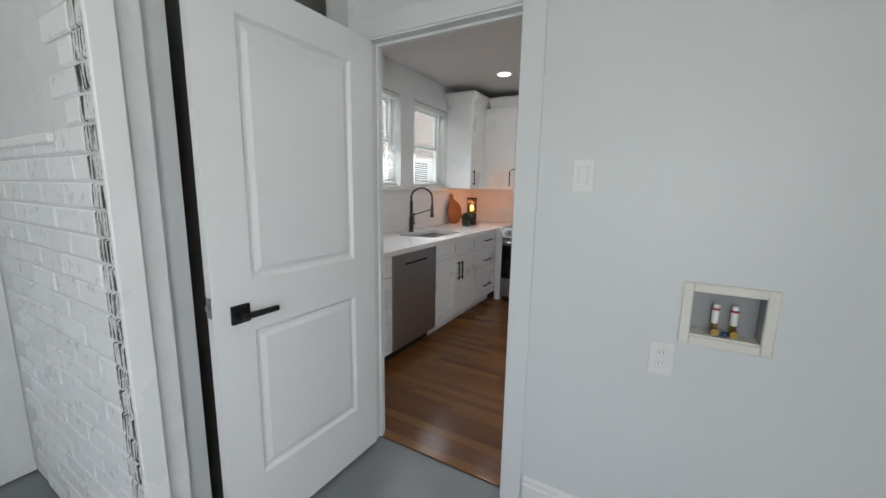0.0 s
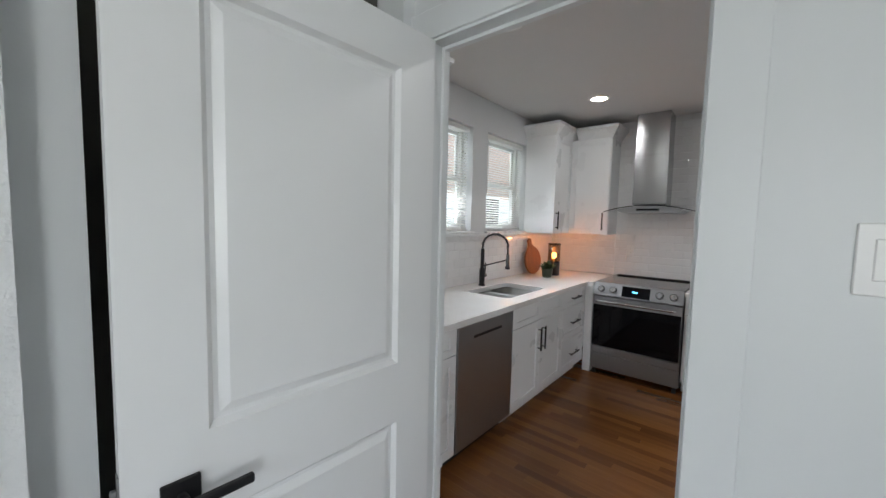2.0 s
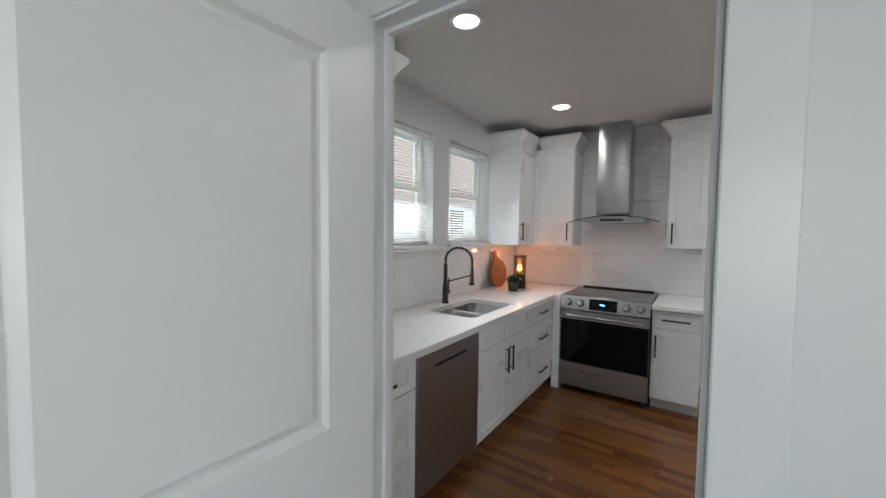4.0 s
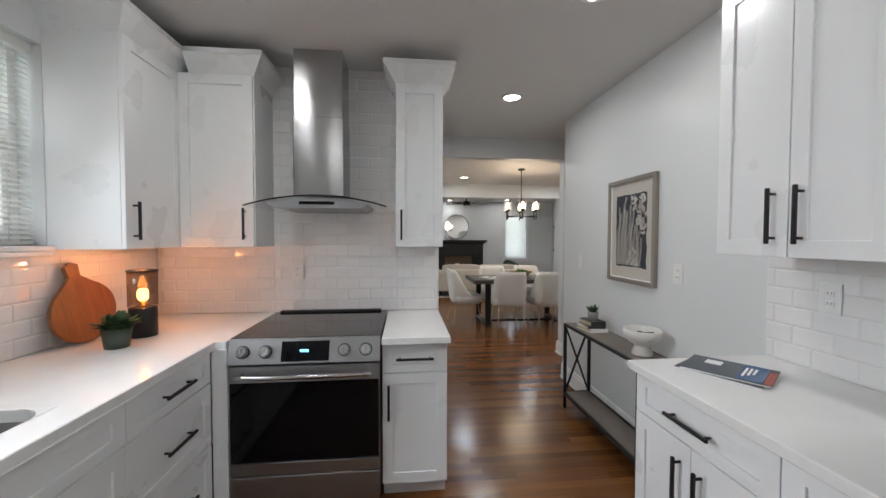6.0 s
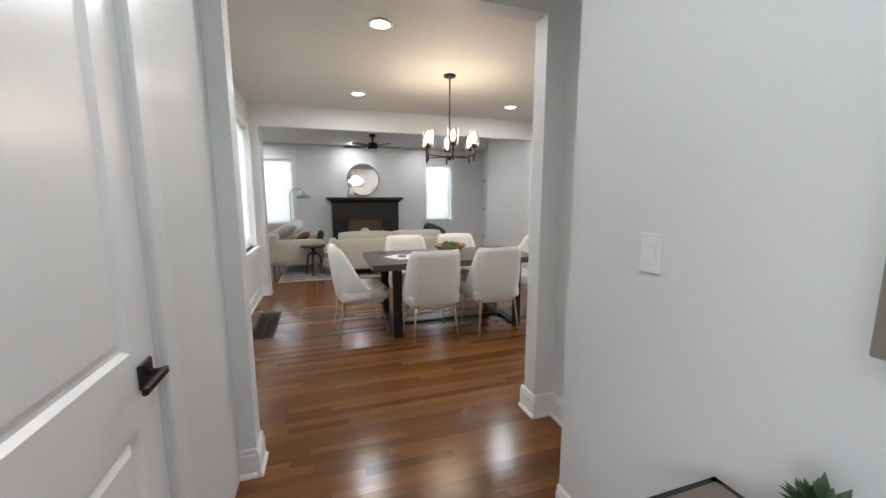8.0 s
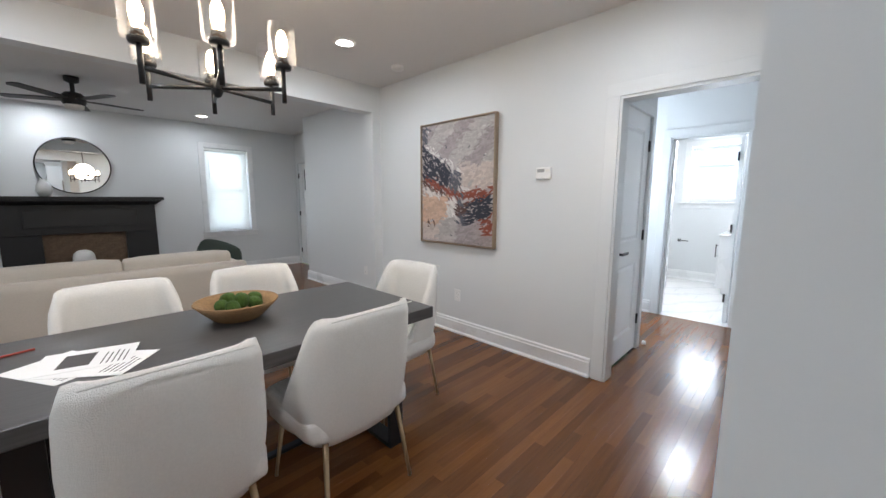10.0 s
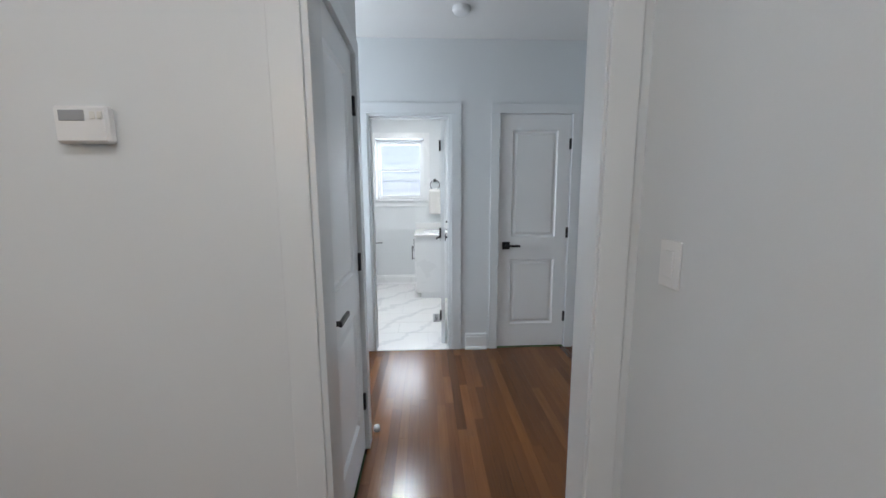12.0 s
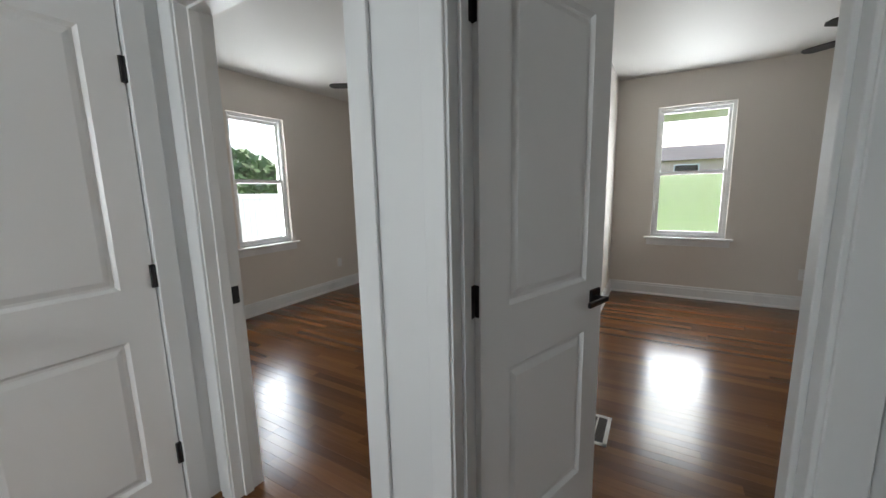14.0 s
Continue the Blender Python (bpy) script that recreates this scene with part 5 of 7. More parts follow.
for nm, z, w, d, h, rz, mm in (("book", 0.0, 0.20, 0.145, 0.028, 4, M_PAPER), ("book", 0.028, 0.185, 0.135, 0.018, -5, M_BOOKD), ("book", 0.046, 0.165, 0.125, 0.033, 6, M_BOOKD)):
    bk = thing(nm, "old cloth-bound book in a stack on the console", "book", (1.165, 5.90, _zt + 0.001 + z), 90 + rz, "books on the console")
    part("page_block", B((-w / 2 + 0.004, -d / 2 + 0.003, 0.002), (w / 2 - 0.003, d / 2 - 0.003, h - 0.002)), M_PAGES, bk)
    bm = box(bmesh.new(), (-w / 2, -d / 2, 0.0), (w / 2, d / 2, 0.002))
    box(bm, (-w / 2, -d / 2, h - 0.002), (w / 2, d / 2, h))
    box(bm, (-w / 2 - 0.001, -d / 2, 0.0), (-w / 2 + 0.002, d / 2, h))
    part("cover", bm, mm, bk)
su = thing("succulent", "small green succulent in a speckled grey pot on books", "plant", (1.175, 5.905, _zt + 0.080))
part("pot", L([(0, 0), (0.034, 0), (0.042, 0.062), (0.037, 0.062), (0.035, 0.05), (0, 0.05)], 18), M_CONCRETE, su)
part("leaves", leaf_burst(46, 0.05, 0.085, 8, (0, 0, 0.048), 0.2), M_GREEN, su)
bw = thing("pedestal_bowl", "white stoneware pedestal bowl filled with dark pebbles", "bowl", (1.165, 5.285, _zt + 0.001))
part("bowl", L([(0, 0), (0.058, 0), (0.060, 0.008), (0.046, 0.05), (0.046, 0.062), (0.080, 0.080), (0.106, 0.110), (0.111, 0.150), (0.105, 0.158), (0.096, 0.155), (0.092, 0.122), (0.068, 0.098), (0, 0.094)], 32), M_CERAMIC, bw)
_r = random.Random(4)
bm = bmesh.new()
for i in range(22):
    a, r = _r.uniform(0, 6.28), 0.06 * math.sqrt(_r.random())
    lathe(bm, [(0, -0.014), (0.012, -0.01), (0.018, 0), (0.012, 0.01), (0, 0.014)], 8, (r * math.cos(a), r * math.sin(a), 0.116 + _r.uniform(0, 0.018)))
part("pebbles", bm, M_STONE, bw)

# framed botanical print
pr = thing("framed_print", "framed navy botanical block print with pale leaves", "framed art", (1.33, 5.657, 1.492), -90)


def picture_frame(w, h, t, d):
    bm = bmesh.new()
    box(bm, (-w / 2, -d, -h / 2), (-w / 2 + t, 0, h / 2), 0.003)
    box(bm, (w / 2 - t, -d, -h / 2), (w / 2, 0, h / 2), 0.003)
    box(bm, (-w / 2 + t, -d, -h / 2), (w / 2 - t, 0, -h / 2 + t), 0.003)
    box(bm, (-w / 2 + t, -d, h / 2 - t), (w / 2 - t, 0, h / 2), 0.003)
    return bm


part("frame", picture_frame(0.551, 0.755, 0.030, 0.030), M_BRONZEF, pr)
part("fillet", picture_frame(0.491, 0.695, 0.007, 0.020), M_PAPER, pr, "cream inner fillet")
part("mount", B((-0.2385, -0.012, -0.3405), (0.2385, -0.004, 0.3405)), M_TAUPEMAT, pr)
_r = random.Random(12)
bm = bmesh.new()
_ed = []
for i in range(44):
    t = i / 44
    s = t * 4
    k, f = int(s), s - int(s)
    cs = [(-0.175, -0.26), (0.175, -0.26), (0.175, 0.26), (-0.175, 0.26)]
    a, b = cs[k], cs[(k + 1) % 4]
    _ed.append((a[0] + (b[0] - a[0]) * f + _r.uniform(-0.006, 0.006), a[1] + (b[1] - a[1]) * f + _r.uniform(-0.006, 0.006)))
prism(bm, _ed, "y", -0.0135, -0.0121)
part("print_ground", bm, M_NAVY, pr)
bm = bmesh.new()


def flat_leaf(bm, x, z, ang, ln, wd, y=-0.0148):
    ca, sa = math.cos(ang), math.sin(ang)
    pts = [(0, 0), (0.3, 0.9), (0.6, 0.95), (1, 0), (0.6, -0.95), (0.3, -0.9)]
    q = [(x + ca * u * ln - sa * v * wd / 2, z + sa * u * ln + ca * v * wd / 2) for u, v in pts]
    if all(abs(a) < 0.178 and abs(b) < 0.262 for a, b in q):
        prism(bm, q, "y", y, y + 0.001)


# conifer sprigs with upswept needles fill the left side and the foot
for stem in range(13):
    sx, lean, ln = -0.165 + 0.0225 * stem, _r.uniform(-0.02, 0.07), _r.uniform(0.026, 0.038)
    z0, z1 = (-0.25, _r.uniform(0.12, 0.25)) if stem < 8 else (-0.25, _r.uniform(-0.08, 0.06))
    k, z = 0, z0
    while z < z1:
        f = (z - z0) / (z1 - z0)
        x = sx + lean * f * f + 0.005 * math.sin(z * 30)
        flat_leaf(bm, x, z, radians(90 - 40 * lean), 0.020, 0.0034, -0.0144)
        for s in (-1, 1):
            a = radians(90 - s * _r.uniform(34, 58))
            m = ln * _r.uniform(0.75, 1.1) * (1 - 0.35 * f)
            flat_leaf(bm, x, z, a, m * 0.62, 0.0034, -0.0146)
            flat_leaf(bm, x + 0.52 * m * math.cos(a), z + 0.52 * m * math.sin(a), a + s * 0.5, m * 0.6, 0.0026, -0.0148)
        z += 0.0165
        k += 1
# broad leaves on arching twigs at the upper right, berries low down
for tx, tz, ang, n in ((0.165, -0.02, 122, 7), (0.17, 0.10, 140, 6), (0.16, 0.235, 215, 4), (0.06, 0.06, 20, 4)):
    x, z, a = tx, tz, radians(ang)
    for i in range(n):
        flat_leaf(bm, x, z, a, 0.034, 0.0045, -0.0152)
        for s in (-1, 1):
            flat_leaf(bm, x, z, a + s * _r.uniform(0.6, 1.0), _r.uniform(0.042, 0.06), _r.uniform(0.020, 0.028), -0.0154)
        x, z, a = x + 0.030 * math.cos(a), z + 0.030 * math.sin(a), a + _r.uniform(-0.18, 0.12)
    flat_leaf(bm, x, z, a, 0.05, 0.026, -0.0154)
for cx, cz in ((0.03, -0.13), (0.055, -0.15), (0.0, -0.20), (0.04, -0.215), (0.07, -0.205), (0.02, -0.235), (-0.03, -0.225), (0.085, -0.235), (0.06, -0.24), (0.0, -0.165)):
    q = [(cx + 0.0135 * math.cos(k * 0.7854), cz + 0.0145 * math.sin(k * 0.7854)) for k in range(8)]
    prism(bm, q, "y", -0.0158, -0.0148)
part("printed_leaves", bm, M_OATPRINT, pr)

# laundry wall box with two valves
lb = thing("washer_outlet_box", "recessed washer supply box with two brass valves", "valve box", (0.63, 2.25, 0.985))
part("trim", picture_frame(0.246, 0.210, 0.030, 0.010), M_CREAM, lb)
part("back", B((-0.0945, 0.066, -0.0775), (0.0945, 0.071, 0.0775)), M_GREYPL, lb)
bm = box(bmesh.new(), (-0.0945, -0.002, -0.0775), (-0.0915, 0.066, 0.0775))
box(bm, (0.0915, -0.002, -0.0775), (0.0945, 0.066, 0.0775))
box(bm, (-0.0915, -0.002, 0.0745), (0.0915, 0.066, 0.0775))
part("liner", bm, M_GREYPL, lb)
part("ledge", B((-0.0915, -0.002, -0.0775), (0.0915, 0.066, -0.0690)), M_CREAM, lb)
for x in (-0.024, 0.026):
    bm = lathe(bmesh.new(), [(0, -0.069), (0.013, -0.069), (0.013, -0.060), (0.009, -0.058), (0.009, -0.030), (0, -0.030)], 12, (x, 0.030, 0))
    tube(bm, [(x, 0.030, -0.052), (x, 0.004, -0.052)], 0.009, 10)
    tube(bm, [(x, 0.004, -0.052), (x, -0.004, -0.052)], 0.012, 6)
    part("valve", bm, M_BRASSV, lb, "brass valve")
    tg = part("arrestor", L([(0, -0.030), (0.0095, -0.030), (0.0105, -0.026), (0.0105, 0.030), (0.008, 0.034), (0, 0.034)], 14, (x, 0.030, 0)), M_WHITEPL, lb, "white labelled arrestor tube")
    part("print_band", L([(0.0108, 0.014), (0.0109, 0.022), (0.0108, 0.022)], 14, (x, 0.030, 0)), M_REDINK, tg, "red printed band")
part("blue_handle", B((-0.006, 0.000, -0.066), (0.010, 0.016, -0.050), 0.003), M_BLUE, lb, "blue valve handle")

# ---- lights and ceiling fixtures ----
# the last position, in the bathroom, is an added fitting for the fill lamp
_dl = [(x, y) for x, y in KITCHEN_LIGHTS + DINING_LIGHTS + LIVING_LIGHTS] + [(7.2, 8.5)]
first = None
for x, y in _dl:
    if first is None:
        first = thing("downlight", "round recessed ceiling downlight, lit", "ceiling light", (x, y, C), group="recessed downlights")
        part("trim_ring", L([(0.066, -0.001), (0.092, -0.001), (0.092, -0.006), (0.070, -0.012), (0.066, -0.008)], 28), M_WHITEPL, first)
        part("diffuser", L([(0, -0.007), (0.067, -0.007), (0.067, -0.002)], 28), M_LIT, first, "lit white diffuser")
    else:
        copy_thing(first, pose(x, y, C))
for nm, x, y in (("smoke_detector", 3.60, 10.5), ("smoke_detector", 5.55, 7.94)):
    sd = thing(nm, "white round smoke detector on the ceiling", "smoke detector", (x, y, C))
    part("housing", L([(0.062, 0), (0.062, -0.014), (0.054, -0.03), (0.03, -0.036), (0, -0.036)], 24), M_WHITEPL, sd)

ch = thing("chandelier", "black six-arm chandelier with lit bulbs in clear glass shades", "chandelier", (1.695, 9.345, 0))
part("canopy", L([(0, C), (0.062, C), (0.062, C - 0.018), (0.05, C - 0.026), (0, C - 0.026)], 24), M_BLACK, ch)
part("stem", T([(0, 0, C - 0.02), (0, 0, 1.79)], 0.0075, 10), M_BLACK, ch)
part("hub", L([(0, 1.765), (0.012, 1.77), (0.022, 1.79), (0.022, 1.83), (0.012, 1.84), (0, 1.84)], 16), M_BLACK, ch)
for k in range(6):
    a = radians(60 * k + 18)
    c, s = math.cos(a), math.sin(a)
    R = 0.27
    arm = part("arm", T([(0, 0, 1.805), (c * R, s * R, 1.805)], 0.009, 4), M_BLACK, ch)
    bm = T([(c * R, s * R, 1.75), (c * R, s * R, 1.90)], 0.0095, 8)
    lathe(bm, [(0, 1.885), (0.032, 1.885), (0.034, 1.90), (0.022, 1.915), (0.02, 1.93), (0, 1.93)], 14, (c * R, s * R, 0))
    part("socket", bm, M_BLACK, arm)
    part("bulb", L([(0, 1.93), (0.012, 1.935), (0.022, 1.97), (0.022, 2.0), (0.012, 2.03), (0, 2.04)], 12, (c * R, s * R, 0)), M_BULB, arm, "glowing tubular bulb")
    sh = part("shade", L([(0.03, 1.893), (0.052, 1.90), (0.054, 1.915), (0.054, 2.055), (0.0515, 2.055), (0.0515, 1.917), (0.03, 1.897)], 20, (c * R, s * R, 0)), M_SHADEGLASS, arm, "clear glass cylinder shade")
    sh.visible_shadow = False
_lp = new("chandelier_glow", bpy.data.lights.new("chandelier_glow", "POINT"))
_lp.data.energy, _lp.data.color, _lp.data.shadow_soft_size = 2.6, (1.0, 0.80, 0.60), 0.2
_lp.matrix_world = pose(1.695, 9.345, 2.0)


def ceiling_fan(at, rz, label, blades=5, R=0.60, m=M_BLACK):
    f = thing("ceiling_fan", label, "ceiling fan", at, rz, "ceiling fans")
    part("canopy", L([(0, 0), (0.065, 0), (0.06, -0.05), (0.02, -0.07), (0, -0.07)], 20), m, f)
    part("downrod", T([(0, 0, -0.05), (0, 0, -0.17)], 0.02, 10), m, f)
    part("motor", L([(0, -0.16), (0.07, -0.165), (0.10, -0.20), (0.10, -0.26), (0.085, -0.29), (0, -0.29)], 24), m, f)
    part("lens", L([(0.08, -0.29), (0.075, -0.325), (0.04, -0.335), (0, -0.338)], 20), M_CERAMIC, f, "pale light lens")
    for k in range(blades):
        bm = bmesh.new()
        pl = [(0.09, -0.035), (0.2, -0.06), (R - 0.03, -0.055), (R, -0.02), (R, 0.03), (R - 0.03, 0.06), (0.2, 0.06), (0.09, 0.035)]
        prism(bm, pl, "z", -0.004, 0.004)
        b = part("blade", bm, m, f)
        b.matrix_basis = pose(0, 0, -0.235, 0, 0, 360 / blades * k) @ pose(0, 0, 0, 5, 0, 0)
    return f


ceiling_fan((1.40, 13.25, C), 8, "black five-blade ceiling fan in the living room")
ceiling_fan((6.70, 4.55, C), 30, "dark ceiling fan in the bedroom")
ceiling_fan((2.97, 3.75, C), 32, "dark ceiling fan in the bedroom")

# ---- dining room ----
tb = thing("dining_table", "grey oak dining table with black steel loop legs", "dining table", (1.71, 9.435, 0))
_pw = 0.232
top = part("tabletop", B((-0.893, -0.445, 0.69), (0.893, 0.445, 0.752), 0.003), M_TABLE, tb)
for s in (-1, 1):
    x = s * 0.655
    bm = bmesh.new()
    box(bm, (x - 0.045, -0.40, 0.0), (x + 0.045, -0.378, 0.689), 0.002)
    box(bm, (x - 0.045, 0.378, 0.0), (x + 0.045, 0.40, 0.689), 0.002)
    box(bm, (x - 0.045, -0.378, 0.0), (x + 0.045, 0.378, 0.022), 0.002)
    box(bm, (x - 0.045, -0.378, 0.667), (x + 0.045, 0.378, 0.689), 0.002)
    part("leg", bm, M_BLACK, tb)
part("stretcher", B((-0.61, -0.02, 0.0), (0.61, 0.02, 0.02), 0.002), M_BLACK, tb)


def dining_chair(at, rz, label="cream upholstered dining chair with a wrapped back and bronze legs"):
    """Local front is +y. The shell wraps round the back and slopes down along the seat's sides."""
    c = thing("dining_chair", label, "dining chair", at, rz, "chairs round the table")
    n, m = 36, 10
    path = []
    hw, fy, by, cr = 0.268, 0.21, -0.24, 0.13
    segs = [((-hw, fy), (-hw, by + cr), 9), None, ((-hw + cr, by), (hw - cr, by), 10), None, ((hw, by + cr), (hw, fy), 9)]
    pts = []
    for i in range(10):
        pts.append((-hw, fy + (by + cr - fy) * i / 9))
    for i in range(1, 7):
        a = radians(180 + 90 * i / 7)
        pts.append((-hw + cr + cr * math.cos(a), by + cr + cr * math.sin(a)))
    for i in range(0, 9):
        pts.append((-hw + cr + (2 * hw - 2 * cr) * i / 8, by - 0.012 * math.sin(math.pi * i / 8)))
    for i in range(1, 7):
        a = radians(270 + 90 * i / 7)
        pts.append((hw - cr + cr * math.cos(a), by + cr + cr * math.sin(a)))
    for i in range(10):
        pts.append((hw, by + cr + (fy - by - cr) * i / 9))
    bm = bmesh.new()

    def topz(x, y):
        u = max(0.0, min(1.0, (y - (by + 0.05)) / 0.26))
        u = u * u * (3 - 2 * u)
        return 0.905 - 0.42 * u - 0.012 * abs(x)
    outer, inner = [], []
    cx = Vector((0, 0.0))
    for i, (x, y) in enumerate(pts):
        p, q = pts[max(0, i - 1)], pts[min(len(pts) - 1, i + 1)]
        tx, ty = q[0] - p[0], q[1] - p[1]
        ln = math.hypot(tx, ty)
        nx, ny = -ty / ln, tx / ln
        tz = topz(x, y)
        co, ci = [], []
        for k in range(m + 1):
            f = k / m
            z = 0.33 + (tz - 0.33) * f
            lean = -0.115 * max(0.0, (z - 0.42)) ** 1.0
            tap = 0.93 + 0.07 * min(1, (z - 0.345) / 0.18)
            tap2 = tap * (1 - 0.05 * max(0, (z - 0.62)) / 0.25)
            rnd = 0.018 * max(0, (f - 0.9) / 0.1) ** 2 * 0.8
            bot = 0.03 * max(0, (0.12 - f) / 0.12) ** 2
            co.append(bm.verts.new((x * tap2 + nx * (rnd + bot), y * tap + lean + ny * (rnd + bot), z)))
            th = 0.052 - rnd
            ci.append(bm.verts.new((x * tap2 + nx * th, y * tap + lean + ny * th, z - 0.004)))
        outer.append(co)
        inner.append(ci)
    for i in range(len(pts) - 1):
        for k in range(m):
            bm.faces.new((outer[i][k], outer[i + 1][k], outer[i + 1][k + 1], outer[i][k + 1])).smooth = True
            bm.faces.new((inner[i][k + 1], inner[i + 1][k + 1], inner[i + 1][k], inner[i][k])).smooth = True
        bm.faces.new((outer[i][m], outer[i + 1][m], inner[i + 1][m], inner[i][m])).smooth = True
        bm.faces.new((inner[i][0], inner[i + 1][0], outer[i + 1][0], outer[i][0])).smooth = True
    for e in (0, len(pts) - 1):
        for k in range(m):
            bm.faces.new((outer[e][k], outer[e][k + 1], inner[e][k + 1], inner[e][k])).smooth = True
    part("backrest", bm, M_FABRIC, c)
    part("seat", soft_box((-0.256, -0.21, 0.35), (0.256, 0.255, 0.485), 0.045, 0.012), M_FABRIC, c)
    pb = bmesh.new()
    tube(pb, [(-0.2, -0.292, 0.897), (0, -0.305, 0.902), (0.2, -0.292, 0.897)], 0.003, 6)
    part("piping", pb, M_FABRIC, c)
    for sx in (-1, 1):
        for sy, yy in ((-1, -0.19), (1, 0.18)):
            part("leg", T([(sx * 0.19, yy, 0.36), (sx * 0.222, yy + sy * 0.055, 0.012), (sx * 0.222, yy + sy * 0.055, 0.0)], [0.013, 0.0075, 0.009], 10), M_BRONZE, c, "slim bronze metal leg")
    return c


c0 = dining_chair((1.380, 9.035, 0), 0)
for x, y, rz in ((2.040, 9.055, 2), (1.36, 9.885, 180), (2.025, 9.895, 178), (0.725, 9.425, -84), (2.655, 9.475, 92)):
    copy_thing(c0, pose(x, y, 0, 0, 0, rz))

bk = thing("woven_bowl", "woven straw bowl of green moss balls on the table", "bowl", (1.77, 9.555, 0.753))
part("basket", L([(0, 0), (0.10, 0), (0.112, 0.008), (0.16, 0.055), (0.192, 0.088), (0.188, 0.094), (0.152, 0.062), (0.105, 0.018), (0, 0.014)], 36), M_BASKET, bk)
_r = random.Random(9)
for i in range(9):
    a, r = i * 2.4, 0.105 * math.sqrt((i + 0.4) / 9)
    f = single("moss_ball", soft_box((-0.036, -0.036, -0.032), (0.036, 0.036, 0.032), 0.031, 0.0, 5), M_MOSS, "fuzzy green moss ball in the straw bowl", "decoration", "moss balls in the bowl")
    f.matrix_world = pose(1.77 + r * math.cos(a), 9.555 + r * math.sin(a), 0.753 + 0.052 + 0.25 * max(0, r - 0.02) + (0.035 if i < 3 else 0.005), _r.uniform(0, 90), _r.uniform(0, 90), _r.uniform(0, 90))
for i, (x, y, rz) in enumerate(((1.15, 9.395, 30), (1.24, 9.335, 52), (1.21, 9.415, 75))):
    pa = thing("paper_sheet", "printed white paper sheet on the dining table", "paper", (x, y, 0.7525 + i * 0.0016), rz, "papers on the table")
    part("sheet", B((-0.108, -0.14, 0), (0.108, 0.14, 0.0012)), M_PAPER, pa)
    if i == 2:
        part("printed_picture", B((-0.07, -0.02, 0.0013), (0.06, 0.07, 0.0018)), M_INK, pa)
    for k in range(5):
        part("text_line", B((-0.08, -0.12 + k * 0.016, 0.0013), (0.03 + 0.01 * (k % 3), -0.116 + k * 0.016, 0.0017)), M_INK, pa)
pen = single("pen", T([(0.97, 9.655, 0.757), (1.07, 9.685, 0.757)], 0.0045, 8), M_REDINK, "red pen lying on the dining table", "pen")

pt = thing("abstract_painting", "large abstract painting in navy, rust and blush, oak frame", "painting", (3.895, 9.975, 1.50), -90)
part("frame", picture_frame(0.955, 1.19, 0.014, 0.050), M_OAKFRAME, pt)
part("canvas", B((-0.46, -0.036, -0.578), (0.46, -0.004, 0.578)), M_CANVAS, pt)


def oil_at(u, v):
    """Which oil lies at u across and v down the picture: a dark sweep falls from the upper left, rust and white under it, peach below."""
    top, low = 0.17 + 0.45 * u, 0.42 + 0.30 * u
    if u < 0.60 and v < 0.62:
        if top - 0.045 < v < top and 0.08 < u < 0.62:
            return 4
        if top <= v < low:
            return 0 if u < 0.42 else 1
        if low <= v < low + 0.085:
            return 2 if v < low + 0.055 else 3
        if low + 0.085 <= v < low + 0.16:
            return 4
    if u < 0.52 and v > 0.56:
        if 0.05 < u < 0.16 and 0.84 < v < 0.88:
            return 3
        if v < 0.86 and u < 0.40 and (u - 0.12) ** 2 / 0.07 + (v - 0.69) ** 2 / 0.035 < 1:
            return 5
        return 4 if v < 0.80 else (8 if u < 0.25 else 7)
    if v > 0.54 and u >= 0.50:
        ridge = 0.70 - 0.20 * (u - 0.5)
        if v < ridge - 0.10:
            return 4 if u < 0.72 else 8
        if v < ridge:
            return 2 if u > 0.62 else 1
        if v < ridge + 0.17:
            return 0 if u > 0.66 else (3 if v < ridge + 0.08 else 1)
        return 2 if u > 0.86 and v < 0.93 else 6
    if v > 0.56:
        return 1
    if u < 0.08 and v < 0.2:
        return 1
    if u > 0.55 and 0.34 < v < 0.54:
        return 8
    return 6 if (u * 1.7 + v * 2.3) % 0.9 < 0.42 else 7


_r = random.Random(31)
bm = bmesh.new()
for i in range(2300):
    u, v = _r.random(), _r.random()
    hue = oil_at(u + _r.gauss(0, 0.013), v + _r.gauss(0, 0.013))
    if _r.random() < 0.025:
        hue = _r.choice((4, 7, 1, 6))
    fall = hue in (0, 1, 2, 3, 4) and u < 0.62
    ang = radians(-48 if fall else 12) + _r.gauss(0, 0.38)
    ln, wd = _r.uniform(0.03, 0.10), _r.uniform(0.008, 0.022)
    if hue >= 5:
        ln, wd = ln * 1.3, wd * 1.7
    cx, cz, y = -0.445 + 0.89 * u, 0.563 - 1.126 * v, -0.0364 - i * 1.3e-6
    bend = _r.gauss(0, 0.25)
    rows = []
    for k in range(5):
        t = k / 4 - 0.5
        px, pz = t * ln, bend * ln * (t * t - 0.08)
        half = wd * (1 - (abs(t) * 1.7) ** 3 * 0.8) / 2
        row = []
        for q, lift in ((-1, 0.0), (0, 0.0007), (1, 0.0)):
            a, b = px, pz + q * half
            row.append(bm.verts.new((max(-0.457, min(0.457, cx + a * math.cos(ang) - b * math.sin(ang))), y - lift, max(-0.575, min(0.575, cz + a * math.sin(ang) + b * math.cos(ang))))))
        rows.append(row)
    for a, b in zip(rows, rows[1:]):
        for q in (0, 1):
            f = bm.faces.new((a[q], a[q + 1], b[q + 1], b[q]))
            f.material_index = hue
part("brushwork", bm, OILS, pt, "thick navy, rust, white and blush brush strokes")
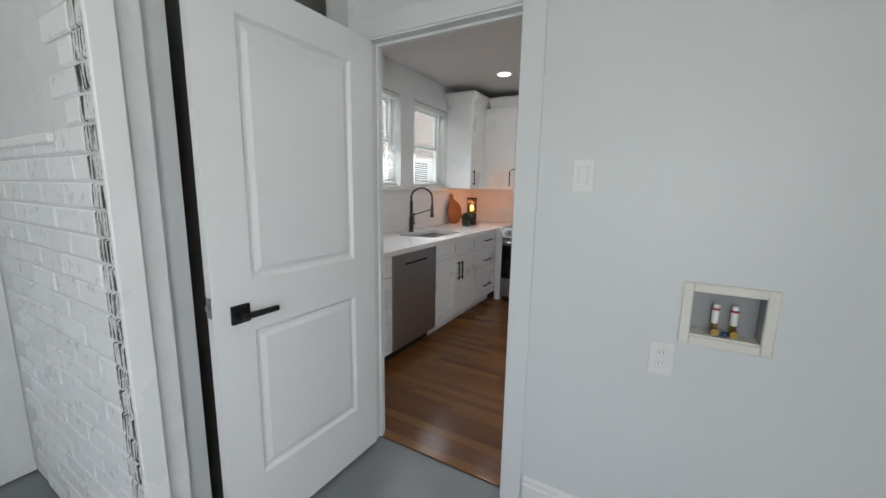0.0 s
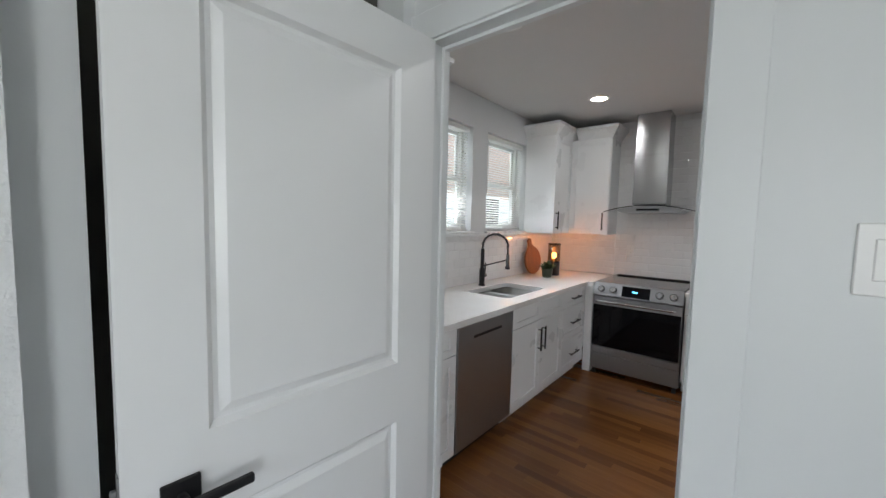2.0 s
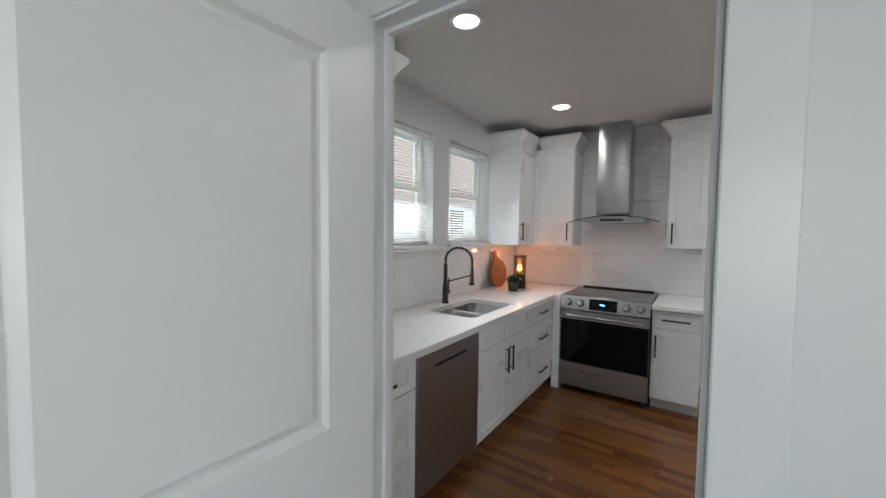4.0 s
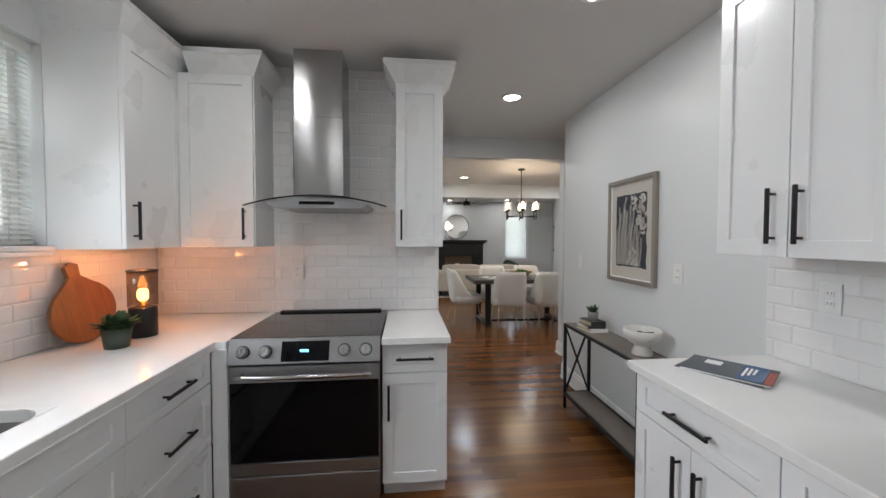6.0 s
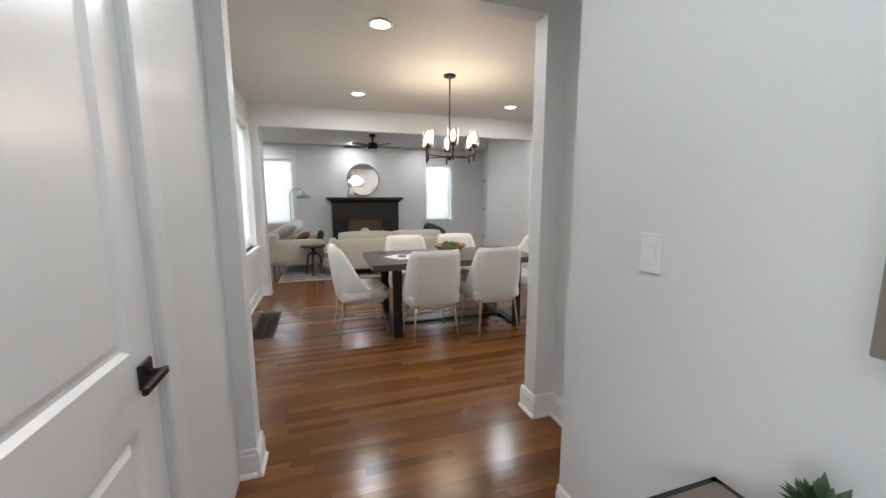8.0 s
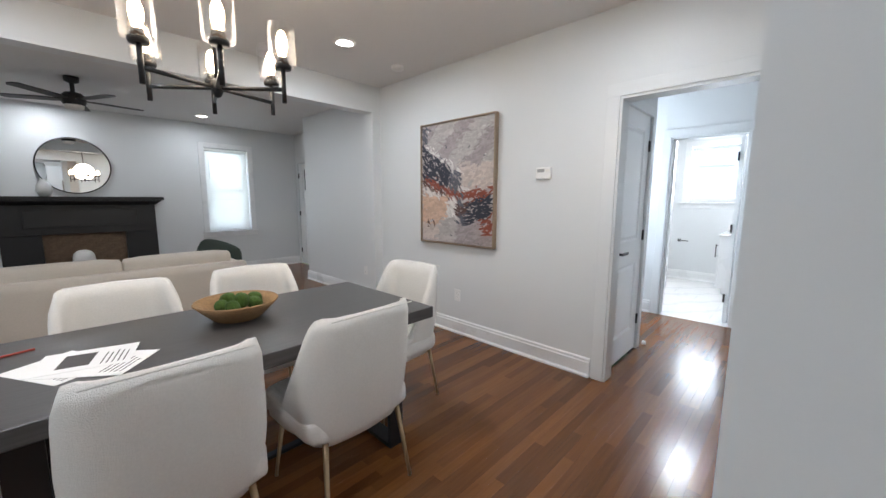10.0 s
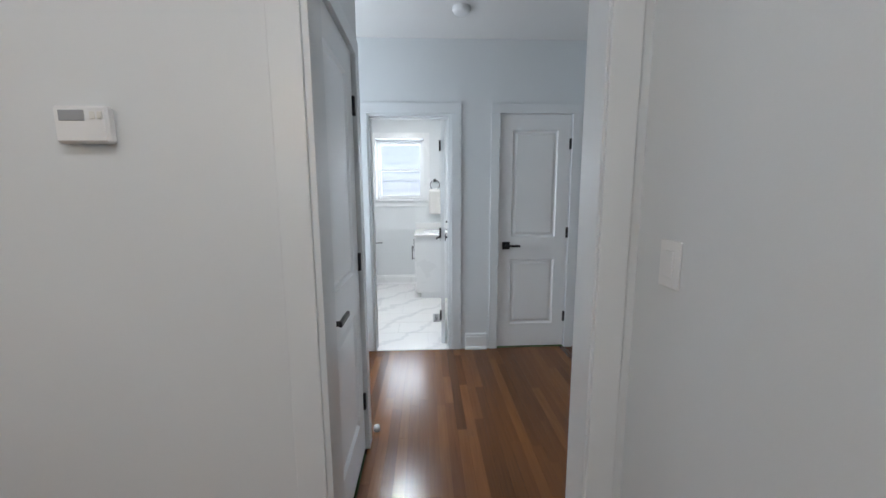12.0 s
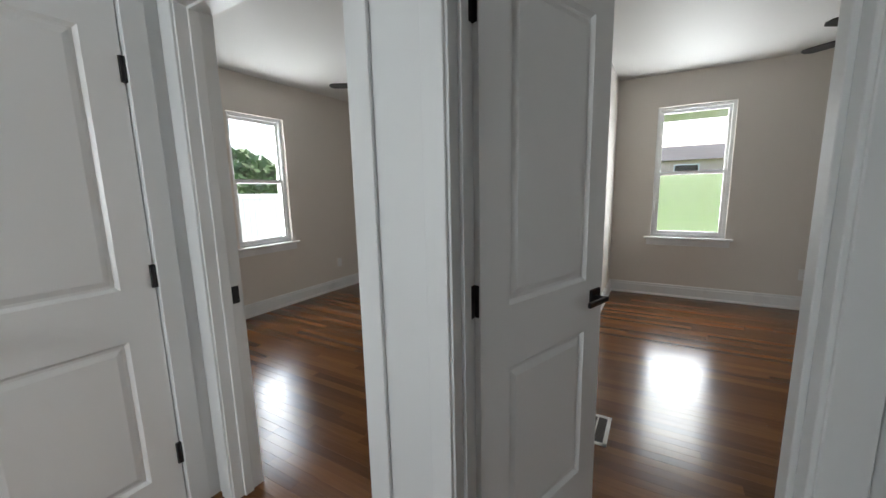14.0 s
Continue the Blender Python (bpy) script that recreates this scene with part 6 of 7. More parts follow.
th = thing("thermostat", "white wall thermostat with a small grey screen", "thermostat", (3.895, 9.045, 1.555), -90)
part("housing", B((-0.065, -0.028, -0.045), (0.065, 0, 0.045), 0.006), M_WHITEPL, th)
part("screen", B((-0.05, -0.0295, 0.008), (0.012, -0.0275, 0.034), 0.001), M_GREYPL, th, "grey display")
for k in range(2):
    part("button", B((0.025 + k * 0.018, -0.0305, 0.012), (0.037 + k * 0.018, -0.0275, 0.03), 0.001), M_CREAM, th)


def round_mirror(name, label, at, rz, r, m, d=0.03, t=0.018):
    o = thing(name, label, "mirror", at, rz, "round mirrors")
    bm = bmesh.new()
    N = 64
    prof = [(r, 0), (r, -d), (r - t, -d), (r - t, -0.006)]
    rings = [[bm.verts.new((q * math.cos(6.28318 * k / N), y, q * math.sin(6.28318 * k / N))) for k in range(N)] for q, y in prof]
    for a, b in zip(rings, rings[1:]):
        for k in range(N):
            bm.faces.new((a[k], a[(k + 1) % N], b[(k + 1) % N], b[k])).smooth = True
    part("frame", bm, m, o)
    bm = bmesh.new()
    v = [bm.verts.new(((r - t + 0.002) * math.cos(6.28318 * k / N), -0.010, (r - t + 0.002) * math.sin(6.28318 * k / N))) for k in range(N)]
    w = [bm.verts.new(((r - t + 0.002) * math.cos(6.28318 * k / N), -0.002, (r - t + 0.002) * math.sin(6.28318 * k / N))) for k in range(N)]
    bm.faces.new(v)
    bm.faces.new(w)
    for k in range(N):
        bm.faces.new((v[k], v[(k + 1) % N], w[(k + 1) % N], w[k]))
    part("glass", bm, M_MIRROR, o)
    return o


round_mirror("wall_mirror", "large round mirror with a brass frame", (2.828, 7.59, 1.46), 180, 0.359, M_BRASS, 0.018, 0.010)

rg = thing("floor_register", "brown metal floor register set in the boards", "floor vent", (-0.245, 9.87, 0.0))


def register(o, w, l, m, bars=None):
    bm = bmesh.new()
    box(bm, (-w / 2, -l / 2, 0.0), (-w / 2 + 0.02, l / 2, 0.006), 0.001)
    box(bm, (w / 2 - 0.02, -l / 2, 0.0), (w / 2, l / 2, 0.006), 0.001)
    box(bm, (-w / 2, -l / 2, 0.0), (w / 2, -l / 2 + 0.02, 0.006), 0.001)
    box(bm, (-w / 2, l / 2 - 0.02, 0.0), (w / 2, l / 2, 0.006), 0.001)
    part("frame", bm, m, o)
    part("pit", B((-w / 2 + 0.01, -l / 2 + 0.01, 0.0), (w / 2 - 0.01, l / 2 - 0.01, 0.0018)), M_RUBBER, o)
    k = int((l - 0.04) / 0.022)
    me = mesh_of(B((-w / 2 + 0.018, -0.0045, 0.0018), (w / 2 - 0.018, 0.0045, 0.005)), "bar", bars or m)
    for i in range(k):
        shared("bar", me, o, (0, -l / 2 + 0.03 + i * 0.022, 0))
    part("spine", B((-0.004, -l / 2 + 0.015, 0.0018), (0.004, l / 2 - 0.015, 0.0056)), m, o)


register(rg, 0.24, 0.84, M_CASTIRON)

# ---- living room ----
fp = thing("fireplace", "black painted wooden fireplace mantel with a brick firebox", "fireplace", (1.415, 15.1, 0))
part("mantel_shelf", B((-0.935, -0.26, 1.315), (0.935, 0.0, 1.365), 0.006), M_BLKWOOD, fp)
part("shelf_moulding", crown(bmesh.new(), -0.83, 0.83, -0.17, 0.0, 1.245, 1.314, 0.07, (1, 1, 1)), M_BLKWOOD, fp)
part("frieze", B((-0.82, -0.16, 0.84), (0.82, -0.02, 1.245), 0.004), M_BLKWOOD, fp)
part("frieze_panel", picture_frame(1.2, 0.26, 0.02, 0.012), M_BLKWOOD, fp).matrix_basis = pose(0, -0.16, 1.06)
for s in (-1, 1):
    part("pilaster", B((s * 0.82, -0.16, 0.0), (s * 0.44, -0.02, 0.84), 0.004), M_BLKWOOD, fp)
part("firebox", B((-0.44, -0.04, 0.0), (0.44, -0.012, 0.84)), M_FIREBRICK, fp, "tan brick firebox back")
me = mesh_of(B((-0.095, -0.006, -0.028), (0.095, 0.0, 0.028), 0.003), "brick", M_FIREBRICK)
for r in range(12):
    for k in range(4):
        x = -0.33 + 0.21 * k + (0.105 if r % 2 else 0)
        if abs(x) < 0.36:
            shared("brick", me, fp, (x, -0.040, 0.06 + r * 0.066))
part("hearth", B((-0.82, -0.55, 0.0), (0.82, -0.16, 0.022), 0.004), M_BLKWOOD, fp)
an = single("animal_figure", soft_box((-0.10, -0.07, 0.0), (0.10, 0.07, 0.26), 0.06, 0.02), M_CERAMIC, "pale ceramic animal figure before the firebox", "figurine")
an.matrix_world = pose(1.36, 14.80, 0.34)
st = single("log_stand", B((1.22, 14.72, 0.023), (1.50, 14.9, 0.34), 0.01), M_BLKWOOD, "black stand before the firebox", "stand")
round_mirror("mantel_mirror", "large round black-framed mirror above the mantel", (1.385, 15.1, 1.80), 0, 0.395, M_BLACK, 0.03, 0.014)
vs = single("vase", L([(0, 0), (0.05, 0), (0.085, 0.07), (0.07, 0.16), (0.03, 0.2), (0.035, 0.23), (0.03, 0.23), (0, 0.2)], 20), M_CUSHION, "pale grey vase on the mantel", "vase")
vs.matrix_world = pose(1.06, 14.95, 1.366)

sf = thing("sofa", "beige woven three-seat sofa with loose back cushions", "sofa", (1.55, 11.98, 0))
part("base", soft_box((-1.05, 0.06, 0.14), (1.05, 0.88, 0.40), 0.03, 0.004), M_SOFA, sf)
part("back", soft_box((-1.05, 0.0, 0.14), (1.05, 0.16, 0.66), 0.03, 0.006), M_SOFA, sf)
for s in (-1, 1):
    part("arm", soft_box((s * 1.07, 0.0, 0.14), (s * 0.93, 0.88, 0.62), 0.04, 0.006), M_SOFA, sf)
    part("seat_cushion", soft_box((0.0 if s > 0 else -0.92, 0.16, 0.40), (0.92 if s > 0 else 0.0, 0.90, 0.52), 0.045, 0.015), M_SOFA, sf)
    part("back_cushion", soft_box((0.005 if s > 0 else -0.92, 0.10, 0.50), (0.92 if s > 0 else -0.005, 0.28, 0.775), 0.045, 0.010), M_SOFA, sf)
    for y in (0.05, 0.82):
        part("leg", T([(s * 1.0, y, 0.15), (s * 1.01, y, 0.0)], [0.018, 0.012], 8), M_BLACK, sf)
pl = single("throw_pillow", soft_box((-0.22, -0.05, -0.20), (0.22, 0.05, 0.20), 0.05, 0.04), M_GREENPIL, "dark green pillow on the sofa", "pillow")
pl.matrix_world = pose(2.50, 12.64, 0.62, -32, 22, 0)

ac = thing("armchair", "cream upholstered armchair with loose cushions", "armchair", (-0.09, 13.05, 0), 90)
part("base", soft_box((-0.46, -0.45, 0.17), (0.46, 0.40, 0.42), 0.03, 0.005), M_SOFA, ac)
part("backrest", soft_box((-0.46, 0.28, 0.17), (0.46, 0.47, 0.74), 0.04, 0.01), M_SOFA, ac)
for s in (-1, 1):
    part("arm", soft_box((s * 0.47, -0.46, 0.17), (s * 0.34, 0.42, 0.62), 0.035, 0.006), M_SOFA, ac)
    for y in (-0.38, 0.38):
        part("leg", T([(s * 0.40, y, 0.18), (s * 0.42, y * 1.05, 0.0)], [0.016, 0.010], 8), M_BLACK, ac)
part("seat_cushion", soft_box((-0.33, -0.45, 0.42), (0.33, 0.28, 0.53), 0.045, 0.02), M_CUSHION, ac)
for nm, lab, m, p in (("throw_pillow", "pale grey linen pillow on the armchair", M_CUSHION, pose(-0.32, 12.92, 0.74, 60, 15, 80)), ("throw_pillow", "pale cream pillow on the armchair", M_CUSHION, pose(-0.20, 13.22, 0.78, 62, -20, 100)), ("throw_pillow", "small rust brown pillow on the armchair", M_RUST, pose(0.02, 12.92, 0.64, 60, 10, 95) @ Matrix.Diagonal((0.7, 0.8, 0.6, 1)))):
    o = single(nm, soft_box((-0.22, -0.05, -0.20), (0.22, 0.05, 0.20), 0.05, 0.04), m, lab, "pillow", "pillows on the armchair")
    o.matrix_world = p
bl = single("throw_blanket", soft_box((-0.06, -0.30, 0.0), (0.06, 0.30, 0.30), 0.05, 0.0), M_TEAL, "dark patterned throw over the chair's arm", "blanket")
bl.matrix_world = pose(0.28, 13.42, 0.40, 0, 12, 0)

stb = thing("side_table", "small black round side table on a turned pedestal", "side table", (0.20, 12.45, 0))
part("top", L([(0, 0.505), (0.20, 0.505), (0.215, 0.512), (0.215, 0.53), (0.20, 0.524), (0, 0.524)], 30), M_BLACK, stb)
part("pedestal", L([(0, 0.505), (0.06, 0.50), (0.03, 0.46), (0.022, 0.40), (0.05, 0.37), (0.0, 0.36)], 20), M_BLACK, stb)
for k in range(3):
    a = radians(120 * k + 25)
    part("leg", T([(0.03 * math.cos(a), 0.03 * math.sin(a), 0.40), (0.11 * math.cos(a), 0.11 * math.sin(a), 0.36), (0.15 * math.cos(a), 0.15 * math.sin(a), 0.15), (0.18 * math.cos(a), 0.18 * math.sin(a), 0.0)], [0.016, 0.015, 0.013, 0.012], 8), M_BLACK, stb)
al = thing("arc_floor_lamp", "brushed steel arc floor lamp with a dome shade", "floor lamp", (-0.29, 14.4, 0))
part("foot", L([(0, 0), (0.15, 0), (0.15, 0.02), (0, 0.025)], 28), M_STEEL, al)
_ap = [(0, 0, 0.02), (0, 0, 1.36)] + [(0.155 - 0.155 * math.cos(radians(a)), 0, 1.40 + 0.17 * math.sin(radians(a))) for a in range(0, 151, 15)]
part("stem", T(_ap, 0.010, 8), M_STEEL, al)
_ex, _ey, _ez = _ap[-1]
part("shade", L([(0.02, 0.04), (0.05, 0.03), (0.11, -0.02), (0.145, -0.09), (0.15, -0.13), (0.146, -0.13), (0.14, -0.09), (0.10, -0.02), (0.02, 0.02)], 28, (_ex, _ey, _ez)), M_STEEL, al, "brushed steel dome shade")

rug = thing("area_rug", "cream rug with black zigzag stripes under the sofa", "rug", (1.35, 13.1, 0.0))
part("ground", B((-1.7, -1.15, 0.0), (1.7, 1.15, 0.010), 0.003), M_RUGL, rug)
bm = bmesh.new()
for r in range(16):
    y = -1.10 + r * 0.14
    up = [(-1.66 + 0.083 * k, y + (0.05 if k % 2 else 0.0)) for k in range(41)]
    prism(bm, up + [(a, b + 0.045) for a, b in reversed(up)], "z", 0.0102, 0.0125)
part("zigzag_stripes", bm, M_RUGD, rug)

# ---- bathroom and bedrooms ----
tbm = thing("bathtub", "white alcove bathtub with a plain apron", "bathtub", (6.17, 8.98, 0))
bm = box(bmesh.new(), (0, 0, 0), (1.345, 0.03, 0.45), 0.006)
box(bm, (0, 0.03, 0.0), (1.345, 0.10, 0.45), 0.006)
box(bm, (0, 0.70, 0.0), (1.345, 0.815, 0.45), 0.006)
box(bm, (0, 0.10, 0.0), (1.345, 0.70, 0.10), 0.006)
part("shell", bm, M_WHITEPL, tbm)
vn = thing("vanity", "white bathroom vanity with a quartz top", "vanity", (7.70, 8.335, 0), 0)
part("body", B((0, -0.62, 0.08), (0.845, 0, 0.83), 0.002), M_CAB, vn)
part("plinth", B((0.02, -0.6, 0.0), (0.845, -0.06, 0.08)), M_CAB, vn)
part("vanity_top", B((-0.02, -0.63, 0.832), (0.848, 0.025, 0.862), 0.003), M_QUARTZ, vn)
part("backsplash", B((0.83, -0.63, 0.863), (0.848, 0.02, 0.96), 0.002), M_QUARTZ, vn)
for k in range(2):
    f = part("door", shaker(0.0, 0.42, 0.10, 0.82), M_CAB, vn)
    f.matrix_basis = pose(0.42 + k * 0.42, 0.021, 0, 0, 0, 180)
    pull(f, 0.38 if k == 0 else 0.04, 0.62, 0.19, True)
part("basin", L([(0.19, 0.8635), (0.17, 0.868), (0.15, 0.8645), (0, 0.8642)], 28, (0.42, -0.3, 0), sx=1.1), M_WHITEPL, vn)
part("tap", T([(0.42, -0.55, 0.863), (0.42, -0.55, 1.0), (0.42, -0.50, 1.03), (0.42, -0.42, 1.0)], 0.011, 8), M_PULL, vn, "black basin tap")
to = thing("toilet", "white ceramic toilet with a tank", "toilet", (8.15, 9.40, 0))
part("pan", L([(0, 0), (0.11, 0), (0.10, 0.15), (0.17, 0.33), (0.185, 0.38), (0, 0.38)], 24, sx=1.25), M_WHITEPL, to)
part("seat", L([(0, 0.382), (0.19, 0.382), (0.195, 0.40), (0.18, 0.412), (0, 0.412)], 24, sx=1.25), M_WHITEPL, to)
part("tank", soft_box((0.20, -0.21, 0.38), (0.39, 0.21, 0.76), 0.03, 0.004), M_WHITEPL, to)
tp = thing("paper_holder", "black toilet paper holder on the wall", "paper holder", (8.55, 9.01, 0.66), 90)
bm = B((-0.025, -0.008, -0.025), (0.025, 0.0, 0.025), 0.002)
bm2 = T([(0, 0, 0), (0, 0.055, 0), (-0.14, 0.055, 0)], 0.007, 8)
part("plate", bm, M_PULL, tp)
part("arm", bm2, M_PULL, tp)
tr = thing("towel_ring", "black towel ring with a hanging white towel", "towel ring", (8.47, 8.06, 1.60))
part("ring", T([(0.0, 0.07 * math.sin(radians(a)), -0.07 + 0.07 * math.cos(radians(a))) for a in range(0, 361, 20)], 0.005, 6), M_PULL, tr)
part("mount", B((-0.0, -0.02, -0.02), (0.078, 0.02, 0.02), 0.002), M_PULL, tr)
part("towel", soft_box((-0.03, -0.09, -0.50), (0.03, 0.09, -0.13), 0.02, 0.004), M_FABRIC, tr, "white hand towel")
rg2 = thing("floor_register", "grey metal floor register in the marble tiles", "floor vent", (6.90, 8.07, 0.0), 90)
register(rg2, 0.12, 0.26, M_GREYPL)
rg3 = thing("floor_register", "cream metal floor register in the bedroom boards", "floor vent", (4.60, 5.54, 0.0), 0)
register(rg3, 0.14, 0.28, M_CREAM, M_CASTIRON)
dst = single("door_stop", L([(0, 0), (0.018, 0), (0.016, 0.03), (0, 0.034)], 14), M_WHITEPL, "small white door stop on the floor", "door stop")
dst.matrix_world = pose(4.90, 8.50, 0.0)

# ---- outside ----
vs, fs = [], []
N = 64
for i in range(N + 1):
    for j in range(N + 1):
        x, y = -120 + 240 * i / N, -120 + 240 * j / N
        t = max(0.0, min(1.0, (-y - 7) / 20))
        vs.append((x, y, -0.45 + 2.6 * t * t * (3 - 2 * t)))
fs = [(i * (N + 1) + j, (i + 1) * (N + 1) + j, (i + 1) * (N + 1) + j + 1, i * (N + 1) + j + 1) for i in range(N) for j in range(N)]
_me = bpy.data.meshes.new("ground")
_me.from_pydata(vs, [], fs)
_me.materials.append(M_GRASS)
tagged(new("ground", _me), "green lawn rising behind the house", "ground", kind="structure")



def neighbour(label, x0, y0, x1, y1, h, m, face, wins):
    o = thing("neighbour_house", label, "house")
    part("wall", B((x0, y0, -0.55), (x1, y1, h)), m, o)
    cy, cx = (y0 + y1) / 2, (x0 + x1) / 2
    bm = bmesh.new()
    if face == "x":
        prism(bm, [(x0 - 0.5, h), (x1 + 0.5, h), (cx, h + (x1 - x0) * 0.32)], "y", y0 - 0.4, y1 + 0.4)
    else:
        prism(bm, [(y0 - 0.5, h), (y1 + 0.5, h), (cy, h + (y1 - y0) * 0.32)], "x", x0 - 0.4, x1 + 0.4)
    part("roof", bm, M_ROOF, o)
    for a, b in wins:
        w = part("window", B(a, b), M_VINYL, o)
        c = [(p + q) / 2 for p, q in zip(a, b)]
        s = [abs(p - q) / 2 - (0.08 if abs(p - q) > 0.2 else -0.02) for p, q in zip(a, b)]
        part("pane", B([p - q for p, q in zip(c, s)], [p + q for p, q in zip(c, s)]), M_BLKGLASS, w)
    return o


nh = neighbour("white sided house next door with an orange brick gable", -13.5, -4.0, -5.6, 20, 5.2, M_SIDING, "x", [((-5.65, 3.6, 0.9), (-5.55, 4.4, 2.0)), ((-5.65, 6.6, 0.9), (-5.55, 7.4, 2.2)), ((-5.65, 9.6, 0.9), (-5.55, 10.4, 2.2))])
part("brick_band", B((-5.70, -4.0, 2.15), (-5.58, 20, 5.2)), M_PEACHBRICK, nh, "orange brick upper wall")
me = mesh_of(prism(bmesh.new(), [(-5.60, 0.0), (-5.575, 0.0), (-5.59, 0.17), (-5.60, 0.17)], "y", -3.9, 19.9), "siding_board", M_SIDING)
for i in range(15):
    shared("siding_board", me, nh, (0, 0, -0.4 + i * 0.17))
nh2 = neighbour("pale grey sided garage beside the bathroom window", 11.0, 7.0, 15.0, 14.0, 3.2, M_GARAGE, "x", [])
me = mesh_of(prism(bmesh.new(), [(11.0, 0.0), (10.97, 0.0), (10.99, 0.19), (11.0, 0.19)], "y", 7.0, 14.0), "siding_board", M_GARAGE)
for i in range(18):
    shared("siding_board", me, nh2, (0, 0, -0.4 + i * 0.19))
neighbour("low pale brick house across the lawn", -6.0, -36.5, 16.0, -32.0, 3.55, M_PEACHBRICK, "y", [((1.5, -32.05, 2.3), (3.4, -31.95, 3.2)), ((5.0, -32.05, 2.3), (7.2, -31.95, 3.2)), ((9, -32.05, 2.3), (11, -31.95, 3.2))])
fence = thing("fence", "white vinyl privacy fence", "fence")
me = mesh_of(B((-0.012, -0.078, 0), (0.012, 0.078, 1.83), 0.003), "fence_board", M_SIDING)
for i in range(60):
    shared("fence_board", me, fence, (14.0, -3.0 + i * 0.16, -0.45))
part("rail", B((13.97, -3.1, 1.24), (14.03, 6.6, 1.34), 0.004), M_SIDING, fence)
pln = thing("planter_ring", "round brick planter ring on the lawn", "planter", (5.2, -3.2, -0.45))
me = mesh_of(B((-0.1, -0.06, 0), (0.1, 0.06, 0.09), 0.006), "brick", M_ORANGEBRICK)
for r in range(5):
    for k in range(32):
        a = 360 / 32 * (k + 0.5 * (r % 2))
        shared("brick", me, pln, (1.15 * math.cos(radians(a)), 1.15 * math.sin(radians(a)), r * 0.095), a + 90)


def tree(at, h, r, seed, n=900):
    rnd = random.Random(seed)
    t = thing("tree", "leafy green tree beyond the house", "tree", at, 0, "trees outside")
    bm = T([(0, 0, 0), (0.05, 0.03, h * 0.3), (0, 0, h * 0.55), (0.1, 0, h * 0.9)], [0.2, 0.15, 0.1, 0.03], 8)
    for k in range(7):
        a = k * 2.4
        z = h * (0.35 + 0.07 * k)
        tube(bm, [(0, 0, z), (0.5 * r * math.cos(a), 0.5 * r * math.sin(a), z + 0.12 * h), (0.85 * r * math.cos(a), 0.85 * r * math.sin(a), z + 0.18 * h)], [0.07, 0.04, 0.015], 6)
    part("trunk", bm, M_BARK, t)
    vs, fs = [], []
    for i in range(n):
        a, u = rnd.uniform(0, 6.283), rnd.random()
        rr = r * math.sqrt(rnd.uniform(0.15, 1)) * math.sin(math.pi * (0.12 + 0.85 * u)) * (0.75 + 0.35 * math.sin(3 * a + 5 * u))
        c = Vector((rr * math.cos(a), rr * math.sin(a), h * (0.28 + 0.75 * u)))
        for k in range(4):
            d = Vector((rnd.uniform(-1, 1), rnd.uniform(-1, 1), rnd.uniform(-1, 1))).normalized() * 0.24
            e = d.orthogonal().normalized() * 0.12
            o = c + Vector((rnd.uniform(-0.2, 0.2), rnd.uniform(-0.2, 0.2), rnd.uniform(-0.2, 0.2)))
            b = len(vs)
            vs += [o - d, o + e, o + d, o - e]
            fs.append((b, b + 1, b + 2, b + 3))
    me = bpy.data.meshes.new("crown")
    me.from_pydata([tuple(v) for v in vs], [], fs)
    me.materials.append(M_FOLIAGE)
    o = new("crown", me)
    o.parent = t


tree((19.0, 1.2, -0.45), 4.6, 1.5, 1)
tree((21.5, 3.2, -0.45), 3.4, 2.2, 2)
tree((20.0, -2.0, -0.45), 3.4, 2.4, 3)
tree((22.0, 6.5, -0.45), 3.3, 2.4, 6)
tree((-3.5, -20.0, -0.45), 7.5, 3.0, 4)
tree((10.0, -22.0, -0.45), 7.0, 3.0, 5)

# ---- pieces: tiles, bricks, floor strips ----


def tile_mesh(w, h, t=0.0055, bev=0.0075):
    bm = bmesh.new()
    a = [bm.verts.new(p) for p in ((0, 0, 0), (w, 0, 0), (w, 0, h), (0, 0, h))]
    b = [bm.verts.new(p) for p in ((0, -t * 0.62, 0), (w, -t * 0.62, 0), (w, -t * 0.62, h), (0, -t * 0.62, h))]
    c = [bm.verts.new(p) for p in ((bev, -t, bev), (w - bev, -t, bev), (w - bev, -t, h - bev), (bev, -t, h - bev))]
    for p, q in ((a, b), (b, c)):
        for k in range(4):
            bm.faces.new((p[k], p[(k + 1) % 4], q[(k + 1) % 4], q[k]))
    bm.faces.new(c)
    return mesh_of(bm, "tile", M_TILE)


TW, TH, GAP = 0.1525, 0.0768, 0.0012
_tiles = {}


def tile_wall(backing, parent_pose, spans):
    """Running-bond bevelled tiles; spans are (u0, u1, z0, z1) in the wall's own plane, u to the right, facing -y."""
    for u0, u1, z0, z1 in spans:
        r = 0
        z = 0.917
        while z + 0.02 < z1:
            zt = min(z + TH, z1)
            if zt > z0 + 0.01:
                zb = max(z, z0)
                u = -6.0 + (TW + GAP) / 2 * (r % 2)
                while u < u1:
                    a, b = max(u, u0), min(u + TW, u1)
                    if b - a > 0.022 and zt - zb > 0.022:
                        key = (round(b - a, 3), round(zt - zb, 3))
                        if key not in _tiles:
                            _tiles[key] = tile_mesh(*key)
                        shared("tile", _tiles[key], backing, (a, 0, zb))
                    u += TW + GAP
            z += TH + GAP
            r += 1


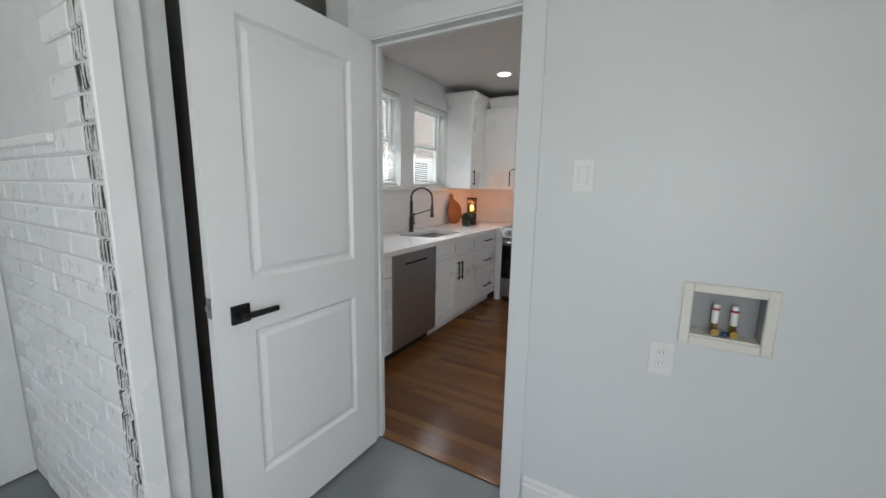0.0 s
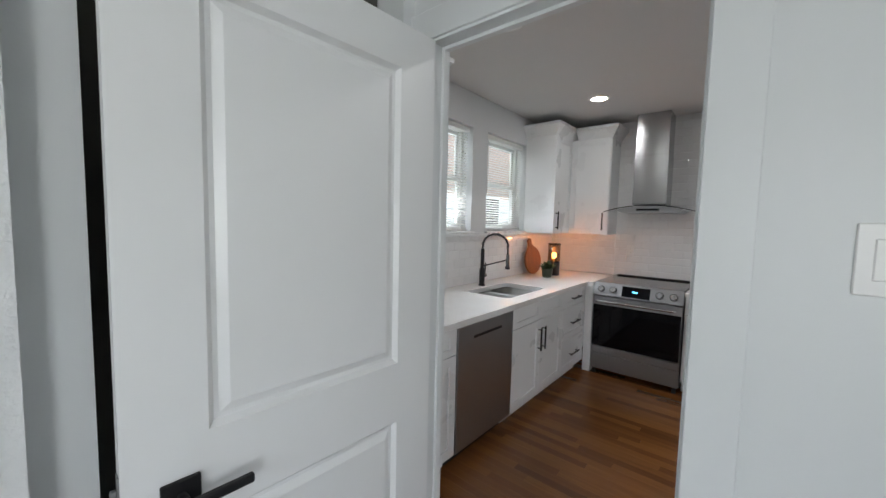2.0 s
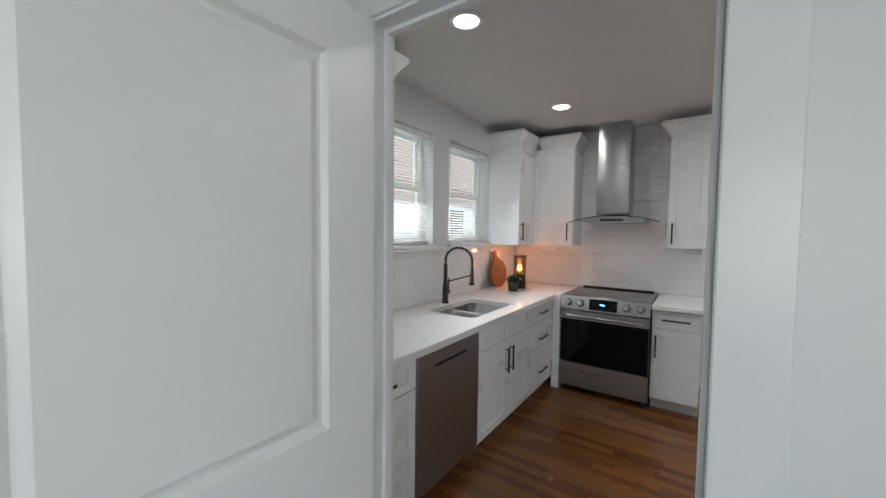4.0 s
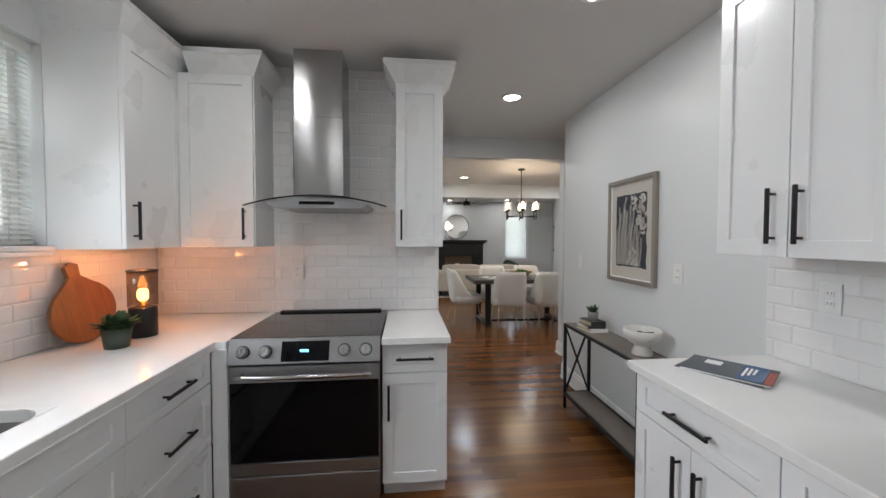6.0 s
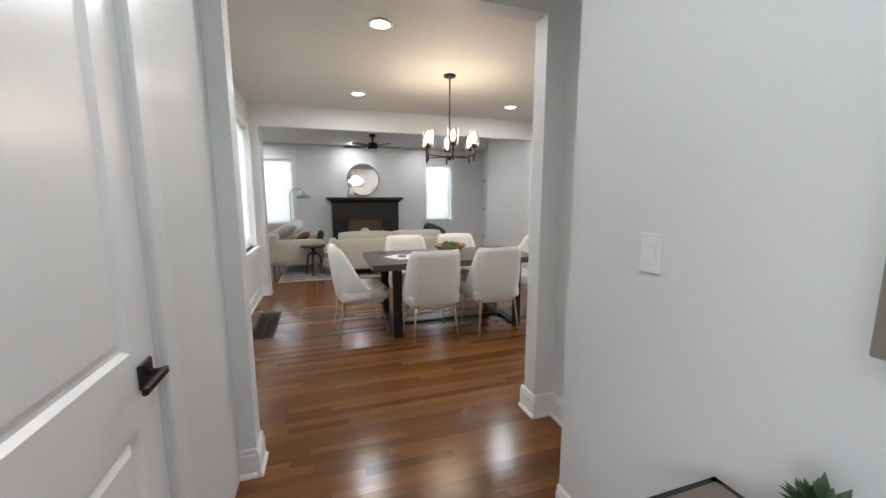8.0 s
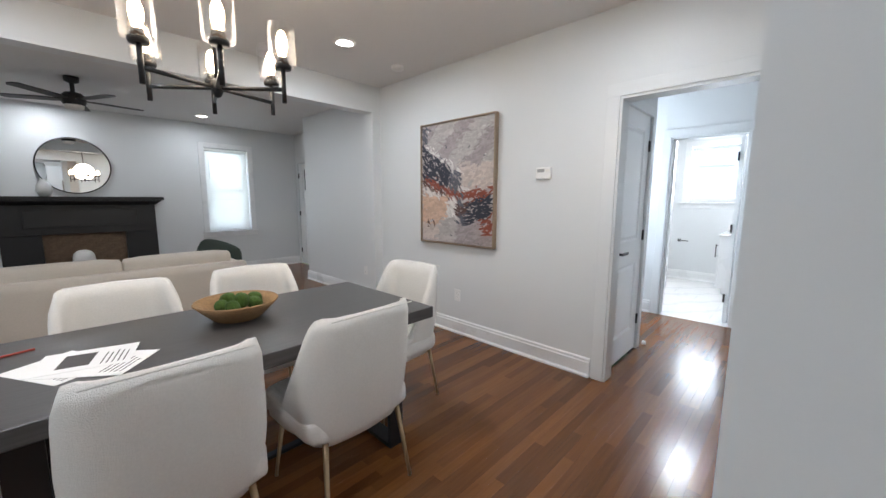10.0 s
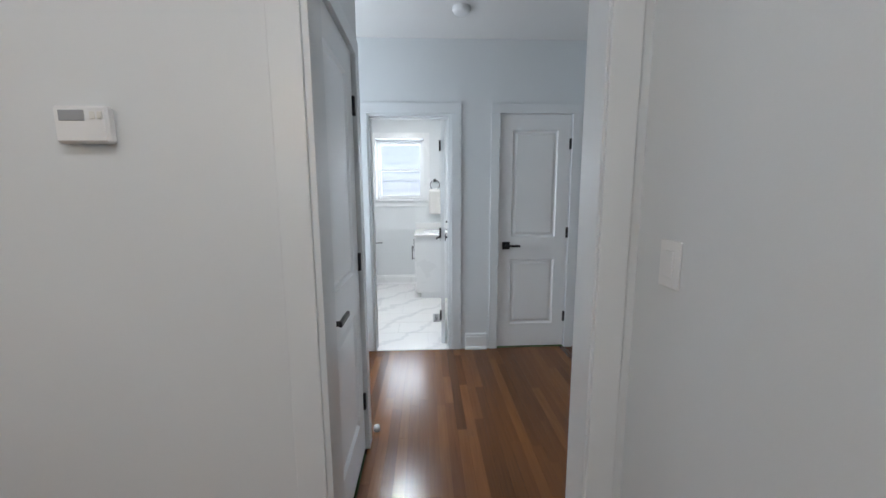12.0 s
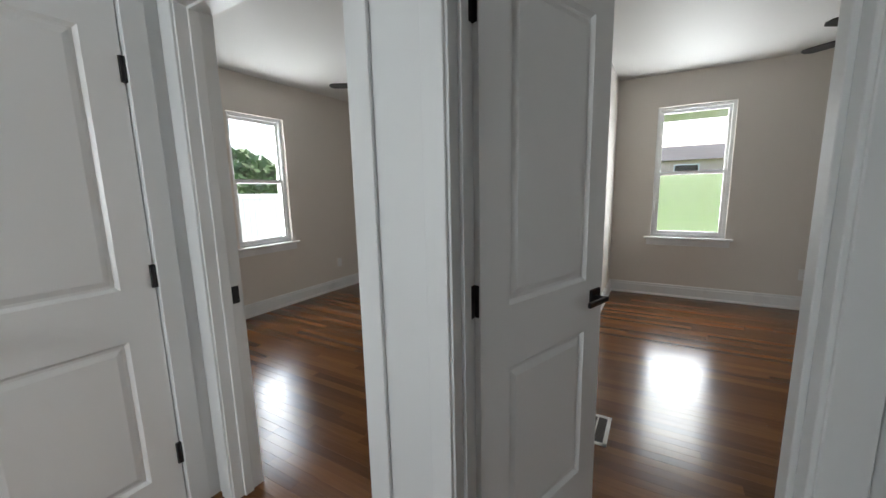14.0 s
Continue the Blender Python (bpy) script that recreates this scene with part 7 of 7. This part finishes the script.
def backing(name, p, spans, label):
    o = new(name)
    o.matrix_world = p
    tagged(o, label, "backsplash", kind="structure")
    bm = bmesh.new()
    for u0, u1, z0, z1 in spans:
        box(bm, (u0, -0.0031, z0), (u1, 0.0025, z1))
    part("grout_bed", bm, M_GROUT, o)
    tile_wall(o, p, spans)


# left wall faces +x: u runs along +y
_sp = [(2.38, 5.848, 0.917, 1.349)]
backing("backsplash_left", pose(-1.9665, 0, 0, 0, 0, 90), _sp, "white bevelled subway tiles over the sink worktop")
_sp = [(-1.945, -1.202, 0.917, 1.378), (-1.200, -0.352, 0.917, C - 0.004), (-0.350, -0.052, 0.917, 1.378)]
backing("backsplash_range", pose(0, 5.8465, 0, 0, 0, 0), _sp, "white bevelled subway tiles behind the range up to the ceiling")
_sp = [(-4.655, -3.61, 0.917, 1.373)]
backing("backsplash_right", pose(1.3265, 0, 0, 0, 0, -90), _sp, "white bevelled subway tiles over the side worktop")

# painted brick wall in the laundry, face at y 1.245
bw_ob = wall("wall_laundry_brick", "x", 1.253, 1.358, -2.6, -0.845, 0, C, [], M_MORTAR, "white painted brick wall with rough mortar joints")


def brick_mesh(w, h, d, seed, m):
    rnd = random.Random(seed)
    bm = bmesh.new()
    box(bm, (0, -d, 0), (w, 0.004, h), 0.005)
    for v in bm.verts:
        v.co += Vector((rnd.uniform(-1, 1), rnd.uniform(-1, 1), rnd.uniform(-1, 1))) * 0.0011
    return mesh_of(bm, "brick", m)


_bm = [brick_mesh(0.203, 0.0690, 0.008, k, M_BRICK) for k in range(5)]
_hm = [brick_mesh(0.100, 0.0690, 0.0085, 20 + k, M_BRICK) for k in range(3)]
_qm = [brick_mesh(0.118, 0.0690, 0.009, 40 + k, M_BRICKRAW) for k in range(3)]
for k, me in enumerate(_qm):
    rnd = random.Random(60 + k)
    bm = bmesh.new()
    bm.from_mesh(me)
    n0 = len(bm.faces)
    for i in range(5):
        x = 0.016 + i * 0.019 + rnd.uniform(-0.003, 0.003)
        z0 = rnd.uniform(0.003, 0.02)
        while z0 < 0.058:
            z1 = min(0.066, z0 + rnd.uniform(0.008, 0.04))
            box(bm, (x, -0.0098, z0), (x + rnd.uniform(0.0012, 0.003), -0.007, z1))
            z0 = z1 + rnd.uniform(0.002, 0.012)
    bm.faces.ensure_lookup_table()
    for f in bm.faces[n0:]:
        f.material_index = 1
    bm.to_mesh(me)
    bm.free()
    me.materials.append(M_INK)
_rn = random.Random(5)
for r in range(34):
    z = 0.004 + r * 0.0765
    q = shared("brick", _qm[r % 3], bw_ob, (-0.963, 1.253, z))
    u = -0.9665 - (0.203 if r % 2 else 0.100)
    k = 0
    while u > -2.06:
        if not (z > 1.49 and u < -1.2):
            if k == 0 and r % 2 == 0:
                shared("brick", _hm[_rn.randrange(3)], bw_ob, (u, 1.253 + _rn.uniform(-0.002, 0.002), z))
            else:
                shared("brick", _bm[_rn.randrange(5)], bw_ob, (u, 1.253 + _rn.uniform(-0.002, 0.002), z))
        u -= 0.2065
        k += 1
struct("brick_niche", B((-2.08, 1.232, 1.490), (-1.19, 1.252, 1.520), 0.006), M_BRICK, "white painted ledge in the brick wall", "ledge")
struct("wall_laundry_side_brick", B((-2.2, -1.2, 0), (-2.08, 1.25, C)), M_MORTAR, "white painted brick side wall", "wall")
tagged(single("corner_board", B((-0.843, 1.234, 0), (-0.824, 1.296, C - 0.002), 0.003), M_TRIM, "white painted corner board beside the brick", "trim"), kind="structure")

# oak strips: room by room, boards along x
FLOORS = [(-1.97, 1.33, 2.30, 5.97), (-0.05, 1.75, 5.97, 7.53), (-0.49, 3.955, 7.53, 11.27), (-2.3, 4.63, 11.27, 15.1), (3.955, 6.04, 6.765, 8.53), (4.86, 6.04, 8.53, 9.8), (4.99, 8.25, 3.3, 6.765), (1.45, 4.87, 2.4, 6.765)]
sub = bmesh.new()
for x0, x1, y0, y1 in FLOORS:
    box(sub, (x0, y0, -0.12), (x1, y1, -0.0045))
floor = struct("floor", sub, M_SUBFLOOR, "stained oak strip floor with a glossy varnish", "floor")
_rn = random.Random(21)
vs, fs = [], []
_singles = []
SW = 0.0572


def strip(x0, x1, y0, y1):
    g, b, t = 0.0002, 0.0003, -0.0003
    o = len(vs)
    lo = [(x0 + g, y0 + g), (x1 - g, y0 + g), (x1 - g, y1 - g), (x0 + g, y1 - g)]
    hi = [(x0 + g + b, y0 + g + b), (x1 - g - b, y0 + g + b), (x1 - g - b, y1 - g - b), (x0 + g + b, y1 - g - b)]
    return [(*p, -0.0045) for p in lo] + [(*p, t) for p in lo] + [(*p, 0.0) for p in hi]


_faces = [(0, 1, 5, 4), (1, 2, 6, 5), (2, 3, 7, 6), (3, 0, 4, 7), (4, 5, 9, 8), (5, 6, 10, 9), (6, 7, 11, 10), (7, 4, 8, 11), (8, 9, 10, 11)]
for x0, x1, y0, y1 in FLOORS:
    y = y0
    while y < y1 - 0.004:
        ye = min(y + SW, y1)
        x = x0
        ln = _rn.uniform(0.2, 1.3)
        while x < x1 - 0.004:
            xe = min(x + ln, x1)
            if x1 - xe < 0.12:
                xe = x1
            near = 4.0 < (x + xe) / 2 < 6.04 and 6.7 < y < 8.5 or (1.9 < (x + xe) / 2 < 3.95 and 7.59 < y < 9.1) or (-0.6 < (x + xe) / 2 < 1.3 and 4.6 < y < 7.5)
            pts = strip(x, xe, y, ye)
            if near and len(_singles) < 300:
                me = bpy.data.meshes.new("plank")
                cx, cy = (x + xe) / 2, (y + ye) / 2
                me.from_pydata([(a - cx, b - cy, c) for a, b, c in pts], [], _faces)
                me.materials.append(M_PLANK)
                _singles.append((me, cx, cy))
            else:
                o = len(vs)
                vs += pts
                fs += [tuple(k + o for k in f) for f in _faces]
            x = xe
            ln = _rn.uniform(0.35, 1.9)
        y = ye
me = bpy.data.meshes.new("planks")
me.from_pydata(vs, [], fs)
me.materials.append(M_FLOOR)
pk = new("planks", me)
pk.parent = floor
tagged(pk, "stained oak floor strips", kind="stuff")
for me, cx, cy in _singles:
    shared("plank", me, floor, (cx, cy, 0))

# marble floor tiles in the bathroom
bt = new("bathroom_floor")
tagged(bt, "white veined marble tile floor", "floor", kind="structure")
for i in range(8):
    for j in range(5):
        x0, y0 = 6.16 + i * 0.305, 7.58 + j * 0.61 - (0.305 if i % 2 else 0)
        x1, y1 = min(x0 + 0.3025, 8.55), min(y0 + 0.6075, 9.8)
        y0 = max(y0, 7.58)
        if x1 - x0 > 0.02 and y1 - y0 > 0.02:
            part("tile", B((x0, y0, -0.006), (x1, y1, 0.0), 0.0008), M_MARBLE, bt)
struct("bath_threshold", B((6.03, 8.0, -0.004), (6.17, 8.65, 0.006), 0.002), M_MARBLE, "pale stone threshold", "threshold")
